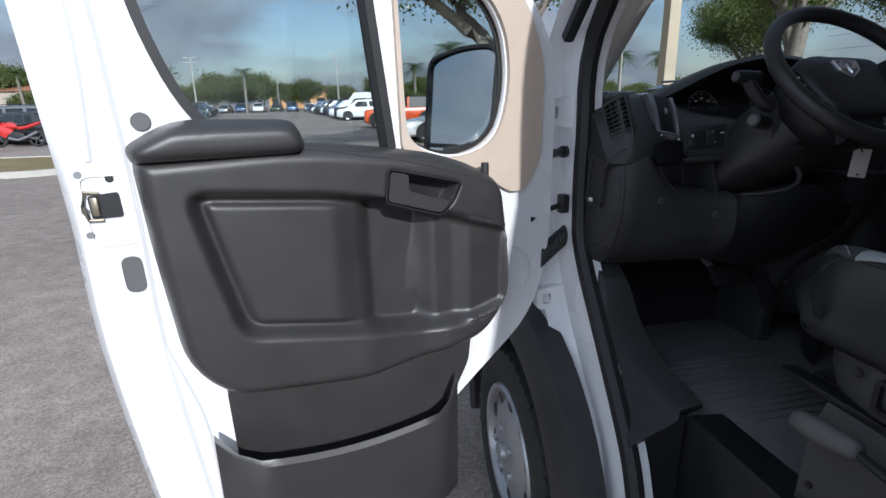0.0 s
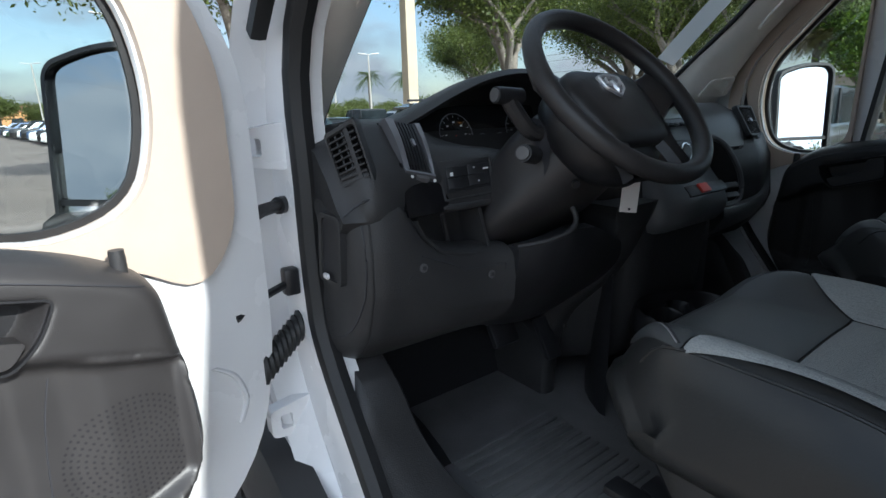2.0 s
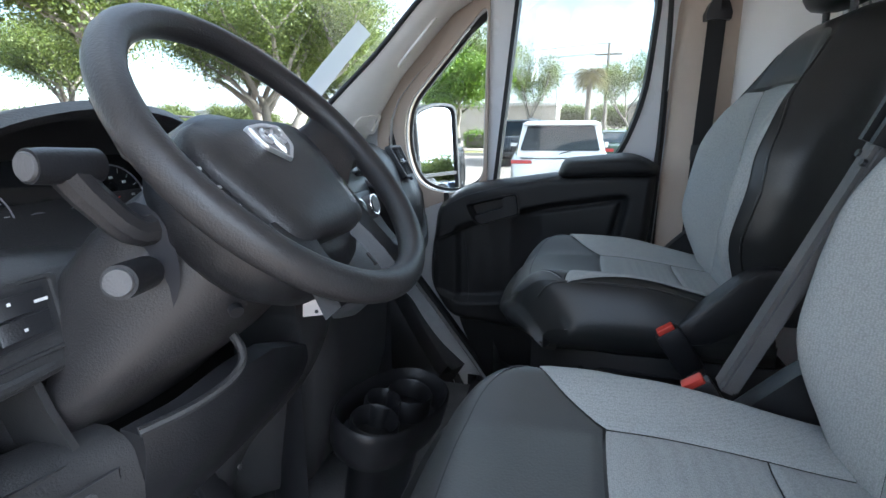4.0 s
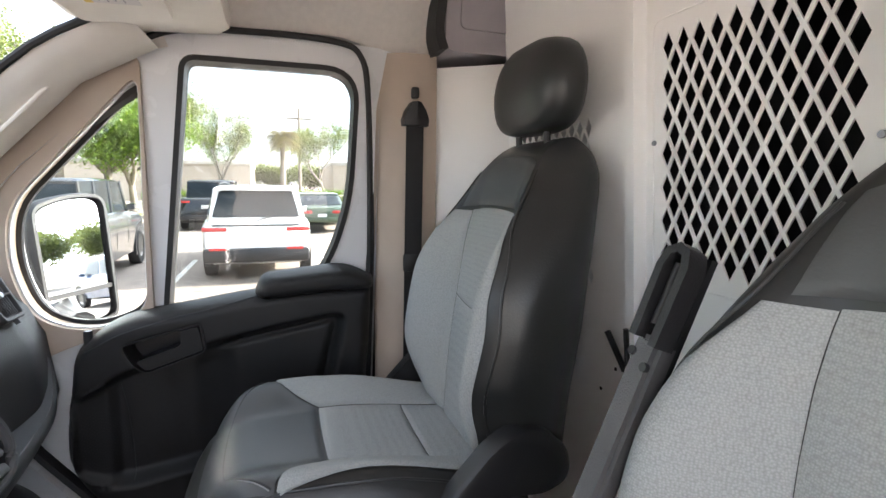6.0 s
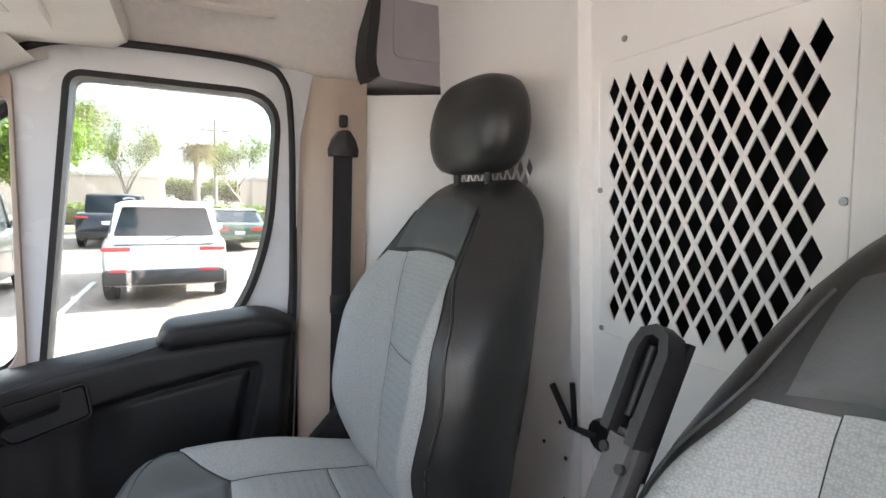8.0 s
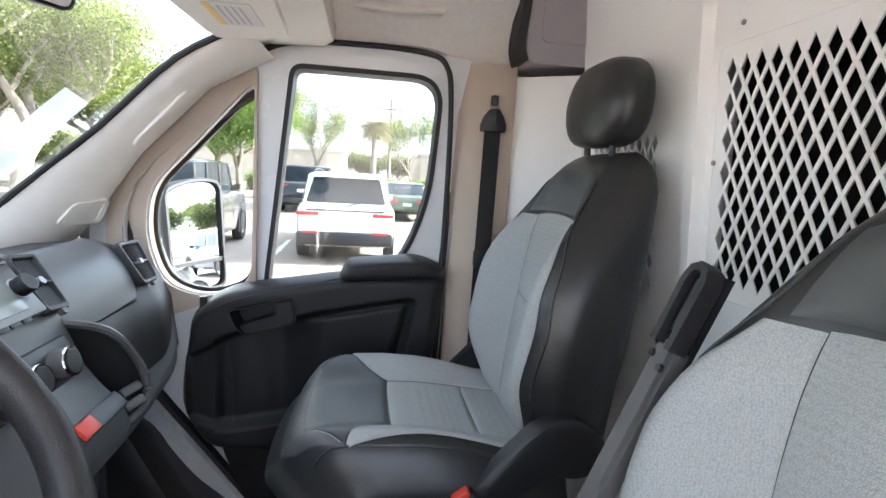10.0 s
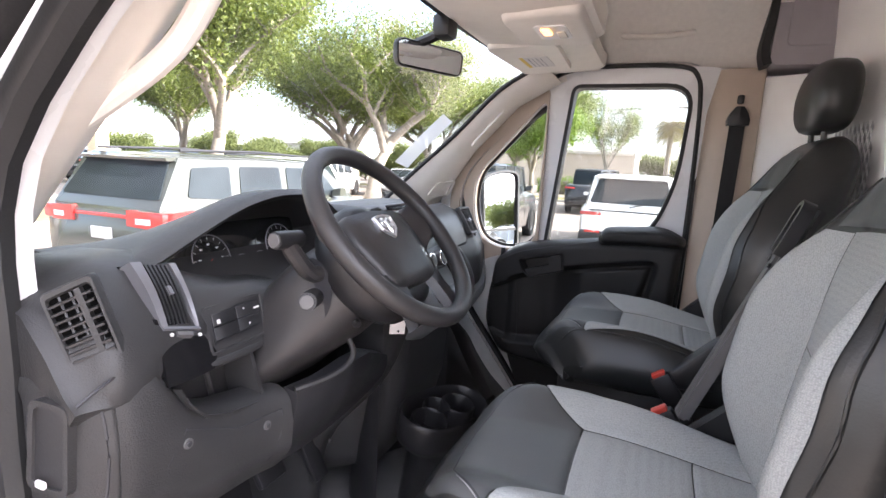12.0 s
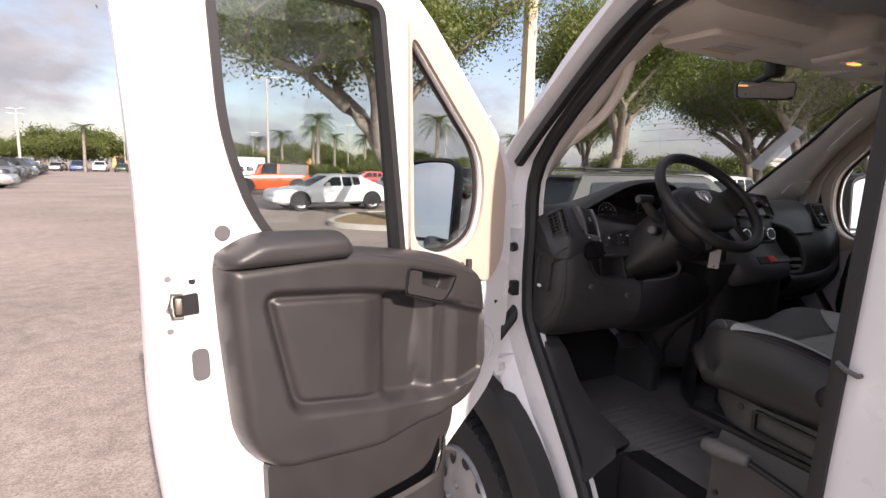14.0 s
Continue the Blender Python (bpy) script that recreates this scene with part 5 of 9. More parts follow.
vent([(0.242, -0.166, 1.656), (0.305, -0.166, 1.649), (0.280, -0.228, 1.575), (0.227, -0.228, 1.580)], dash, 2, 9, "centre air vent with upright slats", -1, PLASTIC)
vent([(-0.075, -0.166, 1.649), (-0.012, -0.166, 1.656), (0.003, -0.228, 1.580), (-0.050, -0.228, 1.575)], dash, 2, 9, "centre air vent with upright slats", -1, PLASTIC)
bm = bmesh.new()
box(bm, (0.10, -0.258, 1.500), (0.27, 0.016, 0.072), 0.008, pose(0, 0, 0, -22))
hv = part("heater_panel", bm, PLASTIC_D, dash, "heater panel with three round dials")
for dx in (-0.078, 0.0, 0.077):
    bm = bmesh.new()
    disc(bm, (0.10 + dx, -0.262, 1.500), (0, -0.96, 0.28), 0.024, 0.028, 22)
    kn = part("heater_dial", bm, PLASTIC_L, hv, "round ribbed heater dial")
    bm = bmesh.new()
    disc(bm, (0.10 + dx, -0.2885, 1.5075), (0, -0.96, 0.28), 0.0205, 0.004, 20)
    part("dial_face", bm, PLASTIC_D, kn)
    bm = bmesh.new()
    nrm_ = Vector((0, -0.96, 0.28)).normalized()
    ax_ = nrm_.orthogonal().normalized()
    tube(bm, [Vector((0.10 + dx, -0.262, 1.500)) + nrm_ * 0.0275 + (ax_ * math.cos(a) + nrm_.cross(ax_) * math.sin(a)) * 0.0225 for a in [i * math.pi / 14 for i in range(28)]], 0.0022, 6, True, up=nrm_)
    part("dial_rim", bm, CHROME, kn, "bright chrome ring")
bm = bmesh.new()
box(bm, (0.165, -0.318, 1.405), (0.20, 0.012, 0.034), 0.004, pose(0, 0, 0, -45))
sb = part("switch_bank", bm, PLASTIC_D, dash, "row of switches with a red hazard button")
bm = bmesh.new()
box(bm, (0.143, -0.3225, 1.4095), (0.046, 0.012, 0.028), 0.003, pose(0, 0, 0, -45))
part("hazard_button", bm, RED_P, sb)
# tray at the side of the stack, passenger shelf and grab ledge
TRAY = smooth_path([(0.255, -0.225, 1.548), (0.295, -0.285, 1.522), (0.340, -0.315, 1.455), (0.362, -0.325, 1.390), (0.345, -0.325, 1.350), (0.275, -0.318, 1.345)], 5)
bm = bmesh.new()
sweep(bm, TRAY, circle(0.008, 8))
part("tray_lip", bm, PLASTIC_S, dash, "curved tray rim beside the stack")
bm = bmesh.new()
loft(bm, [[Vector((lerp(0.29, q.x, k), lerp(-0.25, q.y, k) + w, q.z - 0.3 * w)) for q in TRAY] for k, w in ((1.0, 0.0), (0.96, 0.05), (0.8, 0.09), (0.1, 0.10))], closed=False)
part("tray_bowl", bm, PLASTIC_D, dash, "dark tray bowl", smooth=60)
bm = bmesh.new()
loft(bm, [[Vector((lerp(0.27, q.x, k), lerp(-0.20, q.y, k) + w, lerp(1.34, q.z, k) - w * 0.4)) for q in TRAY] for k, w in ((1.01, 0.004), (0.97, 0.06), (0.75, 0.12))], closed=False)
part("tray_skin", bm, PLASTIC, dash, smooth=60)
for k in (0, 1):
    bm = bmesh.new()
    box(bm, (0.318, -0.314 - 0.006 * k, 1.398 - 0.028 * k), (0.055, 0.010, 0.018), 0.006, pose(0, 0, 0, -40, 0, -12))
    part("coin_slot", bm, PLASTIC_L, dash, "small grey coin slot")
LIP = smooth_path([(0.835, -0.135, 1.500), (0.855, -0.175, 1.435), (0.845, -0.205, 1.385), (0.80, -0.228, 1.345), (0.68, -0.262, 1.318), (0.50, -0.275, 1.305), (0.35, -0.285, 1.315)], 5)
bm = bmesh.new()
loft(bm, [[q + Vector((0, dy, dz)) for dy, dz in ((0.10, -0.030), (0.03, -0.010), (0.010, 0.004), (0.0, 0.006), (-0.006, -0.002), (-0.006, -0.022), (0.02, -0.065), (0.09, -0.11))] for q in LIP], closed=False)
part("glove_ledge", bm, PLASTIC_S, dash, "dark moulded shelf edge before the passenger seat", smooth=50)
bm = bmesh.new()
sheet(bm, lambda s, t: Vector((lerp(0.312, 0.680 + 0.008 * t, s), -0.055 - 0.125 * t ** 0.8 - 0.018 * math.sin(math.pi * t) - 0.012 * math.sin(math.pi * s), 1.632 - 0.145 * t ** 1.5)), 16, 14, (0, 0.02, -0.012))
part("airbag_lid", bm, PLASTIC_S, dash, "smooth dark grey airbag lid", smooth=60)
bm = bmesh.new()
sheet(bm, lambda s, t: Vector((lerp(0.30, 0.82, s), -0.185 + 0.10 * math.sin(math.pi * t), 1.478 - 0.14 * t)), 10, 8, (0, 0.01, 0))
part("shelf_recess", bm, PLASTIC_D, dash, "dark open shelf before the passenger")
vent([(0.692, -0.140, 1.612), (0.790, -0.140, 1.609), (0.775, -0.190, 1.521), (0.700, -0.190, 1.523)], dash, 2, 9, "passenger air vent with black slats", -1, PLASTIC)
# small fittings on top of the dash
for x0 in (-0.02, 0.30):
    bm = bmesh.new()
    box(bm, (x0, 0.10, 1.618), (0.20, 0.05, 0.012), 0.005)
    part("defroster_slot", bm, PLASTIC_D, dash)

# cup holder console at the foot of the stack
cons = thing("cup_holder_console", "black plastic cup holder tray at the foot of the stack", "cup holder")
CC, CU = Vector((0.010, -0.385, 1.112)), Vector((0.93, -0.34, -0.05)).normalized()
CV = Vector((0.34, 0.90, 0.20))
CV = (CV - CU * CV.dot(CU)).normalized()
CN = CU.cross(CV)


def on_tray(u, v, w=0.0):
    return CC + CU * u + CV * v + CN * w


def tray_ring(k, w, grow=0.0):
    return [on_tray((0.150 * k + grow) * math.copysign(abs(math.cos(a)) ** 0.8, math.cos(a)), (0.088 * k + grow) * math.copysign(abs(math.sin(a)) ** 0.8, math.sin(a)), w) for a in [i * math.pi / 20 for i in range(40)]]


bm = bmesh.new()
loft(bm, [tray_ring(0.55, -0.31), tray_ring(0.62, -0.12), tray_ring(0.90, -0.085), tray_ring(0.98, -0.06), tray_ring(1.0, -0.012), tray_ring(1.0, 0.0), tray_ring(0.965, 0.006), tray_ring(0.93, 0.0), tray_ring(0.90, -0.03), tray_ring(0.85, -0.06)])
part("console_body", bm, PLASTIC_D, cons, "glossy black tray with a raised rim", smooth=50)
for u, v, r in ((0.068, 0.008, 0.046), (-0.066, -0.006, 0.046), (0.0, 0.030, 0.036)):
    bm = bmesh.new()
    loft(bm, [[on_tray(u + r * k * math.cos(a), v + r * k * math.sin(a), w) for a in [i * math.pi / 12 for i in range(24)]] for w, k in ((-0.06, 1.12), (-0.016, 1.12), (-0.010, 1.06), (-0.014, 0.99), (-0.055, 0.92))], caps=False)
    part("cup_ring", bm, PLASTIC_D, cons, smooth=50)

# ---- steering column and wheel ----
WC = Vector((-0.388, -0.414, 1.655))
WN = Vector((0.015, -0.729, 0.684)).normalized()
WX = Vector((1, 0, 0)) - WN * WN.x
WX.normalize()
WY = WN.cross(WX)


def on_wheel(a, b, d=0.0):
    return WC + WX * a + WY * b + WN * d


column = thing("steering_column", "dark grey steering column cover with two stalks", "steering column")
bm = bmesh.new()
rings = []
for d, hl, hr, up, dn in ((-0.040, 0.060, 0.060, 0.045, 0.055), (-0.046, 0.086, 0.086, 0.06, 0.078), (-0.10, 0.106, 0.104, 0.070, 0.094), (-0.14, 0.124, 0.112, 0.074, 0.102), (-0.18, 0.146, 0.118, 0.076, 0.106), (-0.22, 0.176, 0.122, 0.076, 0.106), (-0.26, 0.204, 0.124, 0.076, 0.102), (-0.30, 0.214, 0.124, 0.074, 0.098), (-0.36, 0.214, 0.120, 0.07, 0.095)):
    rings.append([on_wheel((hr if math.cos(a) > 0 else lerp(min(hl, 0.142), hl, smoothstep(0.25, -0.95, math.sin(a)))) * math.copysign(abs(math.cos(a)) ** 0.72, math.cos(a)), (up if math.sin(a) > 0 else dn) * math.copysign(abs(math.sin(a)) ** 0.72, math.sin(a)), d) for a in [i * math.pi / 20 for i in range(40)]])
loft(bm, rings)
collar = bmesh.new()
loft(collar, [[on_wheel(r * math.cos(a), r * math.sin(a) - 0.02, d) for a in [i * math.pi / 16 for i in range(32)]] for r, d in ((0.098, -0.032), (0.118, -0.042), (0.126, -0.075), (0.122, -0.105), (0.10, -0.13))])
part("column_collar", collar, PLASTIC_D, column, "black collar behind the wheel", smooth=50)
part("column_cover", bm, PLASTIC_W, column, "dark grey column shroud", smooth=60)
bm = bmesh.new()
tube(bm, smooth_path([(-0.47, -0.335, 1.60), (-0.52, -0.325, 1.585), (-0.555, -0.315, 1.62), (-0.575, -0.31, 1.65)], 5), 0.0155, 10)
stalk = part("light_stalk", bm, PLASTIC_W, column, "black light stalk with a grey knob")
bm = bmesh.new()
disc(bm, (-0.545, -0.312, 1.650), (-0.95, 0.02, 0.06), 0.0155, 0.06, 18)
part("stalk_knob", bm, PLASTIC_D, stalk)
bm = bmesh.new()
disc(bm, (-0.603, -0.311, 1.6535), (-0.95, 0.02, 0.06), 0.012, 0.005, 18)
part("knob_cap", bm, PLASTIC_L, stalk)
bm = bmesh.new()
disc(bm, (-0.525, -0.330, 1.545), (-0.88, -0.44, 0.14), 0.0165, 0.065, 18)
stalk2 = part("wiper_stalk", bm, PLASTIC_D, column, "black wiper stalk with a round end")
bm = bmesh.new()
disc(bm, (-0.581, -0.358, 1.554), (-0.88, -0.44, 0.14), 0.0125, 0.006, 18)
part("stalk_cap", bm, PLASTIC_L, stalk2)
bm = bmesh.new()
loft(bm, [[Vector((-0.505, -0.315, 1.55)) + Vector((-0.3 * 0.02 * k, 0, 0)) + Vector((0.0, math.cos(a) * 0.042 * k, math.sin(a) * 0.062 * k)) for a in [i * math.pi / 10 for i in range(20)]] for k in (1.0, 0.8)])
part("stalk_boot", bm, INK, column)
bm = bmesh.new()
disc(bm, (-0.275, -0.31, 1.50), (0.6, -0.8, 0.1), 0.018, 0.02, 16)
part("ignition_lock", bm, SILVER_P, column)
bm = bmesh.new()
disc(bm, (-0.468, -0.382, 1.492), (-0.5, -0.75, -0.4), 0.008, 0.008, 12)
part("shroud_screw", bm, PLASTIC_D, column)

sw_wheel = thing("steering_wheel", "dark grey steering wheel with a chrome shield badge", "steering wheel")
bm = bmesh.new()
R, r0 = 0.193, 0.0172
sweep(bm, [on_wheel(R * math.cos(a), R * math.sin(a)) for a in [i * math.pi / 32 for i in range(64)]], circle(r0, 14, 1.0, 1.05), True, up=WN)
part("rim", bm, PLASTIC_W, sw_wheel, "grained dark grey wheel rim")
bm = bmesh.new()
pad = rounded([(-0.108, 0.060), (-0.120, 0.012), (-0.086, -0.106), (0.086, -0.106), (0.120, 0.012), (0.108, 0.060), (0.0, 0.070)], [0.03, 0.04, 0.03, 0.03, 0.04, 0.03, 0.1], 5)
loft(bm, [[on_wheel(u * k, (v + 0.022) * k - 0.022, d) for u, v in pad] for k, d in ((0.92, -0.070), (1.0, -0.050), (1.0, -0.024), (0.955, -0.014), (0.7, -0.008), (0.3, -0.006))])
part("airbag_cover", bm, PLASTIC_W, sw_wheel, "dark grey airbag cover", smooth=60)
for sx in (-1, 1):
    bm = bmesh.new()
    loft(bm, [[on_wheel(sx * a, b + h, d + o) for h, d in ((w, -0.012), (w * 0.85, 0.0), (0.0, 0.003), (-w * 0.85, 0.0), (-w, -0.012), (0, -0.026))] for a, b, w, o in ((0.07, -0.022, 0.066, -0.044), (0.12, -0.004, 0.066, -0.038), (0.148, 0.012, 0.054, -0.022), (0.17, 0.022, 0.048, -0.010), (0.188, 0.030, 0.052, -0.002))])
    part("side_spoke", bm, PLASTIC_W, sw_wheel, smooth=50)
    bm = bmesh.new()
    box(bm, (0, 0, 0), (0.046, 0.104, 0.014), 0.004)
    bmesh.ops.transform(bm, matrix=Matrix.Translation(on_wheel(sx * 0.116, -0.028, -0.033)) @ Matrix((WX, WY, WN)).transposed().to_4x4() @ pose(0, 0, 0, 0, 0, sx * -10), verts=bm.verts[:])
    bp = part("button_pad", bm, PLASTIC_D, sw_wheel, "black strip of wheel buttons")
    for k in (-0.036, -0.012, 0.012, 0.036):
        bm = bmesh.new()
        box(bm, (0, k, 0.006), (0.029, 0.0225, 0.006), 0.0015)
        bmesh.ops.transform(bm, matrix=Matrix.Translation(on_wheel(sx * 0.116, -0.028, -0.033)) @ Matrix((WX, WY, WN)).transposed().to_4x4() @ pose(0, 0, 0, 0, 0, sx * -10), verts=bm.verts[:])
        part("wheel_button", bm, PLASTIC_D, bp)
        bm = bmesh.new()
        box(bm, (0, 0, 0), (0.0055, 0.0035, 0.0016), 0.0005)
        bmesh.ops.transform(bm, matrix=Matrix.Translation(on_wheel(sx * (0.116 + k * 0.176), k - 0.028, -0.0235)) @ Matrix((WX, WY, WN)).transposed().to_4x4(), verts=bm.verts[:])
        part("button_mark", bm, MARK, bp)
for sx in (-1, 1):
    bm = bmesh.new()
    loft(bm, [[on_wheel(sx * a + h, b, d) for h, d in ((w, -0.034), (w * 0.7, -0.018), (-w * 0.7, -0.018), (-w, -0.034))] for a, b, w in ((0.075, -0.07, 0.040), (0.078, -0.12, 0.026), (0.080, -0.15, 0.026), (0.082, -0.176, 0.036))])
    part("lower_spoke", bm, PLASTIC_D, sw_wheel)
bm = bmesh.new()
sh = rounded([(-0.030, 0.022), (-0.027, -0.006), (0.0, -0.026), (0.027, -0.006), (0.030, 0.022), (0.0, 0.027)], [0.004, 0.008, 0.004, 0.008, 0.004, 0.03])
loft(bm, [[on_wheel(u * k, v * k + 0.018, d) for u, v in sh] for k, d in ((1.10, -0.012), (1.10, -0.004), (1.04, -0.001), (0.90, -0.001), (0.86, -0.0035))])
badge = part("badge", bm, BADGE, sw_wheel, "chrome shield badge")
bm = bmesh.new()
loft(bm, [[on_wheel(u * k, v * k + 0.018, d) for u, v in sh] for k, d in ((0.85, -0.006), (0.85, -0.0028))])
part("badge_field", bm, SILVER_P, badge)
bm = bmesh.new()
for sx in (-1, 1):
    tube(bm, smooth_path([on_wheel(sx * u, v + 0.018, -0.001) for u, v in ((0.003, 0.014), (0.013, 0.016), (0.019, 0.008), (0.014, -0.001), (0.009, 0.004))], 4), 0.0030, 6)
loft(bm, [[on_wheel(u * k, v * k + 0.018, d) for u, v in ((-0.006, 0.012), (-0.005, -0.010), (0.0, -0.018), (0.005, -0.010), (0.006, 0.012))] for k, d in ((1.0, -0.003), (0.75, 0.001))])
part("badge_relief", bm, BADGE, badge, "chrome relief on the badge")
# key tag hanging from the ignition
tag = thing("key_tag", "pale paper tag hanging from the ignition key", "tag")
bm = bmesh.new()
box(bm, (0, 0, 0), (0.036, 0.0025, 0.072), 0.001)
bmesh.ops.transform(bm, matrix=pose(-0.262, -0.365, 1.440, 4, 3, -50), verts=bm.verts[:])
part("paper", bm, PAPER, tag)
bm = bmesh.new()
tube(bm, smooth_path([(-0.27, -0.335, 1.50), (-0.285, -0.35, 1.495), (-0.275, -0.365, 1.485), (-0.262, -0.366, 1.468)], 5), 0.003, 6)
part("key_wire", bm, CHROME, tag)
bm = bmesh.new()
disc(bm, (-0.2632, -0.3662, 1.412), (-0.766, -0.643, 0), 0.003, 0.001, 8)
part("tag_hole", bm, INK, tag)


# ---- seats ----
def build_seat(name, cx, z0, label, near, skirt_m, thick, front, near_head=False):
    """A bucket seat: cushion, backrest and headrest with cloth panels, on a pedestal. near: the side with the recliner."""
    seat = thing(name, label, "van seat", group="cab seats")
    HW = 0.245
    CW = 0.258      # half width of the cushion
    n = 48

    def cush(s, t):
        """Top of the cushion; s from -1 to 1 across, t from 0 at the front to 1 at the back."""
        a = abs(s)
        y = lerp(front - 0.02 * a * a - 0.10 * a ** 6, -1.13, t)
        z = z0 + 0.016 * smoothstep(0.0, 0.2, t) * (1 - 0.8 * smoothstep(0.3, 1.0, t)) + 0.038 * smoothstep(0.36, 0.80, a) * smoothstep(-0.10, 0.10, t) * (1 - 0.45 * smoothstep(0.45, 1.0, t)) - 0.02 * smoothstep(0.45, 1.0, t)
        z -= 0.050 * max(0.0, 1 - t / 0.11) ** 2 + 0.080 * max(0.0, (a - 0.78) / 0.22) ** 2
        return Vector((cx + s * CW * (1 - 0.05 * (1 - t) ** 2), y, z))
    bm = bmesh.new()
    rings = []
    for j in range(-3, 45):
        t = max(0.0, j / 44) ** 1.35
        top = [cush(-1 + 2 * i / n, t) for i in range(n + 1)]
        low = z0 - thick
        ring = [Vector((cx - CW * 0.94, top[0].y - 0.008, low)), Vector((cx - CW * 0.985, top[0].y - 0.002, low + 0.018)), Vector((cx - CW * 1.006, top[0].y, low + 0.05))] + top
        ring += [Vector((2 * cx - q.x, q.y, q.z)) for q in ring[2::-1]]
        if j < 0:
            # front face, bulging and tucking under
            k, dy = ((-3, 0.80), (-2, 0.45), (-1, 0.15))[j + 3][1], (0.012, 0.026, 0.016)[j + 3]
            ring = [Vector((q.x, q.y + dy, lerp(q.z, low + 0.012, k) if q.z > low + 0.02 else lerp(q.z, low + 0.012, k * 0.5))) for q in ring]
        rings.append(ring)
    loft(bm, rings)
    part("seat_cushion", bm, VINYL, seat, "black vinyl seat cushion", smooth=75)

    def patch(nm, left, right, t0, t1, surf, material, lab, nu=14, nv=22, off=0.0022, puff=0.0045):
        """A padded panel between two curves across (left, right as functions of t) and t0, t1 as functions of the way across."""
        bmp = bmesh.new()

        def g(a, b):
            t = lerp(t0(a), t1(a), b)
            s = lerp(left(t), right(t), a)
            e = 2e-3
            q = surf(s, t)
            nr = (surf(s + e, t) - surf(s - e, t)).cross(surf(s, t + e) - surf(s, t - e)).normalized()
            if (nr.z if surf is cush else nr.y) < 0:
                nr.negate()
            w = min(min(a, 1 - a) / 0.10, min(b, 1 - b) / 0.06, 1.0)
            return q + nr * (off + puff * (1 - (1 - w) ** 2))
        sheet(bmp, g, nu, nv)
        return part(nm, bmp, material, seat, lab, smooth=75)

    def const(v):
        return lambda _: v

    def table(*rows):
        return lambda t: sum(interp(t + 0.022 * k, rows) for k in (-2, -1, 0, 1, 2)) / 5
    def sharp(*rows):
        return lambda t: sum(interp(t + 0.006 * k, rows) for k in (-1, 0, 1)) / 3
    edge_ = sharp((0.0, 0.66), (0.04, 0.77), (0.09, 0.84), (0.15, 0.872), (0.22, 0.755), (0.31, 0.59), (0.40, 0.44))
    patch("cushion_front_panel", lambda t: -edge_(t), edge_, lambda a: 0.006 + 0.03 * (2 * a - 1) ** 6, const(0.398), cush, VINYL_S, "dark grey smooth vinyl front panel", 32, 30, puff=0.004)
    patch("cushion_insert", table((0.40, -0.438), (0.74, -0.46)), table((0.40, 0.438), (0.74, 0.46)), const(0.405), const(0.739), cush, CLOTH, "light grey cloth insert")
    patch("cushion_insert", table((0.74, -0.46), (1.0, -0.46)), table((0.74, 0.46), (1.0, 0.46)), const(0.743), const(0.99), cush, CLOTH, "light grey cloth insert")
    for sg in (-1, 1):
        inner = sharp((0.15, 0.882), (0.22, 0.768), (0.31, 0.603), (0.405, 0.447), (0.74, 0.467), (1.0, 0.467))
        outer = table((0.10, 0.90), (0.24, 0.85), (0.42, 0.80), (0.6, 0.80), (1.0, 0.80))
        patch("cushion_wing", lambda t: sg * inner(t), lambda t: sg * outer(t), const(0.165), const(0.985), cush, CLOTH, "light grey cloth wing", 14, 34, puff=0.004)
        pip = bmesh.new()
        tube(pip, [cush(sg * 0.87, t) + Vector((0, 0, 0.001)) for t in [0.04 + 0.92 * i / 30 for i in range(31)]], 0.0024, 6)
        part("piping", pip, VINYL, seat)
    pip = bmesh.new()
    tube(pip, [cush(0.86 * math.sin(a), 0.085 + 0.065 * math.sin(a) ** 4) + Vector((0, 0.0, 0.0062)) for a in [-1.5 + 3.0 * i / 40 for i in range(41)]], 0.0015, 5)
    part("seam", pip, INK, seat, "dark seam round the cushion front")
    pip = bmesh.new()
    tube(pip, [cush(0.86 * math.sin(a), 0.078 + 0.065 * math.sin(a) ** 4) + Vector((0, 0.0, 0.0052)) for a in [-1.5 + 3.0 * i / 40 for i in range(41)]], 0.0011, 5)
    part("stitching", pip, PIPING, seat, "pale stitched seam")

    # backrest: s across, t from 0 at the seat to 1 at the top
    tilt = math.tan(radians(11))

    def halfwide(t):
        return HW * interp(t, [(0, 0.83), (0.10, 0.91), (0.20, 0.965), (0.32, 1.01), (0.45, 1.025), (0.56, 1.0), (0.66, 0.95), (0.74, 0.885), (0.82, 0.81), (0.89, 0.72), (0.95, 0.61), (1.0, 0.47)])

    def back(s, t):
        a = abs(s)
        bol = 0.080 * smoothstep(0.40, 0.78, a) * smoothstep(-0.05, 0.32, t) * smoothstep(0.96, 0.52, t)
        side = 0.085 * max(0.0, (a - 0.74) / 0.26) ** 2.2
        y = -1.085 - tilt * 0.615 * t + bol - side + 0.02 * math.sin(math.pi * t)
        yc = lerp(-1.17, -1.265, t)
        c = math.sqrt(max(0.0, 1 - max(0.0, (t - 0.86) / 0.14) ** 2.2))
        return Vector((cx + s * halfwide(t), lerp(yc, y, max(0.12, c)), z0 - 0.03 + 0.618 * t))
    bm = bmesh.new()
    rings = []
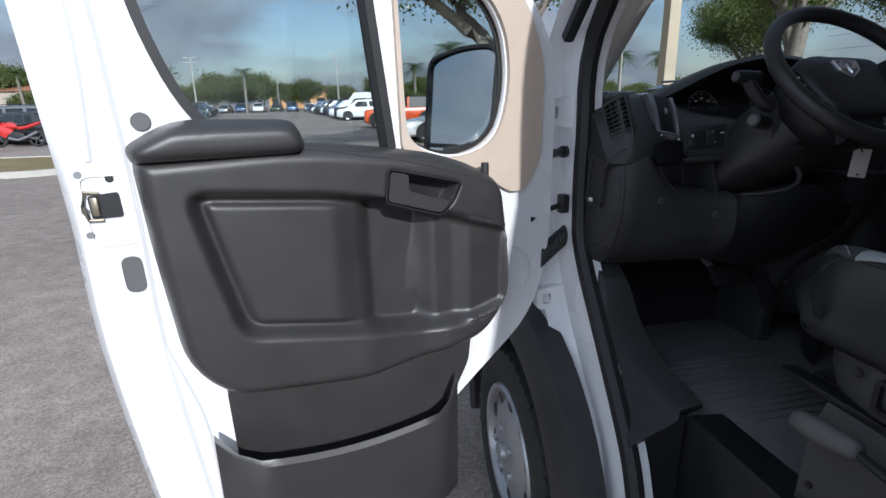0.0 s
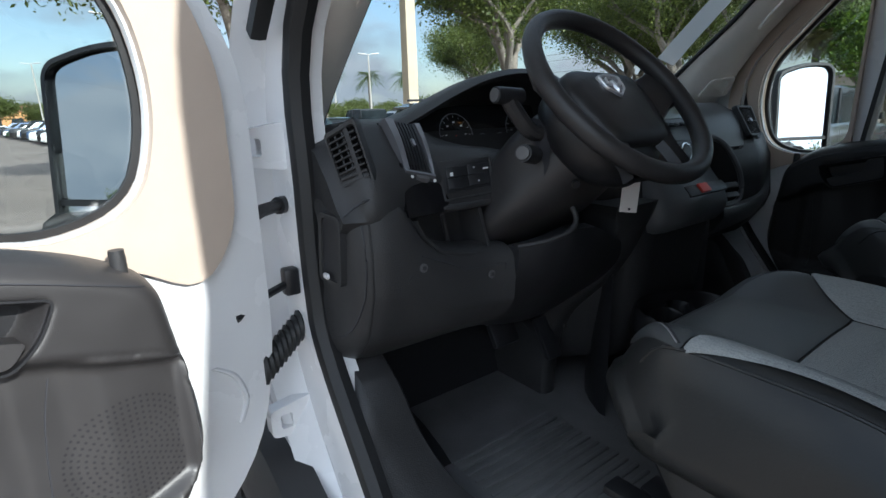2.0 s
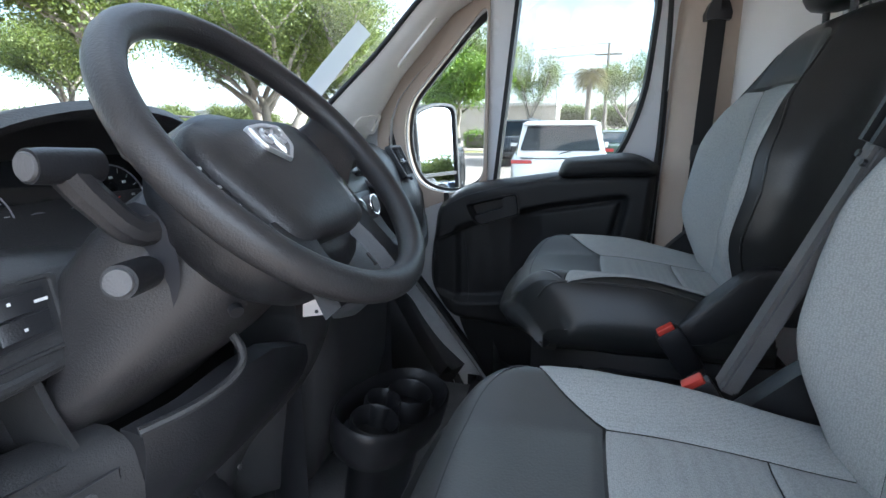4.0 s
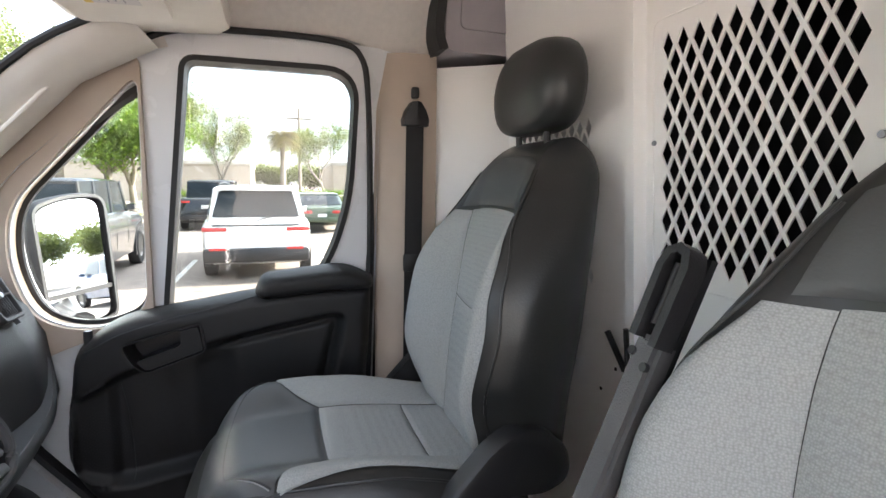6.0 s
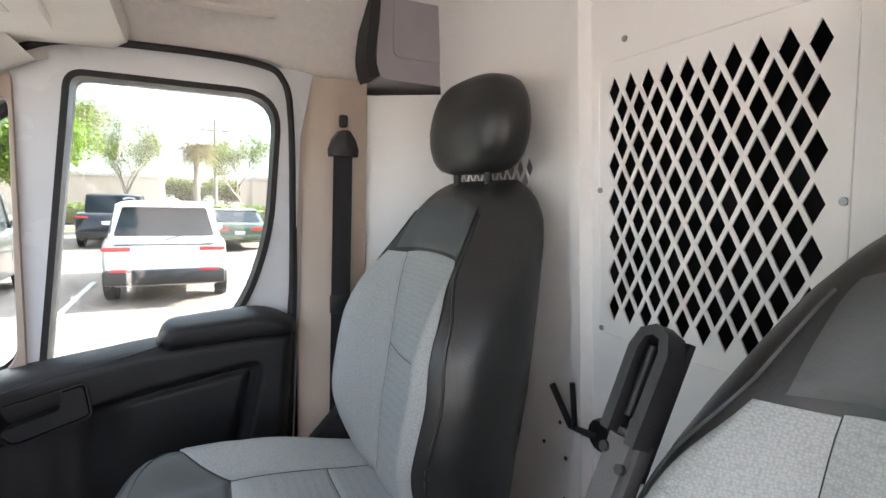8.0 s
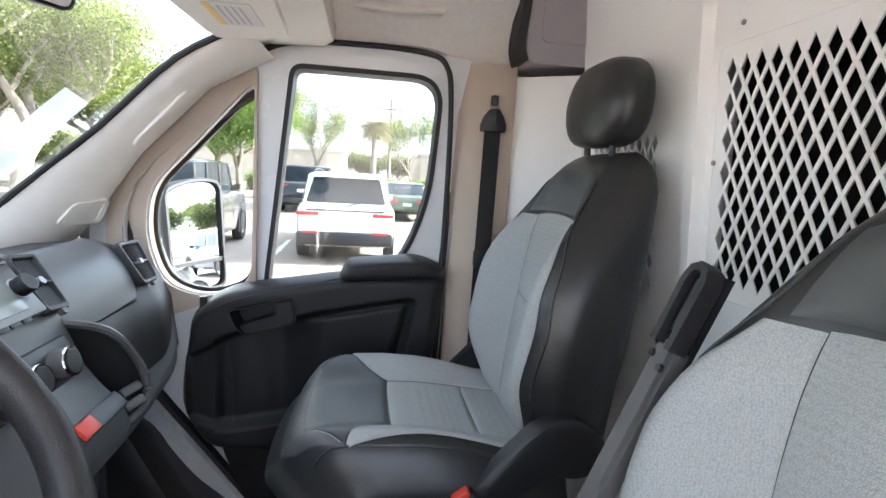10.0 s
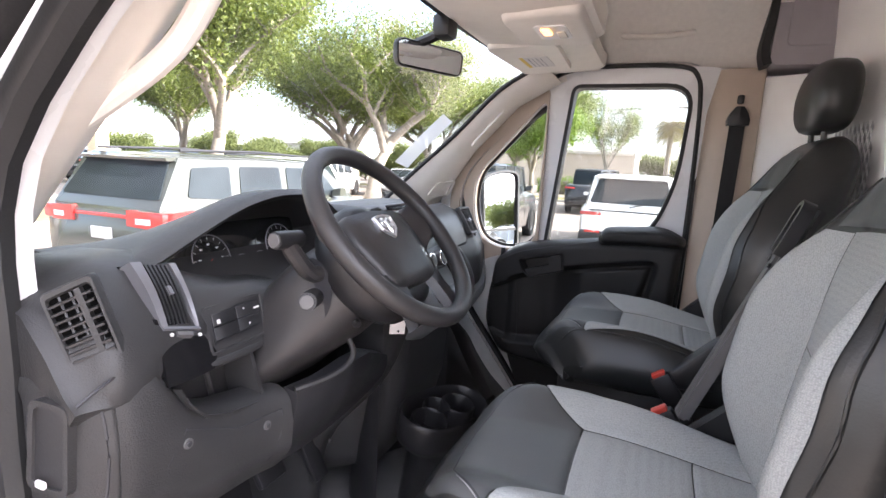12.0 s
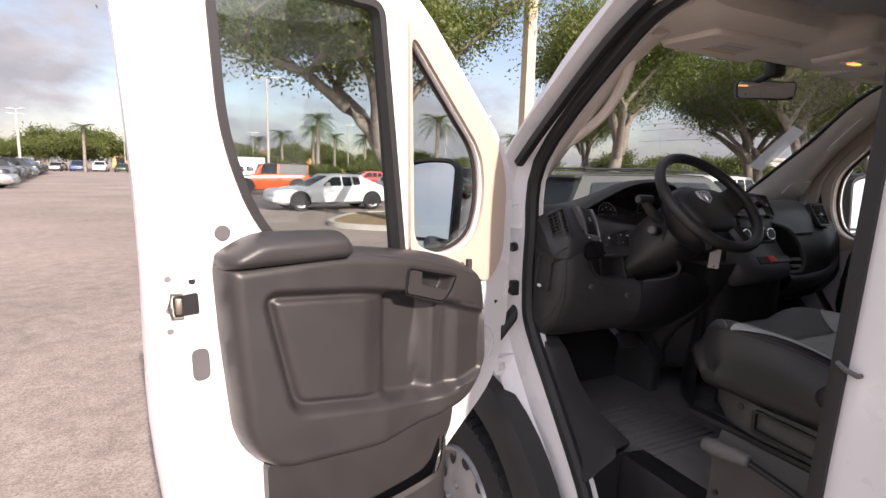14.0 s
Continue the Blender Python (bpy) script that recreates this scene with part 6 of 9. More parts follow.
    for j in range(49):
        t = 1 - (1 - j / 48) ** 1.25
        fr = [back(-1 + 2 * i / n, t) for i in range(n + 1)]
        c = math.sqrt(max(0.0, 1 - max(0.0, (t - 0.86) / 0.14) ** 2.2))
        yb = lerp(lerp(-1.17, -1.265, t), lerp(-1.245, -1.325, t), max(0.12, c))
        hw, ye, z = halfwide(t), fr[-1].y, fr[0].z
        rear = []
        for i in range(1, 18):
            a = math.pi * i / 18
            rear.append(Vector((cx + hw * math.copysign(abs(math.cos(a)) ** 0.62, math.cos(a)), lerp(ye, yb, math.sin(a) ** 0.75), z)))
        rings.append(fr + rear)
    loft(bm, rings)
    part("backrest", bm, VINYL, seat, "black vinyl backrest", smooth=75)
    patch("backrest_insert", table((0, -0.40), (0.465, -0.40)), table((0, 0.40), (0.465, 0.40)), const(0.02), lambda a: 0.46 - 0.02 * (1 - (2 * a - 1) ** 2), back, CLOTH, "light grey cloth insert")
    patch("backrest_insert", table((0.45, -0.40), (0.78, -0.50)), table((0.45, 0.40), (0.78, 0.50)), lambda a: 0.463 - 0.02 * (1 - (2 * a - 1) ** 2), lambda a: 0.765 + 0.012 * (1 - (2 * a - 1) ** 2), back, CLOTH, "light grey cloth insert")
    patch("upper_panel", table((0.77, -0.64), (0.95, -0.72)), table((0.77, 0.64), (0.95, 0.72)), lambda a: 0.774 + 0.012 * (1 - (2 * a - 1) ** 2), lambda a: 0.945 - 0.03 * (2 * a - 1) ** 4, back, VINYL_S, "dark grey vinyl shoulder panel", 24, 14, puff=0.004)
    for sg in (-1, 1):
        inner = table((0.0, 0.405), (0.46, 0.405), (0.78, 0.505))
        outer = table((0.03, 0.74), (0.14, 0.83), (0.45, 0.86), (0.66, 0.82), (0.765, 0.70))
        patch("backrest_wing", lambda t: sg * inner(t), lambda t: sg * outer(t), const(0.03), const(0.762), back, CLOTH, "light grey cloth wing", 14, 30, puff=0.005)
        pip = bmesh.new()
        tube(pip, [back(sg * min(0.93, outer(t) + 0.055), t) for t in [0.04 + 0.86 * i / 30 for i in range(31)]], 0.0026, 6)
        part("piping", pip, VINYL, seat)
    # headrest
    bm = bmesh.new()
    hz = z0 + 0.69
    hx = cx - 0.045 if near_head else cx
    hy = -1.205 if near_head else -1.248
    rings = []
    for j in range(15):
        a = -math.pi / 2 + math.pi * j / 14
        k = max(0.03, math.cos(a)) ** 0.45
        z = hz + 0.090 * math.copysign(abs(math.sin(a)) ** 0.9, math.sin(a))
        wide = 0.146 * (1.0 - 0.10 * (math.sin(a) > 0) * math.sin(a))
        rings.append([Vector((hx + wide * k * math.copysign(abs(math.cos(b)) ** 0.62, math.cos(b)), hy + 0.055 * k * math.copysign(abs(math.sin(b)) ** 0.75, math.sin(b)) - 0.16 * (z - hz) * (0.5 if z > hz else 0.1), z)) for b in [i * math.pi / 14 for i in range(28)]])
    loft(bm, rings)
    hr = part("headrest", bm, VINYL, seat, "black vinyl headrest", smooth=80)
    for sx in (-0.06, 0.06):
        bm = bmesh.new()
        tube(bm, [(cx + sx, -1.245, z0 + 0.54), (hx + sx, hy + 0.008, z0 + 0.64)], 0.007, 10)
        part("headrest_post", bm, PLASTIC_D, hr, "black headrest post")
    # recliner covers, pedestal, runners
    for sg in (-1, 1):
        bm = bmesh.new()
        outl = rounded([(-1.20, z0 + 0.01), (-1.19, z0 + 0.065), (-1.145, z0 + 0.100), (-1.09, z0 + 0.104), (-1.05, z0 + 0.08), (-0.945, z0 - 0.030), (-0.950, z0 - 0.064), (-1.0, z0 - 0.066), (-1.09, z0 - 0.005), (-1.15, z0 - 0.012)], 0.024)
        loft(bm, [[Vector((cx + sg * (HW - 0.02 + x), lerp(-1.08, y, k), lerp(z0 + 0.03, z, k))) for y, z in outl] for x, k in ((0.0, 1.0), (0.032, 1.0), (0.040, 0.94), (0.043, 0.75))])
        part("recliner_cover", bm, PLASTIC_D, seat, "black recliner cover", smooth=50)
    bm = bmesh.new()
    loft(bm, [[Vector((cx + sx * k, y, z)) for sx, y in ((-0.12, front - 0.06), (0.12, front - 0.06), (0.205, front - 0.15), (0.232, front - 0.24), (0.235, -1.17), (-0.235, -1.17), (-0.232, front - 0.24), (-0.205, front - 0.15))] for z, k in ((z0 - thick, 0.99), (z0 - thick - 0.015, 1.02), (z0 - 0.225, 0.99), (z0 - 0.232, 0.95))])
    bmesh.ops.bevel(bm, geom=bm.edges[:], offset=0.008, segments=2, affect="EDGES")
    base = part("seat_skirt", bm, skirt_m, seat, "dark grey plastic seat skirt")
    bm = bmesh.new()
    plate(bm, rounded([(-0.80, z0 - 0.142), (-0.80, z0 - 0.205), (-1.0, z0 - 0.215), (-1.0, z0 - 0.15)], 0.012), [rounded([(-0.81, z0 - 0.149), (-0.81, z0 - 0.197), (-0.99, z0 - 0.206), (-0.99, z0 - 0.157)], 0.008)], lambda u, v, w: Vector((cx + near * w, u, v)), 0.236, 0.246)
    part("skirt_opening_rim", bm, PLASTIC_D, base)
    bm = bmesh.new()
    disc(bm, (cx + near * 0.240, -0.765, z0 - 0.152), (near, 0, 0), 0.010, 0.004, 12)
    part("skirt_plug", bm, PLASTIC_D, base)
    bm = bmesh.new()
    loft(bm, [[Vector((cx + sx * k, y, z)) for sx, y in ((-0.225, -0.71), (0.225, -0.71), (0.225, -1.15), (-0.225, -1.15))] for z, k in ((z0 - 0.25, 1.0), (z0 - 0.30, 1.12), (FLOOR_Z - 0.005, 1.16))])
    ped = part("seat_pedestal", bm, skirt_m, seat, "dark painted steel pedestal", smooth=20)
    for py, pz in ((-0.735, z0 - 0.285), (-0.735, z0 - 0.42), (-0.98, z0 - 0.30)):
        bm = bmesh.new()
        disc(bm, (cx + near * 0.252, py, pz), (near, 0, 0), 0.008, 0.012, 10)
        part("pedestal_bolt", bm, PLASTIC_D, ped)
    for sg in (-1, 1):
        bm = bmesh.new()
        box(bm, (cx + sg * 0.16, -0.80, z0 - 0.243), (0.05, 0.34, 0.022), 0.004)
        box(bm, (cx + sg * 0.10, -0.66, z0 - 0.262), (0.14, 0.03, 0.016), 0.004)
        part("slide_rail", bm, PLASTIC_D, seat)
    for sg in (-1, 1):
        bm = bmesh.new()
        box(bm, (cx + sg * 0.205, -0.86, z0 - 0.241), (0.04, 0.54, 0.016), 0.004)
        part("seat_runner", bm, PLASTIC_D, seat)
    return seat


driver_seat = build_seat("driver_seat", -0.405, 1.275, "driver seat in black vinyl and grey cloth", -1, SKIRT_M, 0.128, -0.553, True)
passenger_seat = build_seat("passenger_seat", 0.385, 1.315, "passenger seat in black vinyl and grey cloth", -1, PLASTIC, 0.104, -0.590)
# hand brake beside the driver seat
hb = thing("parking_brake", "grey handled parking brake beside the driver seat", "hand brake")
bm = bmesh.new()
loft(bm, [[Vector((-0.700 + r_ * math.cos(a), y, z + r_ * 1.1 * math.sin(a))) for a in [i * math.pi / 7 for i in range(14)]] for y, z, r_ in ((-0.705, 1.000, 0.008), (-0.712, 1.000, 0.018), (-0.745, 1.004, 0.022), (-0.80, 1.010, 0.020), (-0.835, 1.014, 0.017), (-0.84, 1.014, 0.010))])
part("brake_grip", bm, mat("pale_grey_grip", (0.13, 0.127, 0.124), 0.5, vary=0.1, bump=0.15, bscale=300), hb, "mid grey grip", smooth=60)
bm = bmesh.new()
tube(bm, [(-0.700, -0.83, 1.013), (-0.700, -0.95, 0.995), (-0.69, -1.02, 0.95)], 0.009, 8)
part("brake_lever", bm, PLASTIC_D, hb)
bm = bmesh.new()
box(bm, (-0.682, -1.0, 0.90), (0.03, 0.12, 0.16), 0.006)
part("brake_bracket", bm, PLASTIC_D, hb)

# ---- partition with diamond mesh ----
wall = thing("cab_partition", "white painted steel partition with diamond mesh windows", "partition", kind="structure")


def on_wall(x, z, d=0.0):
    return Vector((x, -1.335 + (z - 2.0) * 0.07 + d, z))


def mesh_window(bm, x0, x1, z0, z1, cols, rows):
    """Diamond openings in staggered rows; returns their outlines."""
    out = []
    dx, dz = (x1 - x0) / cols, (z1 - z0) / rows
    for j in range(rows * 2 - 1):
        for i in range(cols if j % 2 == 0 else cols - 1):
            c = (x0 + (i + (0.5 if j % 2 == 0 else 1.0)) * dx, z0 + (j * 0.5 + 0.5) * dz)
            out.append([(c[0] - dx * 0.375, c[1]), (c[0], c[1] - dz * 0.415), (c[0] + dx * 0.375, c[1]), (c[0], c[1] + dz * 0.415)])
    return out


holes = mesh_window(None, -0.187, 0.130, 1.672, 2.062, 10, 7)
bm = bmesh.new()
plate(bm, [(-0.55, 0.80), (0.165, 0.80), (0.165, 2.60), (-0.55, 2.60)], holes, lambda u, v, w: on_wall(u, v, w), -0.003, 0.0)
part("mesh_panel", bm, WHITE_IN, wall, "white sheet with a diamond mesh window", smooth=20)
holes2 = mesh_window(None, 0.318, 0.627, 1.60, 1.955, 10, 7)
bm = bmesh.new()
plate(bm, [(0.195, 0.80), (0.70, 0.80), (0.70, 2.60), (0.195, 2.60)], holes2, lambda u, v, w: on_wall(u, v, w), -0.003, 0.0)
part("mesh_panel", bm, WHITE_IN, wall, "white sheet with a small diamond mesh window", smooth=20)
bm = bmesh.new()
fr_ = rounded([(-0.205, 1.652), (0.145, 1.652), (0.145, 2.078), (-0.205, 2.078)], 0.02, 4)
tube(bm, [on_wall(x, z, 0.0005) for x, z in fr_], 0.0014, 6, True, up=(0, 1, 0))
part("window_crease", bm, WHITE_IN, wall, "pressed crease round the mesh")
bm = bmesh.new()
loft(bm, [[on_wall(x, z, d) for x, d in ((0.163, 0.0), (0.168, 0.022), (0.192, 0.022), (0.197, 0.0))] for z in (0.80, 2.60)])
part("fold_seam", bm, WHITE_IN, wall, "raised fold between the sheets")
bm = bmesh.new()
plate(bm, [(-0.86, 0.80), (-0.55, 0.80), (-0.55, 2.60), (-0.86, 2.60)], [], lambda u, v, w: on_wall(u, v, w), -0.003, 0.0)
part("side_sheet", bm, WHITE_IN, wall)
bm = bmesh.new()
sheet(bm, lambda s, t: Vector((lerp(0.70, 0.825, s), lerp(-1.335, -1.155, s) + (lerp(0.8, 2.13, t) - 2) * 0.07 * (1 - s), lerp(0.80, 2.13, t))), 2, 4, (0.003, -0.003, 0))
part("angled_sheet", bm, WHITE_IN, wall, "white angled sheet beside the door post")
for x, z in ((0.092, 2.105), (0.142, 1.885), (-0.20, 2.105), (-0.20, 1.87), (0.14, 1.66)):
    bm = bmesh.new()
    disc(bm, on_wall(x, z), (0, 1, 0), 0.0045, 0.003, 12)
    part("bolt", bm, SILVER_P, wall)
for x, z in ((0.25, 1.45), (0.30, 1.39), (0.235, 1.385), (0.24, 1.30)):
    bm = bmesh.new()
    disc(bm, on_wall(x, z), (0, 1, 0), 0.004, 0.0015, 8)
    part("rivet_hole", bm, INK, wall)
bm = bmesh.new()
disc(bm, on_wall(0.135, 1.475), (0, 1, 0), 0.028, 0.012, 16)
tube(bm, [on_wall(0.135, 1.475, 0.02), on_wall(0.185, 1.475, 0.03), on_wall(0.235, 1.535, 0.03)], 0.006, 8)
tube(bm, [on_wall(0.175, 1.475, 0.03), on_wall(0.18, 1.555, 0.03)], 0.005, 8)
part("coat_hook", bm, PLASTIC_D, wall, "black double coat hook")
# overhead shelf behind, its dark end, and an added black sheet for the cargo bay darkness
bm = bmesh.new()
loft(bm, [[Vector((x, y, z)) for y, z in rounded([(-1.155, 2.150), (-1.165, 2.44), (-1.47, 2.44), (-1.40, 2.150)], [0.03, 0.01, 0.01, 0.03])] for x in (0.70, 0.706, 0.90)])
shelf = part("shelf_end", bm, SHELF, wall, "grey plastic shelf end above the sheet", smooth=30)
bm = bmesh.new()
plate(bm, rounded([(-1.195, 2.205), (-1.20, 2.40), (-1.40, 2.40), (-1.365, 2.205)], 0.02), [], lambda u, v, w: Vector((0.70 - w, u, v)), 0.0, 0.005)
part("shelf_panel", bm, SHELF, shelf)
bm = bmesh.new()
plate(bm, rounded([(-1.21, 2.345), (-1.21, 2.362), (-1.39, 2.368), (-1.385, 2.352)], 0.006), [], lambda u, v, w: Vector((0.69 - w, u, v)), 0.0, 0.006)
part("shelf_slot", bm, PLASTIC_D, shelf)
bm = bmesh.new()
sweep(bm, smooth_path([(0.735, -1.150, 2.150), (0.735, -1.138, 2.20), (0.735, -1.148, 2.30), (0.735, -1.150, 2.44)], 5), [(-0.012, -0.045), (0.012, -0.045), (0.012, 0.04), (-0.012, 0.04)], up=(1, 0, 0))
part("shelf_strap", bm, RUBBER, wall, "black rubber strip")
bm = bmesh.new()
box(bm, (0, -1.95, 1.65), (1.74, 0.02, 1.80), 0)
part("cargo_shade_sheet", bm, CARGO_SHADE, wall, "near-black sheet standing in for the dark of the cargo bay")

# ---- door post trim and seat belts ----
for sgn in (1, -1):
    post = thing("door_post_trim", "beige plastic door post trim", "trim", kind="structure")
    bm = bmesh.new()
    loft(bm, [[Vector((sgn * x, y, z)) for x, y in ((0.855, -1.00 if sgn > 0 else -1.08), (0.835, -1.005 if sgn > 0 else -1.085), (0.80, -1.07), (0.795, -1.13), (0.80, -1.165), (0.84, -1.175), (0.88, -1.09))] for z in (0.62, 1.2, 1.8, 2.16)])
    part("post_cover", bm, TAN, post, "beige post cover", smooth=50)
    belt = thing("seat_belt", "black seat belt hanging from the door post", "seat belt", group="seat belts")
    bm = bmesh.new()
    sweep(bm, smooth_path([(sgn * 0.785, -1.10, 2.0), (sgn * 0.775, -1.095, 1.80), (sgn * 0.765, -1.09, 1.62), (sgn * 0.775, -1.09, 1.40), (sgn * 0.79, -1.09, 1.0), (sgn * 0.79, -1.09, 0.85)], 4), [(-0.024, -0.001), (0.024, -0.001), (0.024, 0.001), (-0.024, 0.001)], up=(1, 0, 0))
    part("webbing", bm, BELT, belt, "black webbing")
    bm = bmesh.new()
    loft(bm, [[Vector((sgn * x, -1.10 + y * k, z)) for x, y in ((0.80, -0.036), (0.765, -0.034), (0.755, 0.0), (0.765, 0.034), (0.80, 0.036))] for z, k in ((1.968, 0.95), (1.985, 1.0), (2.01, 0.75), (2.03, 0.35))])
    part("belt_guide", bm, PLASTIC_D, belt, "black belt guide")
    bm = bmesh.new()
    box(bm, (sgn * 0.785, -1.10, 2.055), (0.02, 0.02, 0.03), 0.005)
    part("guide_knob", bm, PLASTIC_D, belt)
    bm = bmesh.new()
    box(bm, (sgn * 0.768, -1.088, 1.60), (0.012, 0.05, 0.05), 0.006)
    part("belt_tongue", bm, PLASTIC_D, belt)
for cx, z0 in ((-0.405, 1.300), (0.392, 1.285)):
    bk = thing("belt_buckle", "belt buckle with a red button", "buckle", group="belt buckles")
    sgn = 1 if cx < 0 else -1
    bm = bmesh.new()
    box(bm, (cx + sgn * 0.272, -0.955, z0 - 0.045), (0.028, 0.05, 0.10), 0.006, pose(0, 0, 0, -35))
    part("buckle_body", bm, PLASTIC_D, bk)
    bm = bmesh.new()
    box(bm, (cx + sgn * 0.272, -0.926, z0 - 0.003), (0.022, 0.034, 0.016), 0.003, pose(0, 0, 0, -35))
    part("red_button", bm, RED_P, bk, "red release button")
    bm = bmesh.new()
    top_, low_ = Vector((cx + sgn * 0.272, -0.985, z0 - 0.08)), Vector((cx + sgn * 0.272, -1.08, z0 - 0.26))
    loft(bm, [[top_.lerp(low_, i / 18) + Vector((math.cos(a), 0.88 * math.sin(a), -0.46 * math.sin(a))) * (0.019 if i % 2 else 0.0145) for a in [k * math.pi / 6 for k in range(12)]] for i in range(19)])
    part("buckle_stalk", bm, PLASTIC_D, bk)

# ---- inner armrest folded up beside the driver backrest ----
arm_d = thing("folded_armrest", "black folded seat frame arm beside the driver backrest", "armrest")
bm = bmesh.new()
d0, d1 = Vector((-0.148, -0.965, 1.30)), Vector((-0.178, -1.130, 1.752))


def on_arm(a, b, k):
    """a across, b outwards from the cushion side, k from the foot to the head."""
    q = d0.lerp(d1, k)
    return q + Vector((a, b * 0.93, b * 0.35))


loft(bm, [[on_arm(sx * w, sy, k) for sx, sy in ((-1, 0.014), (1, 0.014), (1, -0.014), (-1, -0.014))] for k, w in ((0.0, 0.018), (0.5, 0.018), (0.80, 0.018))])
bmesh.ops.bevel(bm, geom=bm.edges[:], offset=0.006, segments=2, affect="EDGES")
arm_f = part("arm_frame", bm, PLASTIC_L, arm_d, "grey plastic arm")
for sx in (-0.011, 0.012):
    bm = bmesh.new()
    disc(bm, on_arm(sx, 0.012, 0.745 + sx), (0, 0.93, 0.35), 0.005, 0.005, 12)
    part("arm_bolt", bm, PLASTIC_D, arm_f)
bm = bmesh.new()
prof = [(-0.015, 0.78), (-0.016, 0.95), (-0.011, 0.98), (0.0, 0.99), (0.011, 0.98), (0.016, 0.95), (0.015, 0.79)]
sweep(bm, [on_arm(a, 0.012, k) for a, k in prof], [(-0.005, -0.014), (0.005, -0.014), (0.005, 0.009), (-0.005, 0.009)], False, up=(0, 0.93, 0.35))
head_ = part("arm_head", bm, PLASTIC_D, arm_d, "black looped arm head", smooth=60)
bm = bmesh.new()
loft(bm, [[on_arm(sx, b, k) for sx, b in ((-0.016, -0.016), (0.016, -0.016), (0.016, -0.008), (-0.016, -0.008))] for k in (0.72, 0.985)])
part("arm_back", bm, PLASTIC_D, head_)
for a0 in (-0.0065, 0.0065):
    bm = bmesh.new()
    loft(bm, [[on_arm(a0 + 0.0052 * math.cos(a), 0.003 + 0.008 * math.sin(a), k) for a in [i * math.pi / 8 for i in range(16)]] for k in (0.825, 0.83, 0.955, 0.96)])
    part("arm_rib", bm, PLASTIC_D, head_, "black ribbed insert")
bm = bmesh.new()
tube(bm, [on_arm(0.0, 0.003, 0.775), on_arm(0.0, 0.003, 0.825)], 0.005, 10)
part("arm_rod", bm, CHROME, head_, "bright steel rod")

# ---- roof lining, visors, mirror ----
liner = thing("headliner", "beige cloth roof lining", "ceiling", kind="structure")
bm = bmesh.new()
sheet(bm, lambda s, t: Vector((lerp(-0.86, 0.86, s), lerp(-0.355, -1.34, t), 2.165 + 0.29 * (1 - abs(2 * s - 1) ** 4) * smoothstep(-0.08, 0.16, t) + 0.01 * t)), 40, 24, (0, 0, 0.02))
part("roof_lining", bm, LINER, liner, "beige roof lining", smooth=70)
for sgn in (-1, 1):
    bm = bmesh.new()
    sweep(bm, smooth_path([(sgn * 0.895, -1.16, 2.19), (sgn * 0.893, -0.85, 2.188), (sgn * 0.875, -0.60, 2.176), (sgn * 0.83, -0.42, 2.125)], 5), [(-0.03, -0.020), (0.02, -0.018), (0.03, 0.02), (-0.03, 0.02)], up=(0, 0, 1))
    part("roof_rail_trim", bm, BEIGE, liner)
    bm = bmesh.new()
    rings = []
    for (x, y, z, a, b) in ((0.775, -0.46, 2.15, 0.055, 0.045), (0.775, -0.30, 2.06, 0.055, 0.045), (0.79, -0.12, 1.885, 0.056, 0.05), (0.808 if sgn > 0 else 0.815, 0.05, 1.71, 0.072 if sgn > 0 else 0.06, 0.085 if sgn > 0 else 0.055), (0.82 if sgn > 0 else 0.84, 0.16, 1.59, 0.10 if sgn > 0 else 0.07, 0.085 if sgn > 0 else 0.06)):
        t = Vector((0, 0.72, -0.69))
        sd = Vector((1, 0, 0))
        nr = Vector((0, -0.69, -0.72))
        rings.append([Vector((sgn * (x + a * c), 0, 0)) + Vector((0, y, z)) + nr * (b * s_) for c, s_ in ((-1.75, -0.45), (-1.5, 0.15), (-0.6, 0.8), (0.3, 1.0), (1.0, 0.75), (1.15, -0.3))])
    loft(bm, rings)
    edge = bmesh.new()
    tube(edge, smooth_path([r[0] + (r[0] - r[1]).normalized() * 0.004 for r in rings], 4), 0.0085, 8)
    part("glass_edge", edge, RUBBER, liner, "black edge of the windscreen")
    part("pillar_trim", bm, BEIGE, liner, "pale grey windscreen pillar trim", smooth=60)
bm = bmesh.new()
tube(bm, smooth_path([(0.80, -0.40, 2.10), (0.80, -0.52, 2.162), (0.798, -0.72, 2.176), (0.798, -0.90, 2.170), (0.80, -0.958, 2.14), (0.812, -0.978, 2.05), (0.832, -0.985, 1.8), (0.852, -0.985, 1.55), (0.858, -0.982, 1.3), (0.858, -0.970, 0.9)], 6), 0.008, 8)
part("door_opening_seal", bm, RUBBER, liner, "thin black seal round the passenger door")
# oval hollow on the far pillar and grab handle on the near one
bm = bmesh.new()
tube(bm, smooth_path([(-0.765, -0.40, 2.11), (-0.735, -0.34, 2.02), (-0.725, -0.25, 1.93), (-0.74, -0.14, 1.86), (-0.775, -0.05, 1.80)], 6), 0.017, 10)
part("grab_handle", bm, BEIGE, liner, "beige grab handle on the pillar")
bm = bmesh.new()
tube(bm, smooth_path([(0.735, -0.285, 2.005), (0.722, -0.235, 1.945), (0.722, -0.18, 1.885), (0.745, -0.165, 1.872), (0.765, -0.21, 1.93), (0.762, -0.27, 1.995)], 5, True), 0.005, 8, True)
part("handle_hollow", bm, BEIGE, liner, "raised edge of an oval hollow")
TN = Vector((-0.50, -0.68, -0.54)).normalized()
TU = Vector((0.806, -0.592, 0.0))
TU = (TU - TN * TU.dot(TN)).normalized()
TV = TN.cross(TU)
if TV.z < 0:
    TV.negate()
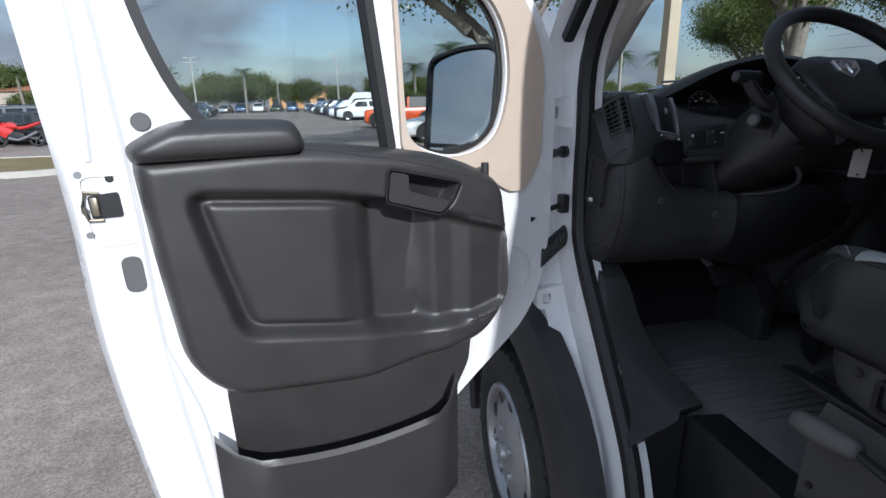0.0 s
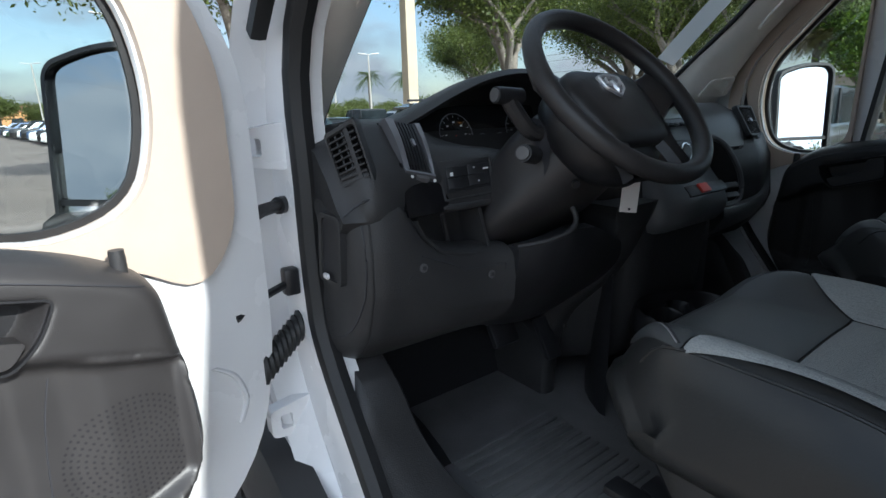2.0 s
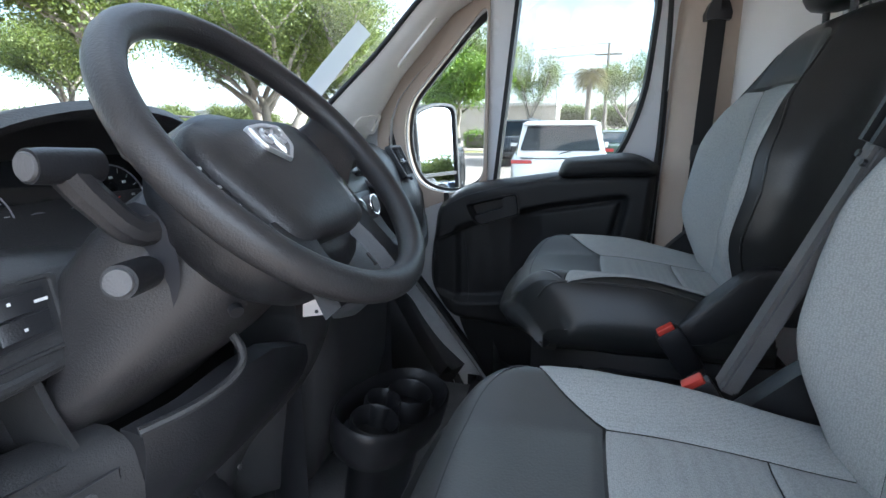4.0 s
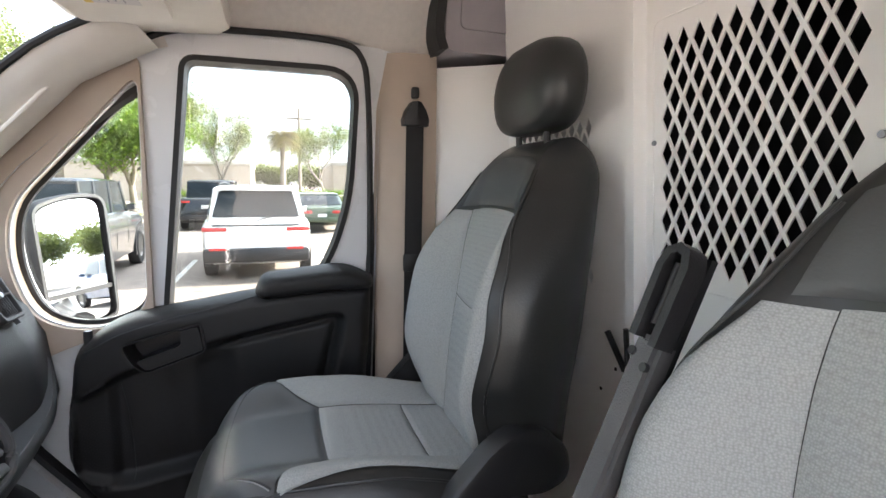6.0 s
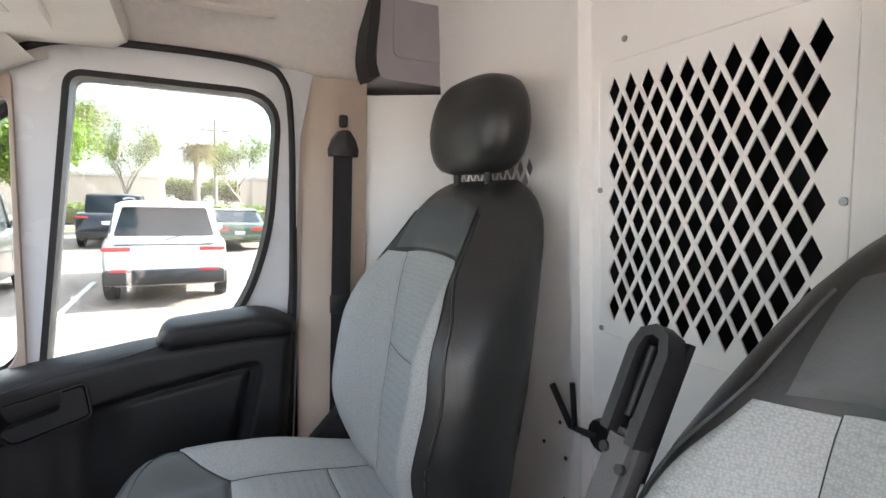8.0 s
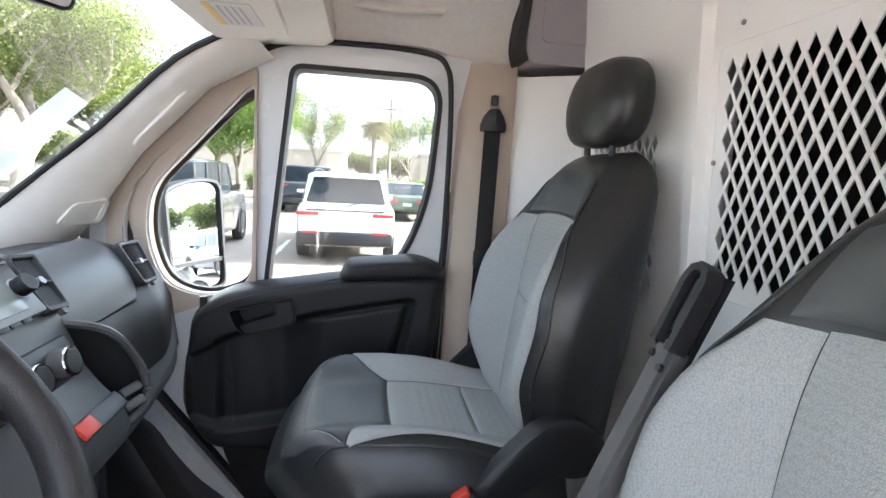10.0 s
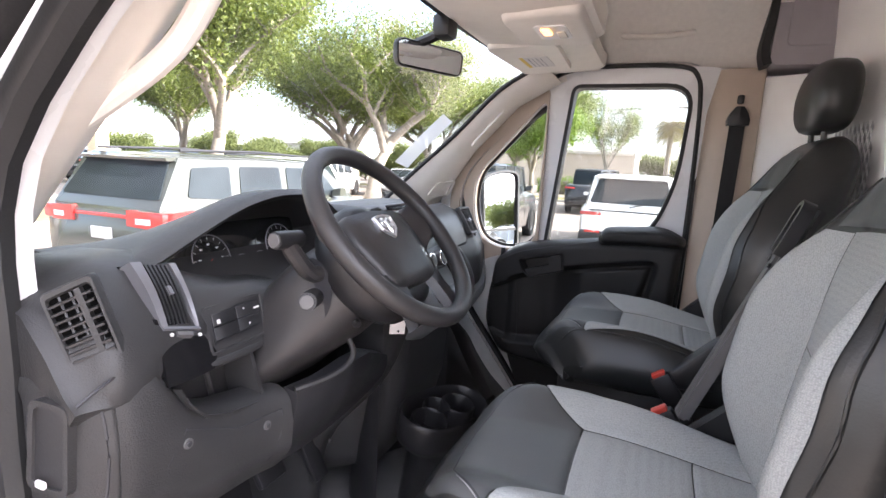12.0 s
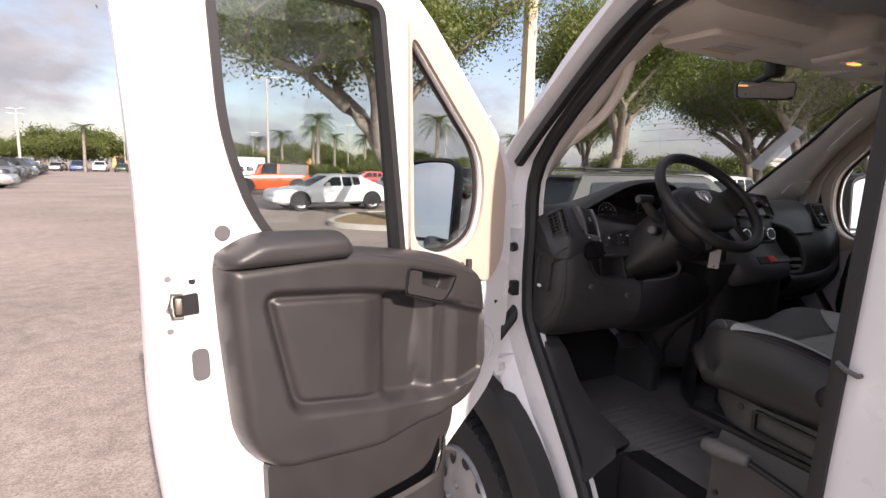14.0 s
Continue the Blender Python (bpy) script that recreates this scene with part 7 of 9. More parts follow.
tw = rounded([(-0.062, -0.036), (-0.034, 0.034), (0.052, 0.044), (0.044, -0.034)], [0.012, 0.016, 0.016, 0.016])


def on_foot(u, v, w):
    return Vector((0.775, -0.028, 1.680)) + TU * u + TV * v + TN * w


bm = bmesh.new()
plate(bm, tw, [inset(tw, 0.012)], on_foot, -0.06, -0.004)
bmesh.ops.bevel(bm, geom=[e for e in bm.edges if len(e.link_faces) == 2 and e.calc_face_angle(0) > 1.2], offset=0.003, segments=2, affect="EDGES")
part("tweeter_frame", bm, BEIGE, liner, "beige speaker frame on the pillar foot")
bm = bmesh.new()
plate(bm, inset(tw, 0.010), [], on_foot, -0.06, -0.011)
part("tweeter_grille", bm, LINER, liner, "fine speaker mesh")
# overhead shelf front with console lamp
ovh = thing("overhead_console", "beige overhead console with a lit reading lamp", "overhead console")
bm = bmesh.new()
rings = []
for i in range(33):
    x = -0.80 + 1.6 * i / 32
    mid = smoothstep(0.26, 0.18, abs(x - 0.04))
    end = smoothstep(0.70, 0.80, abs(x))
    prof = [(-0.335, 2.172), (-0.345, 2.150), (-0.385, 2.138), (-0.45, 2.140 - 0.008 * mid), (-0.54, 2.146 - 0.022 * mid), (-0.62 - 0.05 * mid, 2.150 - 0.022 * mid), (-0.645 - 0.055 * mid, 2.165 - 0.02 * mid), (-0.65 - 0.055 * mid, 2.205), (-0.635 - 0.05 * mid, 2.222), (-0.60, 2.222), (-0.40, 2.215), (-0.34, 2.20)]
    rings.append([Vector((x, y, z + 0.012 * end)) for y, z in prof])
loft(bm, rings)
part("console_body", bm, BEIGE, ovh, "beige moulded overhead shelf", smooth=50)
bm = bmesh.new()
loft(bm, [[Vector((lerp(0.035, x, k), lerp(-0.585, y, k), z)) for x, y in rounded([(-0.10, -0.50), (0.17, -0.50), (0.19, -0.685), (-0.12, -0.685)], 0.04, 5)] for z, k in ((2.17, 1.0), (2.128, 1.0), (2.116, 0.96), (2.112, 0.88))])
part("lamp_housing", bm, BEIGE, ovh, "beige lamp housing", smooth=60)
bm = bmesh.new()
plate(bm, rounded([(-0.035, -0.565), (0.085, -0.565), (0.085, -0.640), (-0.035, -0.640)], 0.015), [], lambda u, v, w: Vector((u, v, w)), 2.109, 2.115)
part("lamp_plate", bm, WHITE_IN, ovh, "pale lamp surround")
HEADLENS = mat("clear_lens", (0.70, 0.66, 0.58), 0.15, vary=0.05)
LAMP = bpy.data.materials.new("lit_amber_lens")
LAMP.use_nodes = True
LAMP.node_tree.nodes["Principled BSDF"].inputs["Base Color"].default_value = (0.9, 0.55, 0.25, 1)
LAMP.node_tree.nodes["Principled BSDF"].inputs["Emission Color"].default_value = (1.0, 0.42, 0.08, 1)
LAMP.node_tree.nodes["Principled BSDF"].inputs["Emission Strength"].default_value = 1.1
for x, y, w in ((0.008, -0.590, 0.050), (0.040, -0.622, 0.055)):
    bm = bmesh.new()
    box(bm, (x, y, 2.108), (w, 0.020, 0.006), 0.003)
    part("reading_lamp_lens", bm, LAMP if x < 0.02 else HEADLENS, ovh, "lit amber reading lamp" if x < 0.02 else "clear reading lamp")
YELLOW = mat("yellow_label", (0.75, 0.55, 0.12), 0.6)
for sgn in (-1, 1):
    vis = thing("sun_visor", "beige sun visor folded against the roof", "sun visor", group="sun visors")
    bm = bmesh.new()
    loft(bm, [[Vector((lerp(sgn * 0.42, sgn * x, k), lerp(-0.465, y, k), z + (y + 0.465) * -0.03)) for x, y in rounded([(0.225, -0.365), (0.655, -0.385), (0.615, -0.555), (0.23, -0.57)], 0.03, 4)] for z, k in ((2.146, 0.985), (2.141, 1.0), (2.132, 1.0), (2.127, 0.985))])
    part("visor_board", bm, BEIGE, vis, smooth=50)
    bm = bmesh.new()
    box(bm, (sgn * 0.44, -0.475, 2.1262), (0.15, 0.085, 0.0012), 0, pose(0, 0, 0, -1.7))
    wl_ = part("warning_label", bm, PAPER, vis, "pale printed warning label")
    bm = bmesh.new()
    box(bm, (sgn * 0.44, -0.436, 2.1242), (0.15, 0.012, 0.001), 0, pose(0, 0, 0, -1.7))
    part("label_band", bm, YELLOW, wl_)
    for k in range(4):
        bm = bmesh.new()
        box(bm, (sgn * 0.44 + 0.005 * (k % 2), -0.455 - 0.013 * k, 2.1246 + 0.0004 * k), (0.12, 0.002, 0.0008), 0)
        part("label_line", bm, SHELF, wl_)
# ceiling grab handle over the passenger door
bm = bmesh.new()
tube(bm, smooth_path([(0.765, -0.93, 2.275), (0.742, -0.905, 2.266), (0.736, -0.82, 2.258), (0.740, -0.73, 2.262), (0.765, -0.70, 2.272)], 5), 0.010, 8)
part("ceiling_handle", bm, BEIGE, liner, "beige ceiling grab handle")

glass_th = thing("windscreen", "large sloping windscreen with a sun-bleached sticker strip", "windscreen")


def ws(s, t):
    """Windscreen: s across, t from the bottom to the top."""
    a = 2 * s - 1
    hw = lerp(0.86, 0.775, t)
    y = lerp(0.42 - 0.22 * a * a, -0.33 - 0.06 * a * a, t)
    return Vector((a * hw, y, lerp(1.55, 2.165, t) + 0.03 * math.sin(math.pi * t)))


bm = bmesh.new()
sheet(bm, ws, 20, 12)
part("windscreen_pane", bm, GLASS, glass_th, "clear windscreen glass", smooth=80)
bm = bmesh.new()
border = [ws(i / 20, 0.0) for i in range(21)] + [ws(1.0, i / 12) for i in range(1, 13)] + [ws(1 - i / 20, 1.0) for i in range(1, 21)] + [ws(0.0, 1 - i / 12) for i in range(1, 12)]
tube(bm, border, 0.013, 6, True)
part("windscreen_seal", bm, RUBBER, glass_th)
bm = bmesh.new()
sheet(bm, lambda s, t: ws(0.822 + 0.060 * s, 0.355 + 0.295 * t - 0.035 * s) + Vector((0, -0.006, -0.006)), 3, 12)
part("sticker", bm, STICKER, glass_th, "pale translucent sticker strip", smooth=80)
rear_mirror = thing("rear_view_mirror", "black framed inside rear-view mirror", "mirror")
MC = Vector((0.07, -0.265, 2.07))
MNn = Vector((-0.42, -0.90, -0.05)).normalized()
MX = Vector((0, 0, 1)).cross(MNn).normalized()
MY = MNn.cross(MX)
ro = rounded([(-0.12, 0.036), (-0.115, -0.034), (0.115, -0.034), (0.12, 0.036)], 0.022, 5)
bm = bmesh.new()
loft(bm, [[MC + MX * u * k + MY * v * k + MNn * d for u, v in ro] for k, d in ((0.7, -0.03), (0.95, -0.02), (1.0, -0.004), (1.0, 0.004), (0.96, 0.006))], caps=False)
bm.faces.new([bm.verts.new(MC + MX * u * 0.7 + MY * v * 0.7 - MNn * 0.03) for u, v in ro])
part("mirror_shell", bm, PLASTIC_D, rear_mirror)
bm = bmesh.new()
plate(bm, inset(ro, 0.005), [], lambda u, v, w: MC + MX * u + MY * v + MNn * w, 0.0, 0.004)
part("mirror_glass", bm, MIRROR, rear_mirror, "mirror glass", smooth=0)
bm = bmesh.new()
tube(bm, smooth_path([MC - MNn * 0.03, MC + Vector((-0.01, 0.05, 0.03)), (0.02, -0.31, 2.12), (0.02, -0.335, 2.15)], 4), 0.014, 8)
box(bm, (0.02, -0.325, 2.135), (0.07, 0.05, 0.06), 0.015)
part("mirror_arm", bm, PLASTIC_D, rear_mirror)

# ---- ground, kerbed islands, lines ----
ASPHALT = mat("pale_worn_asphalt", (0.225, 0.188, 0.162), 0.9, vary=0.25, scale=5, bump=0.9, bscale=130, blotch=0.25, second=(0.265, 0.224, 0.194))
as_t = ASPHALT.node_tree
as_b = as_t.nodes["Principled BSDF"]
as_c = as_t.nodes.new("ShaderNodeTexCoord")
as_base = as_b.inputs["Base Color"].links[0].from_socket
for as_scale, as_lo, as_hi in ((95.0, 0.74, 1.28), (30.0, 0.92, 1.07)):
    as_v = as_t.nodes.new("ShaderNodeTexVoronoi")
    as_v.inputs["Scale"].default_value = as_scale
    as_s = as_t.nodes.new("ShaderNodeSeparateColor")
    as_m = as_t.nodes.new("ShaderNodeMapRange")
    as_m.inputs["To Min"].default_value, as_m.inputs["To Max"].default_value = as_lo, as_hi
    as_x = as_t.nodes.new("ShaderNodeVectorMath")
    as_x.operation = "SCALE"
    as_t.links.new(as_c.outputs["Object"], as_v.inputs["Vector"])
    as_t.links.new(as_v.outputs["Color"], as_s.inputs["Color"])
    as_t.links.new(as_s.outputs["Red"], as_m.inputs["Value"])
    as_t.links.new(as_base, as_x.inputs[0])
    as_t.links.new(as_m.outputs["Result"], as_x.inputs["Scale"])
    as_base = as_x.outputs["Vector"]
as_t.links.new(as_base, as_b.inputs["Base Color"])
CONCRETE = mat("kerb_concrete", (0.42, 0.40, 0.36), 0.9, vary=0.15, scale=15, bump=0.3, bscale=60)
DRY = mat("scorched_grass", (0.22, 0.15, 0.075), 0.95, vary=0.4, scale=9, bump=0.8, bscale=60, second=(0.17, 0.14, 0.055))
GRASS = mat("dry_grass", (0.16, 0.13, 0.05), 0.95, vary=0.35, scale=25, bump=0.8, bscale=60, second=(0.20, 0.19, 0.06))
MULCH = mat("brown_mulch", (0.24, 0.17, 0.09), 0.95, vary=0.35, scale=30, bump=0.9, bscale=70)
LINE = mat("worn_white_line", (0.62, 0.61, 0.58), 0.8, vary=0.2, scale=20)
BARK = mat("grey_brown_bark", (0.17, 0.150, 0.125), 0.95, vary=0.35, scale=14, bump=0.9, bscale=30, second=(0.23, 0.205, 0.175))


def leaf_mat(name, a, b):
    """Leaves: two greens that change from leaf to leaf, half let through."""
    m = bpy.data.materials.new(name)
    m.use_nodes = True
    nt = m.node_tree
    p = nt.nodes["Principled BSDF"]
    g = nt.nodes.new("ShaderNodeNewGeometry")
    r = nt.nodes.new("ShaderNodeValToRGB")
    r.color_ramp.elements[0].color, r.color_ramp.elements[1].color = (*a, 1), (*b, 1)
    nt.links.new(g.outputs["Random Per Island"], r.inputs["Fac"])
    nt.links.new(r.outputs["Color"], p.inputs["Base Color"])
    p.inputs["Roughness"].default_value = 0.5
    tl = nt.nodes.new("ShaderNodeBsdfTranslucent")
    nt.links.new(r.outputs["Color"], tl.inputs["Color"])
    mx = nt.nodes.new("ShaderNodeMixShader")
    mx.inputs[0].default_value = 0.48
    nt.links.new(p.outputs[0], mx.inputs[1])
    nt.links.new(tl.outputs[0], mx.inputs[2])
    nt.links.new(mx.outputs[0], nt.nodes["Material Output"].inputs["Surface"])
    return m


LEAF = leaf_mat("oak_leaves", (0.062, 0.096, 0.018), (0.195, 0.235, 0.055))
LEAF_B = leaf_mat("bright_leaves", (0.07, 0.14, 0.015), (0.20, 0.30, 0.03))
LEAF_D = leaf_mat("dark_far_leaves", (0.072, 0.100, 0.022), (0.165, 0.195, 0.058))
FROND = leaf_mat("palm_fronds", (0.05, 0.09, 0.02), (0.13, 0.17, 0.05))
FROND_Y = leaf_mat("dry_palm_fronds", (0.10, 0.095, 0.022), (0.20, 0.17, 0.05))

ground = thing("car_park_ground", "pale worn asphalt car park", "ground", kind="structure")
bm = bmesh.new()
sheet(bm, lambda s, t: Vector((lerp(-900, 900, s), lerp(-700, 1100, t), 0.0)), 8, 8)
part("asphalt", bm, ASPHALT, ground)


def island(outline, filling, label):
    isl = thing("kerbed_island", label, "planting island", kind="structure")
    bmi = bmesh.new()
    plate(bmi, outline, [inset(outline, 0.16)], lambda u, v, w: Vector((u, v, w)), 0.0, 0.15)
    part("kerb", bmi, CONCRETE, isl, "pale concrete kerb")
    bmi = bmesh.new()
    plate(bmi, inset(outline, 0.158), [], lambda u, v, w: Vector((u, v, w)), 0.0, 0.12)
    part("island_soil", bmi, filling, isl)
    return isl


island(rounded([(1.2, 13.2), (3.2, 11.4), (8.5, 10.6), (10.5, 14.5), (8.0, 17.5), (3.0, 16.5)], 1.4, 6), MULCH, "kerbed island with brown mulch under the tree")
island(rounded([(-24, 12.8), (-8.6, 12.6), (-7.6, 14.6), (-9.0, 17.2), (-24, 17.5)], [0.3, 1.2, 1.0, 1.2, 0.3], 6), DRY, "kerbed island with dry grass")
island(rounded([(28, -14), (31, -14), (31, 20), (28, 20)], 0.6, 4), GRASS, "long kerbed strip with grass before the hedge")
for k in range(-2, 4):
    ln = thing("parking_line", "worn white parking bay line", "road marking", group="parking lines", kind="structure")
    bm = bmesh.new()
    box(bm, (9.9, 1.05 + k * 2.9, 0.003), (5.2, 0.10, 0.006), 0)
    part("paint", bm, LINE, ln)

# ---- parked vehicles ----
def paint(name, c, metal=0.0):
    return mat(name, c, 0.25, metal=metal, vary=0.03, scale=2, coat=0.8)


P_WHITE = paint("car_white", (0.76, 0.77, 0.77))
# green-grey darkened in the paint itself, so the sunlit body doesn't burn out
P_SAGE = paint("car_green_grey_darkened", (0.058, 0.063, 0.053), 0.1)
P_GREY = paint("car_grey", (0.050, 0.053, 0.055), 0.2)
P_ORANGE = paint("car_orange", (0.75, 0.10, 0.015))
P_BLACK = paint("car_black", (0.015, 0.016, 0.018))
P_SILVER = paint("car_silver", (0.42, 0.43, 0.44), 0.5)
P_BLUE = paint("car_blue", (0.05, 0.09, 0.18), 0.2)
P_RED = paint("car_red", (0.45, 0.02, 0.015))
P_GREEN = paint("car_dark_green", (0.035, 0.06, 0.03), 0.2)
TAIL = mat("red_tail_lamp", (0.42, 0.02, 0.018), 0.15, vary=0.1, coat=0.8)
HEADL = mat("clear_head_lamp", (0.55, 0.56, 0.58), 0.08, vary=0.05, coat=1.0)

SHAPES = {
    "suv": dict(L=4.9, W=1.95, nose=0.98, belt=1.10, roof=1.76, cab=(0.9, 1.75, 4.55, 4.86), wb=(0.95, 3.95), r=0.38),
    "tall_suv": dict(L=5.0, W=1.93, nose=1.06, belt=1.18, roof=1.76, cab=(1.15, 1.95, 4.62, 4.95), wb=(0.98, 4.02), r=0.39),
    "jeep": dict(L=4.5, W=1.90, nose=1.12, belt=1.22, roof=1.86, cab=(1.45, 1.75, 4.35, 4.42), wb=(0.75, 3.75), r=0.42),
    "sedan": dict(L=5.0, W=1.90, nose=0.84, belt=0.96, roof=1.46, cab=(1.30, 2.25, 3.55, 4.62), wb=(0.98, 4.03), r=0.35),
    "pickup": dict(L=5.8, W=2.0, nose=1.12, belt=1.22, roof=1.90, cab=(1.45, 2.0, 3.7, 3.85), wb=(1.0, 4.6), r=0.41),
    "cargo": dict(L=5.6, W=2.0, nose=1.10, belt=1.25, roof=2.45, cab=(0.5, 1.4, 5.5, 5.58), wb=(0.95, 4.5), r=0.36),
}


def simple_wheel(c, side, r, parent):
    k = 20

    def ring(rad, d):
        return [Vector((c[0] + rad * math.cos(2 * math.pi * i / k), c[1] + side * d, c[2] + rad * math.sin(2 * math.pi * i / k))) for i in range(k)]
    bmw = bmesh.new()
    loft(bmw, [ring(r * 0.62, -0.2), ring(r, -0.2), ring(r, -0.03), ring(r * 0.95, 0.0), ring(r * 0.66, 0.0), ring(r * 0.64, -0.03)], caps=False)
    w = part("wheel", bmw, TYRE, parent, "black tyre")
    bmw = bmesh.new()
    loft(bmw, [ring(r * 0.66, -0.04), ring(r * 0.64, -0.012), ring(r * 0.50, -0.03), ring(r * 0.15, -0.02)])
    rm = part("rim", bmw, RIM, w, "silver rim")
    for j in range(5):
        a = 2 * math.pi * j / 5
        bmw = bmesh.new()
        bmw.faces.new([bmw.verts.new(Vector((c[0] + r * (0.42 * math.cos(a) + 0.13 * math.cos(b)), c[1] + side * -0.022, c[2] + r * (0.42 * math.sin(a) + 0.13 * math.sin(b))))) for b in [i * math.pi / 4 for i in range(8)]])
        part("rim_gap", bmw, PLASTIC_D, rm, "", 0)


def build_car(kind, colour, label, lamp_h=0.075, top=None):
    """A parked car with its nose at x = 0 and its tail at x = L; z is up."""
    d = SHAPES[kind]
    L, W, h = d["L"], d["W"] / 2, 0.0
    car = thing("parked_car", label, "car", group="parked cars")
    x0, x1, x2, x3 = d["cab"]
    belt, roof, nose = d["belt"], d["roof"], d["nose"]
    boxy = kind in ("jeep", "pickup", "cargo")

    def lower(x):
        """Half width, sill height and shoulder height along the car."""
        w = W * (1 - 0.16 * max(0, (0.45 - x) / 0.45) ** 2 - 0.10 * max(0, (x - L + 0.40) / 0.40) ** 2)
        top_ = interp(x, [(0, nose - 0.16), (0.12, nose - 0.04), (0.5, nose), (x0, belt - 0.02), (x1, belt), (x2, belt + 0.03), (L - 0.25, belt + (0.0 if kind != "sedan" else -0.0)), (L - 0.05, belt - 0.03), (L, belt - 0.10)])
        low = interp(x, [(0, 0.36), (0.25, 0.24), (L - 0.3, 0.27), (L, 0.42)])
        return w, low, top_
    rings = []
    stations = [0, 0.05, 0.15, 0.35, 0.6, 0.9, 1.3, 1.8, 2.4, 3.0, 3.6, 4.2, L - 0.45, L - 0.2, L - 0.07, L]
    for x in sorted(stations):
        w, lo, hi = lower(x)
        rings.append([Vector((x, s * y, z)) for s, y, z in ((-1, w * 0.80, lo), (-1, w * 0.97, lo + 0.10), (-1, w, lo + (hi - lo) * 0.55), (-1, w * 0.985, hi - 0.08), (-1, w * 0.93, hi), (-1, w * 0.5, hi + 0.02), (1, w * 0.5, hi + 0.02), (1, w * 0.93, hi), (1, w * 0.985, hi - 0.08), (1, w, lo + (hi - lo) * 0.55), (1, w * 0.97, lo + 0.10), (1, w * 0.80, lo))])
    bmc = bmesh.new()
    loft(bmc, rings)
    body_ = part("car_body", bmc, colour, car, "", smooth=50)
    # glasshouse
    wt = W * (0.86 if boxy else 0.76)
    gl = []
    for x, z, k in ((x0, belt - 0.03, 0.0), (x1, roof - 0.05, 1.0), (lerp(x1, x2, 0.5), roof - 0.02, 1.0), (x2, roof - 0.05, 1.0), (x3, belt - 0.02, 0.0)):
        w, lo, hi = lower(x)
        yt = lerp(w * 0.91, wt, k)
        gl.append([Vector((x, -w * 0.92, belt - 0.05)), Vector((x, -yt, z)), Vector((x, yt, z)), Vector((x, w * 0.92, belt - 0.05))])
    bmc = bmesh.new()
    loft(bmc, gl)
    framed = kind in ("suv", "tall_suv", "sedan")
    part("car_cabin", bmc, AUTO_GLASS if kind in ("jeep", "pickup") else colour, car, "" if framed else "dark reflecting glasshouse")
    if framed:
        def side(x, t):
            w = lower(x)[0]
            k = min(1.0, max(0.0, (x - x0) / (x1 - x0)), max(0.0, (x3 - x) / (x3 - x2)))
            return lerp(w * 0.92, lerp(w * 0.91, wt, max(k, 0.6)), t) + 0.014, lerp(belt - 0.05, roof - 0.05, t)
        span = x2 - x1
        for sg in (-1, 1):
            for quad_ in (((lerp(x0, x1, 0.62), 0.16), (x1 + 0.10, 0.84), (x1 + span * 0.33, 0.86), (x1 + span * 0.35, 0.14)), ((x1 + span * 0.40, 0.14), (x1 + span * 0.385, 0.86), (x1 + span * 0.67, 0.86), (x1 + span * 0.70, 0.14)), ((x1 + span * 0.76, 0.18), (x1 + span * 0.735, 0.86), (x1 + span * 0.95, 0.82), (x1 + span * 1.0, 0.26))):
                out = rounded([(x, t * 0.66) for x, t in quad_], 0.05, 4)
                bmc = bmesh.new()
                loft(bmc, [[Vector((x, sg * (side(x, t / 0.66)[0] + o), side(x, t / 0.66)[1])) for x, t in out] for o in (-0.02, 0.0)])
                part("side_window", bmc, AUTO_GLASS, car, "dark side window")
        out = rounded([(-0.76, 0.16), (-0.64, 0.92), (0.64, 0.92), (0.76, 0.16)], 0.06, 4)
        bmc = bmesh.new()
        loft(bmc, [[Vector((lerp(x3, x2, t) + 0.012 + o, y * W / 0.975, lerp(belt - 0.02, roof - 0.05, t) + 0.006)) for y, t in out] for o in (-0.03, 0.0)])
        part("rear_window", bmc, AUTO_GLASS, car, "large dark rear window")
        out = rounded([(-0.80, 0.08), (-0.66, 0.92), (0.66, 0.92), (0.80, 0.08)], 0.06, 4)
        bmc = bmesh.new()
        loft(bmc, [[Vector((lerp(x0, x1, t) - 0.012 - o, y * W / 0.975, lerp(belt - 0.03, roof - 0.05, t) + 0.006)) for y, t in out] for o in (-0.03, 0.0)])
        part("windscreen", bmc, AUTO_GLASS, car, "dark raked windscreen")
    if kind != "cargo":
        bmc = bmesh.new()
        rr = []
        for x, z, k in ((x1 - 0.10, roof - 0.075, 0.97), (x1 + 0.05, roof - 0.03, 1.0), (lerp(x1, x2, 0.5), roof, 1.02), (x2 - 0.05, roof - 0.02, 1.0), (x2 + 0.10 * (x3 - x2), roof - 0.06, 0.99)):
            rr.append([Vector((x, -wt * k - 0.012, z - 0.035)), Vector((x, -wt * k * 0.9, z + 0.008)), Vector((x, wt * k * 0.9, z + 0.008)), Vector((x, wt * k + 0.012, z - 0.035))])
        loft(bmc, rr)
        part("car_roof", bmc, top or colour, car)
        cuts = [(x0 + 0.02, x1), (lerp(x1, x2, 0.36), lerp(x1, x2, 0.34))]
        if kind != "pickup":
            cuts += [(lerp(x1, x2, 0.74), lerp(x1, x2, 0.70))]
        cuts += [(x3 - 0.06, x2 + 0.02)]
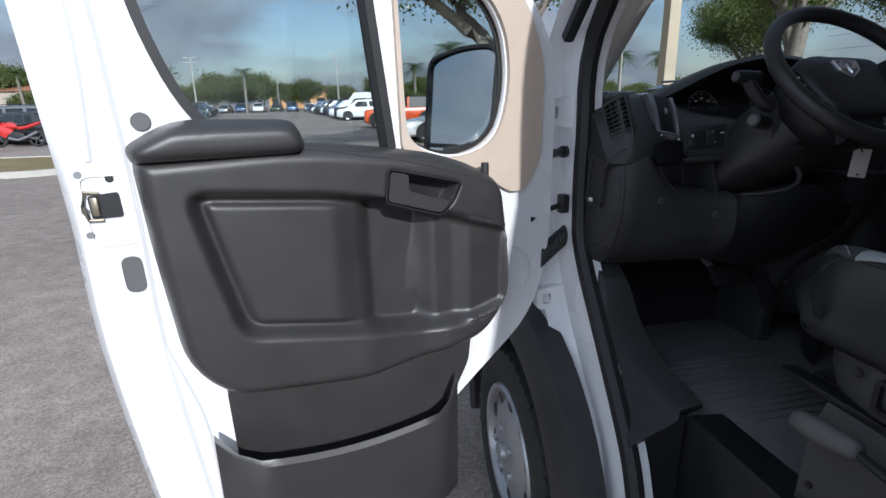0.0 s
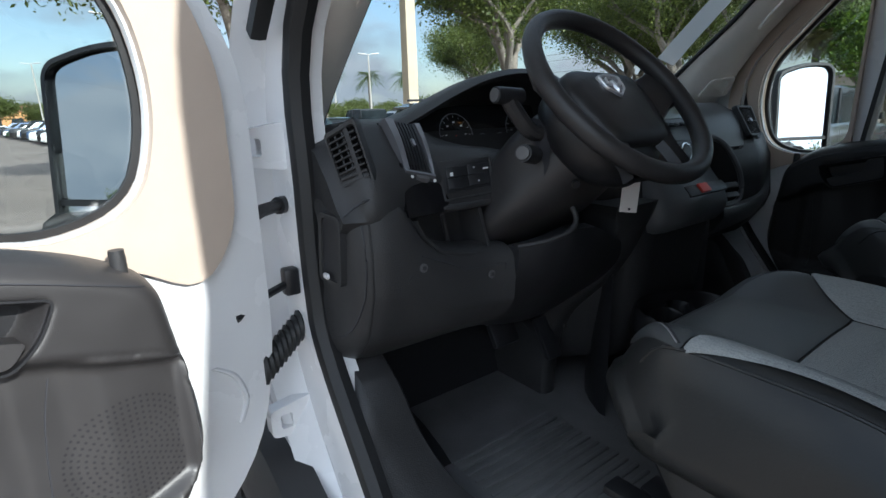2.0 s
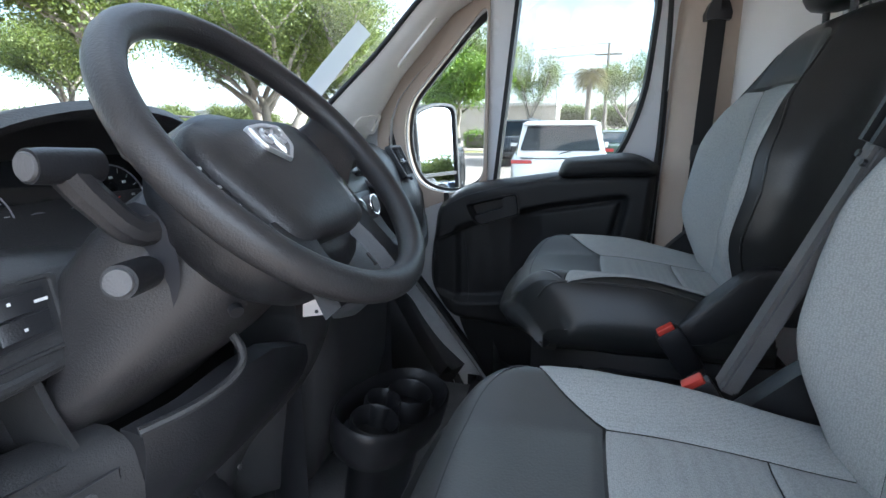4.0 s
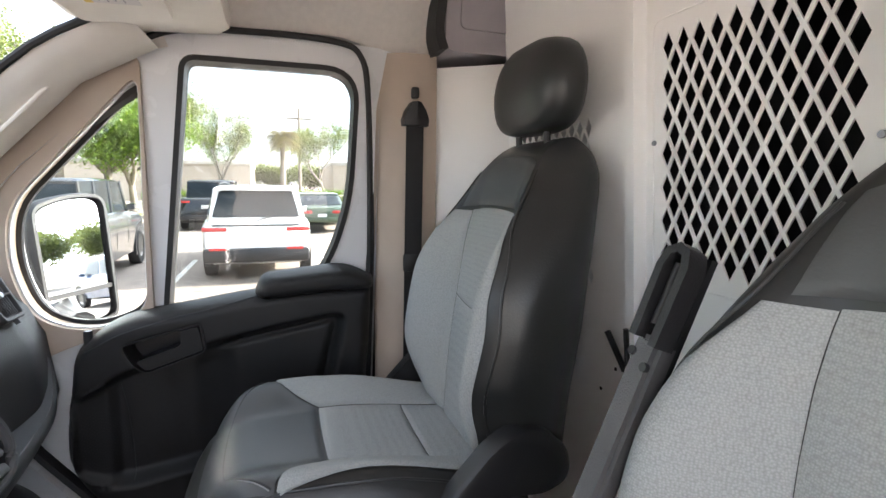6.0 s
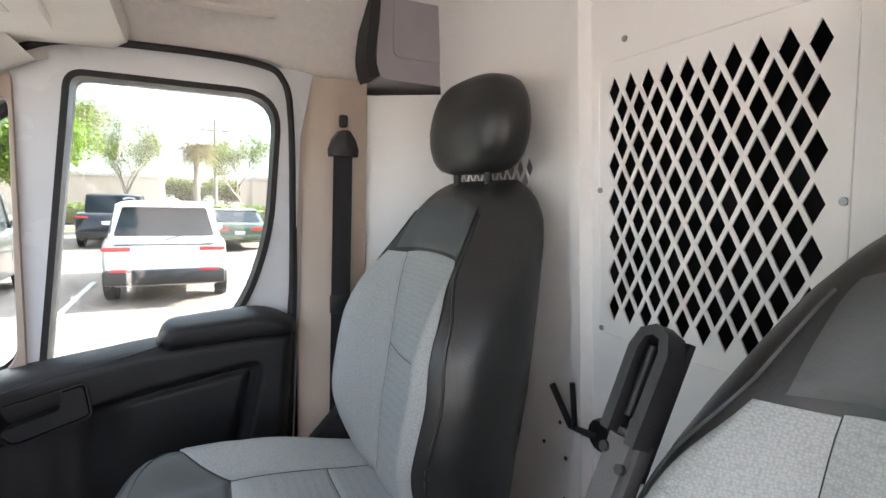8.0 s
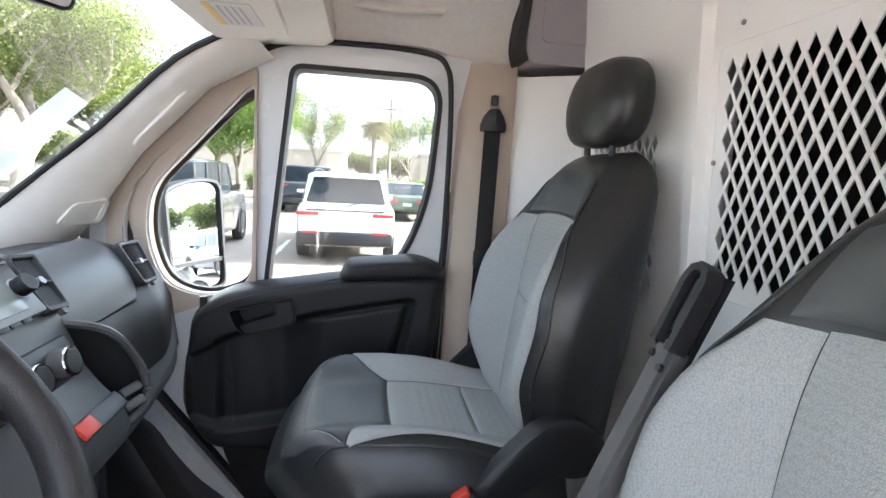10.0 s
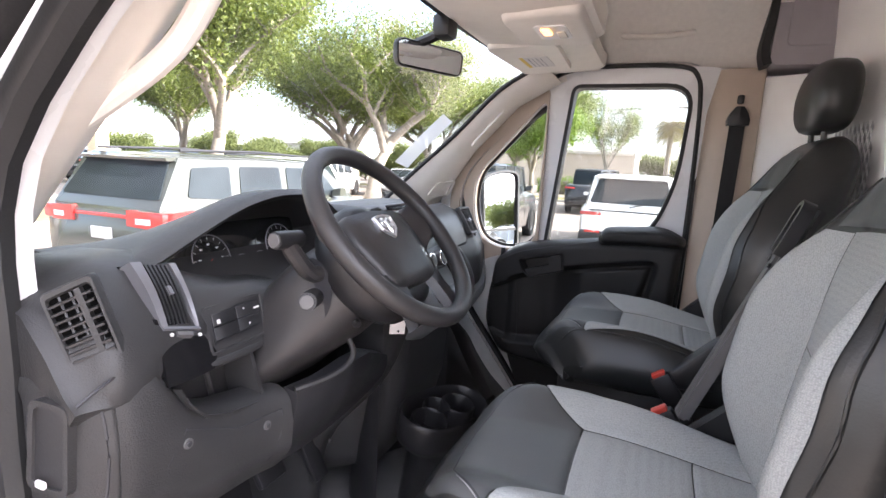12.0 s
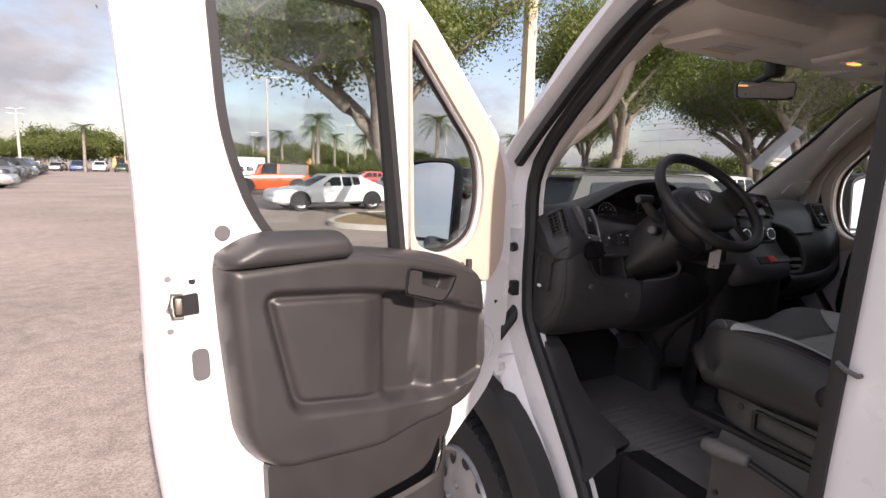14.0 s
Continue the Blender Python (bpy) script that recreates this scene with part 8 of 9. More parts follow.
        for s in (-1, 1):
            for xa, xb in ([] if framed else cuts):
                w = lower(xa)[0]
                bmc = bmesh.new()
                sweep(bmc, [(xa, s * (w * 0.925), belt - 0.05), (xb, s * (wt + 0.004), roof - 0.05)], [(-0.045, -0.012), (0.045, -0.012), (0.045, 0.012), (-0.045, 0.012)], up=(0, 1, 0))
                part("window_pillar", bmc, colour if xa in (cuts[0][0], cuts[-1][0]) else PLASTIC_D, car)
            bmc = bmesh.new()
            loft(bmc, [[Vector((x1 - 0.25, s * (W * 0.94 + a), belt + b)) for a, b in ((0, 0.02), (0.16, 0.03), (0.17, 0.16), (0.02, 0.14))], [Vector((x1 - 0.10, s * (W * 0.94 + a), belt + b)) for a, b in ((0, 0.02), (0.15, 0.03), (0.16, 0.15), (0.02, 0.13))]])
            part("door_mirror", bmc, colour, car)
            for k in (0.33, 0.68):
                bmc = bmesh.new()
                box(bmc, (lerp(x1, x2, k) + 0.05, s * (W * 0.985), belt - 0.17), (0.18, 0.02, 0.03), 0.006)
                part("door_handle", bmc, colour, car)
            for k in (0.02, 0.38, 0.76):
                bmc = bmesh.new()
                xx = lerp(x1, x2, k)
                sweep(bmc, [(xx, s * (W * 0.982), belt - 0.06), (xx, s * (W + 0.001), lerp(0.3, belt, 0.5)), (xx, s * W * 0.965, 0.40)], [(-0.004, -0.004), (0.004, -0.004), (0.004, 0.004), (-0.004, 0.004)], up=(0, 1, 0))
                part("door_gap", bmc, INK, car)
        if kind in ("suv", "tall_suv"):
            for s in (-1, 1):
                bmc = bmesh.new()
                tube(bmc, [(x1 + 0.25, s * wt * 0.88, roof + 0.03), (lerp(x1, x2, 0.5), s * wt * 0.9, roof + 0.06), (x2 - 0.1, s * wt * 0.88, roof + 0.03)], 0.018, 6)
                part("roof_bar", bmc, PLASTIC_D, car)
            bmc = bmesh.new()
            loft(bmc, [[Vector((x2 + dx, y, roof - 0.03 - dz)) for dx, dz in ((-0.1, 0.0), (0.13, 0.03), (0.12, 0.06), (-0.1, 0.05))] for y in (-wt * 0.95, 0.0, wt * 0.95)])
            part("roof_spoiler", bmc, colour if top is None else top, car)
    # wheels, arches
    for x in d["wb"]:
        for s in (-1, 1):
            bmc = bmesh.new()
            k = 18
            loft(bmc, [[Vector((x + rr_ * math.cos(a), s * (W + off), d["r"] + 0.02 + rr_ * math.sin(a))) for a in [math.pi * i / k for i in range(k + 1)]] + [Vector((x - rr_, s * (W + off), 0.24)), Vector((x + rr_, s * (W + off), 0.24))] for rr_, off in ((d["r"] + 0.07, -0.10), (d["r"] + 0.07, 0.004))])
            part("wheel_arch", bmc, PLASTIC_D, car, "dark wheel arch")
            simple_wheel((x, s * (W + 0.015), d["r"]), s, d["r"], car)
    # tail: lamps, bumper, plate, rear glass rim
    for s in (-1, 1):
        bmc = bmesh.new()
        if kind == "jeep":
            box(bmc, (L - 0.005, s * W * 0.80, 0.98), (0.07, 0.16, 0.24), 0.015)
        elif kind == "sedan":
            box(bmc, (L - 0.03, s * W * 0.62, 0.78), (0.08, 0.46, 0.12), 0.02)
        else:
            box(bmc, (L - 0.035, s * W * 0.74, belt - 0.13), (0.10, 0.42, lamp_h), 0.02)
        part("tail_lamp", bmc, TAIL, car, "red tail lamp")
        bmc = bmesh.new()
        box(bmc, (0.13, s * W * 0.68, nose - 0.20), (0.16, 0.34, 0.13), 0.03)
        part("head_lamp", bmc, HEADL, car, "clear head lamp")
    bmc = bmesh.new()
    box(bmc, (L - 0.02, 0, 0.50), (0.18, W * 1.80, 0.20), 0.05)
    part("rear_bumper", bmc, PLASTIC if kind != "sedan" else colour, car, "dark rear bumper")
    bmc = bmesh.new()
    box(bmc, (0.03, 0, 0.45), (0.14, W * 1.6, 0.20), 0.05)
    part("front_bumper", bmc, PLASTIC if boxy else colour, car)
    bmc = bmesh.new()
    box(bmc, (0.035, 0, nose - 0.22), (0.06, W * 0.9, 0.16), 0.02)
    part("grille", bmc, PLASTIC_D, car, "dark grille")
    bmc = bmesh.new()
    box(bmc, (L + 0.005, 0, belt - 0.32), (0.02, 0.32, 0.13), 0.004)
    part("plate_bar", bmc, MARK, car, "plain pale plate bar")
    return car


def put(car, x, y, heading, at_tail=False, L=0.0):
    """Places a car: heading is the way its nose points, in degrees from +x towards +y; x, y its nose or its tail."""
    m = pose(x, y, 0, 0, 0, heading + 180)
    if at_tail:
        m = m @ Matrix.Translation((-L, 0, 0))
    car.matrix_basis = m
    return m


durango = build_car("tall_suv", P_SAGE, "grey-green sport utility car, paint darkened against glare, with a wide red tail lamp bar", 0.16)
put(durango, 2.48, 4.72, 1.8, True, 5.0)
bm = bmesh.new()
box(bm, (4.985, 0, 1.06), (0.06, 1.55, 0.045), 0.015)
part("tail_lamp_bar", bm, TAIL, durango, "thin red lamp bar across the tail")
for sgn in (-1, 1):
    bm = bmesh.new()
    sweep(bm, smooth_path([(5.0, sgn * 0.42, 1.055), (4.995, sgn * 0.66, 1.045), (4.95, sgn * 0.86, 1.045), (4.86, sgn * 0.945, 1.055), (4.66, sgn * 0.968, 1.07)], 4), [(-0.03, -0.085), (0.03, -0.085), (0.03, 0.085), (-0.03, 0.085)], up=(0, 0, 1))
    lamp = part("wrap_tail_lamp", bm, TAIL, durango, "red tail lamp wrapping the corner")
    bm = bmesh.new()
    sweep(bm, smooth_path([(5.028, sgn * 0.56, 1.03), (5.02, sgn * 0.68, 1.03), (4.985, sgn * 0.86, 1.03)], 4), [(-0.008, -0.03), (0.008, -0.03), (0.008, 0.03), (-0.008, 0.03)], up=(0, 0, 1))
    part("clear_lens", bm, HEADL, lamp, "clear lens inside the red lamp")
cherokee = build_car("suv", P_WHITE, "white sport utility car seen from behind")
put(cherokee, 9.35, -0.42, 0.0, True, 4.9)
bm = bmesh.new()
box(bm, (4.89, 0, 1.045), (0.05, 1.5, 0.02), 0.006)
part("dark_strip", bm, PLASTIC_D, cherokee, "thin dark strip between the tail lamps")
bm = bmesh.new()
plate(bm, rounded([(-0.62, 0.98), (-0.50, 0.72), (0.50, 0.72), (0.62, 0.98)], 0.08), [rounded([(-0.60, 0.97), (-0.49, 0.735), (0.49, 0.735), (0.60, 0.97)], 0.07)], lambda u, v, w: Vector((4.90 + w, u, v)), -0.03, 0.006)
part("tailgate_crease", bm, P_WHITE, cherokee)
bm = bmesh.new()
box(bm, (4.93, 0, 0.50), (0.12, 1.84, 0.26), 0.05)
part("lower_bumper", bm, PLASTIC_D, cherokee, "black lower bumper")
bm = bmesh.new()
tube(bm, [(4.93, 0.0, 1.13), (4.87, 0.25, 1.20)], 0.012, 6)
part("rear_wiper", bm, PLASTIC_D, cherokee)
for s in (-1, 1):
    bm = bmesh.new()
    box(bm, (4.985, s * 0.66, 0.62), (0.03, 0.30, 0.05), 0.01)
    part("low_reflector", bm, TAIL, cherokee)
jeep = build_car("jeep", P_GREY, "grey boxy off-road car with a spare wheel behind", top=P_BLACK)
put(jeep, 8.55, 2.95, 2.0, True, 4.5)
orange = build_car("jeep", P_ORANGE, "orange boxy off-road car with a black soft top", top=P_BLACK)
put(orange, -0.05, 31.4, 180)
for s in (-1, 1):
    bm = bmesh.new()
    sweep(bm, [(1.45, s * 0.87, 1.20), (1.76, s * 0.80, 1.83)], [(-0.05, -0.03), (0.05, -0.03), (0.05, 0.03), (-0.05, 0.03)], up=(0, 1, 0))
    part("windscreen_frame", bm, P_ORANGE, orange, "orange windscreen frame")
    bm = bmesh.new()
    plate(bm, [(2.62, 1.20), (4.40, 1.20), (4.34, 1.80), (2.66, 1.82)], [], lambda u, v, w: Vector((u, s * (w - (v - 1.2) * 0.16), v)), 0.915, 0.93)
    part("soft_top_side", bm, PLASTIC_D, orange, "black soft top side")
    bm = bmesh.new()
    sweep(bm, [(2.60, s * 0.92, 1.20), (2.64, s * 0.83, 1.82)], [(-0.06, -0.02), (0.06, -0.02), (0.06, 0.02), (-0.06, 0.02)], up=(0, 1, 0))
    part("door_frame", bm, P_ORANGE, orange, "orange door frame")
    for x in (0.75, 3.75):
        bm = bmesh.new()
        loft(bm, [[Vector((x + r * math.cos(a), s * y, 0.44 + r * math.sin(a))) for r, y in ((0.50, 0.93), (0.50, 1.06), (0.55, 1.06), (0.57, 0.93))] for a in [math.pi * i / 12 for i in range(13)]])
        part("fender_flare", bm, PLASTIC_D, orange, "black fender flare")
grey_suv = build_car("suv", paint("car_mid_grey", (0.15, 0.155, 0.16), 0.4), "mid grey sport utility car behind the motorcycle")
put(grey_suv, -15.2, 28.2, 172, True, 4.9)
black_car = build_car("sedan", P_BLACK, "black saloon car behind the motorcycle")
put(black_car, -13.6, 26.0, 172, True, 5.0)
charger = build_car("sedan", P_WHITE, "white four-door saloon car with black wheels")
put(charger, 0.62, 19.5, 188)
white_suv = build_car("suv", P_WHITE, "white sport utility car beside a tree")
put(white_suv, 12.8, 9.2, 17.7)
dark_truck = build_car("pickup", P_BLACK, "black pick-up truck parked in a bay")
put(dark_truck, 20.4, 1.7, 0, True, 5.8)
green_car = build_car("sedan", P_GREEN, "dark green saloon car in a bay")
put(green_car, 18.6, -2.4, 0, True, 5.0)
silver_car = build_car("sedan", P_SILVER, "silver saloon car parked in a row")
put(silver_car, -11.6, 37.5, 0)
blue_car = build_car("suv", P_BLUE, "dark blue parked sport utility car")
put(blue_car, 24.0, 34.0, 20)
cargo = build_car("cargo", P_WHITE, "tall white panel van parked far off")
put(cargo, -1.5, 50.0, 180)
red_car = build_car("sedan", P_RED, "red saloon car parked far off")
put(red_car, 8.5, 40.0, 180)
lane = [white_suv, dark_truck, white_suv, red_car, blue_car, dark_truck]
pool = [(white_suv, 0), (dark_truck, 0), (blue_car, 0), (silver_car, 0), (dark_truck, 0), (green_car, 0), (silver_car, 0), (charger, 0), (blue_car, 0)]
rnd = random.Random(4)
# the row that faces the lane from the right, the one across it, and the far rows
for i in range(16):
    src = lane[i] if i < len(lane) else pool[rnd.randrange(len(pool))][0]
    copy_thing(src, pose(-1.6 - 0.35 * i + rnd.uniform(-0.3, 0.3), 46.5 + 3.0 * i, 0, 0, 0, rnd.uniform(-2, 2)))
for i in range(16):
    src = pool[rnd.randrange(len(pool))][0]
    copy_thing(src, pose(-12.5 - 0.5 * i + rnd.uniform(-0.3, 0.3), 41.0 + 3.0 * i, 0, 0, 0, 180 + rnd.uniform(-2, 2)))
for i in range(14):
    src = pool[rnd.randrange(len(pool))][0]
    copy_thing(src, pose(-34 + 3.0 * i, 99 + rnd.uniform(-0.4, 0.4), 0, 0, 0, 90 + rnd.uniform(-2, 2)))
for i in range(9):
    src = pool[rnd.randrange(len(pool))][0]
    copy_thing(src, pose(9 + 3.0 * i, 30.0 + rnd.uniform(-0.4, 0.4) + 0.5 * i, 0, 0, 0, -90 + rnd.uniform(-2, 2)))
for i, (x, y, a, src) in enumerate(((22, 14.5, 197, white_suv), (26.5, 12.0, 190, silver_car), (25, 7.6, 180, blue_car), (21, 20, 200, green_car), (15.5, 12.3, 200, silver_car), (-19.5, 27.5, 200, dark_truck), (-21.5, 34, 200, silver_car), (20, 6.0, 180, dark_truck), (19.0, -8.6, 180, white_suv))):
    copy_thing(src, pose(x, y, 0, 0, 0, a))
# spare wheel on the grey car
bm = bmesh.new()
disc(bm, (4.44, 0.05, 0.98), (1, 0, 0), 0.37, 0.22, 24)
part("spare_wheel", bm, TYRE, jeep, "spare wheel on the tailgate")
# red motorcycle on its stand
moto = thing("motorcycle", "red motorcycle standing by the grass island", "motorcycle")
for wx in (-0.70, 0.70):
    bm = bmesh.new()
    tube(bm, [Vector((wx + 0.27 * math.cos(a), 0, 0.31 + 0.27 * math.sin(a))) for a in [i * math.pi / 10 for i in range(20)]], 0.05, 8, True, up=(0, 1, 0))
    part("wheel", bm, TYRE, moto, "black tyre")


def shell(stations):
    """A closed body with a rounded back, swept along the motorcycle."""
    bm = bmesh.new()
    loft(bm, [[Vector((x, y * w, z + h * v)) for y, v in ((-0.7, 0), (-1, 0.35), (-0.8, 0.8), (0, 1), (0.8, 0.8), (1, 0.35), (0.7, 0))] for x, w, z, h in stations])
    return bm


part("tank", shell(((-0.12, 0.08, 0.74, 0.08), (0.0, 0.14, 0.70, 0.20), (0.22, 0.17, 0.68, 0.30), (0.42, 0.13, 0.68, 0.24))), P_RED, moto, "red fuel tank")
part("tail_cowl", shell(((-0.98, 0.04, 0.92, 0.05), (-0.80, 0.10, 0.82, 0.12), (-0.45, 0.13, 0.70, 0.13), (-0.10, 0.11, 0.64, 0.14))), P_RED, moto, "red tail cowl")
part("fairing", shell(((0.10, 0.12, 0.40, 0.30), (0.40, 0.19, 0.36, 0.55), (0.66, 0.17, 0.50, 0.52), (0.88, 0.07, 0.72, 0.24))), P_RED, moto, "red front fairing")
part("front_mudguard", shell(((0.48, 0.05, 0.58, 0.05), (0.70, 0.07, 0.60, 0.07), (0.92, 0.05, 0.54, 0.05))), P_RED, moto, "red front mudguard")
part("saddle", shell(((-0.82, 0.07, 0.91, 0.06), (-0.45, 0.13, 0.82, 0.09), (-0.05, 0.11, 0.76, 0.10))), PLASTIC_D, moto, "black saddle")
part("engine", shell(((-0.30, 0.12, 0.28, 0.26), (-0.05, 0.16, 0.22, 0.44), (0.30, 0.15, 0.24, 0.40))), PLASTIC_D, moto)
bm = bmesh.new()
tube(bm, [(0.25, 0.13, 0.34), (-0.1, 0.16, 0.26), (-0.45, 0.17, 0.36), (-0.85, 0.17, 0.55)], 0.045, 8)
part("exhaust", bm, SILVER_P, moto, "bright exhaust pipe")
bm = bmesh.new()
tube(bm, [(-0.15, 0.09, 0.42), (-0.70, 0.09, 0.31)], 0.028, 6)
tube(bm, [(-0.15, -0.09, 0.42), (-0.70, -0.09, 0.31)], 0.028, 6)
part("swing_arm", bm, SILVER_P, moto)
for wx in (-0.70, 0.70):
    bm = bmesh.new()
    disc(bm, (wx, -0.05, 0.31), (0, 1, 0), 0.07, 0.10, 12)
    for k in range(5):
        a = k * 2 * math.pi / 5
        tube(bm, [(wx, 0, 0.31), (wx + 0.24 * math.cos(a), 0, 0.31 + 0.24 * math.sin(a))], 0.016, 5)
    part("rim", bm, PLASTIC_L, moto, "grey spoked rim")
bm = bmesh.new()
tube(bm, [(0.70, 0.09, 0.31), (0.52, 0.10, 0.95)], 0.025, 8)
tube(bm, [(0.50, -0.32, 0.98), (0.52, 0.0, 0.95), (0.50, 0.32, 0.98)], 0.016, 8)
part("fork", bm, PLASTIC_D, moto)
moto.matrix_basis = pose(-15.25, 24.2, 0, 0, 0, 172) @ pose(0, 0, 0, 7, 0, 0) @ Matrix.Scale(1.12, 4)


# ---- trees ----
def limb_mesh(seed, height, girth, spread, levels=4):
    """A trunk that forks into limbs; returns the bmesh and the tips of its twigs."""
    r = random.Random(seed)
    bmt = bmesh.new()
    tips = []

    def grow(p, way, length, rad, level):
        pts = [p]
        d = way.copy()
        n = 5
        for i in range(n):
            d = (d + Vector((r.uniform(-1, 1), r.uniform(-1, 1), r.uniform(-0.5, 0.9) * (0.5 if level else 0.2))) * 0.22).normalized()
            pts.append(pts[-1] + d * length / n)
        rings = []
        k = 9 if level < 2 else 5
        for i, q in enumerate(pts):
            rr_ = rad * lerp(1.0, 0.62, i / n) * (1.35 if level == 0 and i == 0 else 1)
            t = (pts[min(i + 1, n)] - pts[max(i - 1, 0)]).normalized()
            a = t.orthogonal().normalized()
            b = t.cross(a)
            rings.append([q + (a * math.cos(2 * math.pi * j / k) + b * math.sin(2 * math.pi * j / k)) * rr_ for j in range(k)])
        loft(bmt, rings)
        if level >= 2:
            tips.extend(pts[2:])
        if level == levels:
            return
        kids = 4 if level == 0 else (3 if level < 3 else 2)
        turn = r.uniform(0, 6.28)
        for i in range(kids):
            a = turn + 2 * math.pi * i / kids + r.uniform(-0.5, 0.5)
            side = Vector((math.cos(a), math.sin(a), 0))
            up = (0.75 if level == 0 else 0.45) + r.uniform(-0.25, 0.25)
            nd = (side * spread + d * 0.55 + Vector((0, 0, up * 0.8))).normalized()
            grow(pts[-1] if i < 2 else pts[-2], nd, length * r.uniform(0.62, 0.85) * (1.15 if level == 0 else 1), rad * 0.58, level + 1)
    grow(Vector((0, 0, -0.1)), Vector((0, 0, 1)), height, girth, 0)
    return bmt, tips


def leaf_cloud(name, tips, per, size, clump, seed, flat=0.75):
    """Many small leaves in clumps round the twig ends, as one mesh."""
    g = np.random.RandomState(seed)
    c = np.repeat(np.array([[p.x, p.y, p.z] for p in tips]), per, axis=0)
    c = c + g.normal(0, clump, c.shape) * np.array([1, 1, flat])
    n = len(c)
    a = g.normal(0, 1, (n, 3))
    a /= np.linalg.norm(a, axis=1)[:, None]
    b = np.cross(a, g.normal(0, 1, (n, 3)))
    b /= np.linalg.norm(b, axis=1)[:, None]
    s = size * g.uniform(0.6, 1.3, (n, 1))
    quads = np.stack([c - a * s, c - b * s * 0.45, c + a * s, c + b * s * 0.45], 1).reshape(-1, 3)
    me = bpy.data.meshes.new(name)
    me.from_pydata(quads.tolist(), [], np.arange(4 * n).reshape(-1, 4).tolist())
    return me


def build_tree(seed, height, girth, spread, per, size, clump, leaf, label, levels=4, group="car park trees"):
    tr = thing("tree", label, "tree", group=group)
    bmt, tips = limb_mesh(seed, height, girth, spread, levels)
    part("trunk", bmt, BARK, tr, "grey-brown forking trunk and limbs", smooth=70)
    me = leaf_cloud("crown", tips, per, size, clump, seed)
    me.materials.append(leaf)
    cr = new("crown", me)
    cr.parent = tr
    cr["label"] = "loose crown of small green leaves"
    return tr


oak = build_tree(3, 3.0, 0.36, 0.95, 130, 0.066, 0.42, LEAF, "broad oak tree with grey limbs and green leaves")
oak.matrix_basis = pose(3.9, 13.7, 0.1, 0, 0, 40)
oak_b = build_tree(8, 2.9, 0.30, 0.95, 130, 0.066, 0.42, LEAF, "broad oak tree with grey limbs and green leaves")
oak_b.matrix_basis = pose(12.4, 13.3, 0.1, 0, 0, 10)
copy_thing(oak, pose(20.0, 11.5, 0, 0, 0, 200))
copy_thing(oak_b, pose(24.5, 15.5, 0, 0, 0, 130))
copy_thing(oak_b, pose(33.0, 8.2, 0, 0, 0, 250))
copy_thing(oak, pose(28.0, 18.5, 0, 0, 0, 75))
copy_thing(oak, pose(31.0, 13.0, 0, 0, 0, 310) @ Matrix.Scale(0.85, 4))
copy_thing(oak_b, pose(21.0, 25.0, 0, 0, 0, 20) @ Matrix.Scale(0.9, 4))
bright = build_tree(12, 2.2, 0.22, 0.9, 90, 0.085, 0.48, LEAF_B, "bright green leafy tree behind the bays")
bright.matrix_basis = pose(31.5, 6.6, 0, 0, 0, 0)
slim = build_tree(21, 2.3, 0.12, 0.55, 75, 0.06, 0.30, LEAF, "thin open tree with sparse leaves", levels=3)
slim.matrix_basis = pose(41, 3.2, 0, 0, 0, 60)
copy_thing(slim, pose(41, -4.4, 0, 0, 0, 160))
far_a = build_tree(31, 2.6, 0.25, 1.0, 75, 0.17, 0.62, LEAF_D, "far dark green leafy tree", levels=3, group="far trees")
far_a.matrix_basis = pose(-22, 118, 0)
far_b = build_tree(37, 2.3, 0.25, 1.05, 75, 0.17, 0.62, LEAF_D, "far dark green leafy tree", levels=3, group="far trees")
far_b.matrix_basis = pose(-30, 124, 0)
rnd = random.Random(9)
for az in range(-42, 72, 2):
    if rnd.random() < 0.10 or (-6 < az < 4 and az % 4):
        continue
    dist = rnd.uniform(104, 128) if az < 24 else rnd.uniform(62, 90)
    a = radians(az + rnd.uniform(-0.8, 0.8))
    src = far_a if rnd.random() < 0.5 else far_b
    copy_thing(src, pose(dist * math.sin(a), dist * math.cos(a), -0.9, 0, 0, rnd.uniform(0, 360)) @ Matrix.Scale(rnd.choice((0.75, 0.85, 1.0, 1.15) if az < 4 else (0.7, 0.8, 0.9)) * dist / 100, 4))
for az in range(5, 66, 3):
    a = radians(az + rnd.uniform(-1, 1))
    dist = rnd.uniform(48, 60) if az < 30 else rnd.uniform(40, 50)
    copy_thing(far_a if rnd.random() < 0.5 else far_b, pose(dist * math.sin(a), dist * math.cos(a), -0.7, 0, 0, rnd.uniform(0, 360)) @ Matrix.Scale(rnd.uniform(0.42, 0.6), 4))
for az in range(74, 112, 4):
    a = radians(az)
    copy_thing(far_b, pose(92 * math.sin(a), 92 * math.cos(a), -1.2, 0, 0, az * 7))
# trees and cars behind, which show in the wing mirrors
for x, y, sc in ((-66, -6, 0.8), (-72, -13, 1.0), (-64, -20, 0.7), (-75, 1, 0.9), (-68, 9, 0.75), (-70, -28, 0.9), (15, -52, 0.9), (23, -56, 1.0), (31, -50, 0.8), (38, -54, 0.9)):
    copy_thing(far_a if x < 0 else far_b, pose(x, y, -0.6, 0, 0, x * 13) @ Matrix.Scale(sc, 4))
for x, y, src in ((8.6, -21.0, blue_car), (11.6, -21.4, silver_car), (14.7, -20.8, dark_truck), (17.7, -21.2, white_suv)):
    copy_thing(src, pose(x, y, 0, 0, 0, 90))


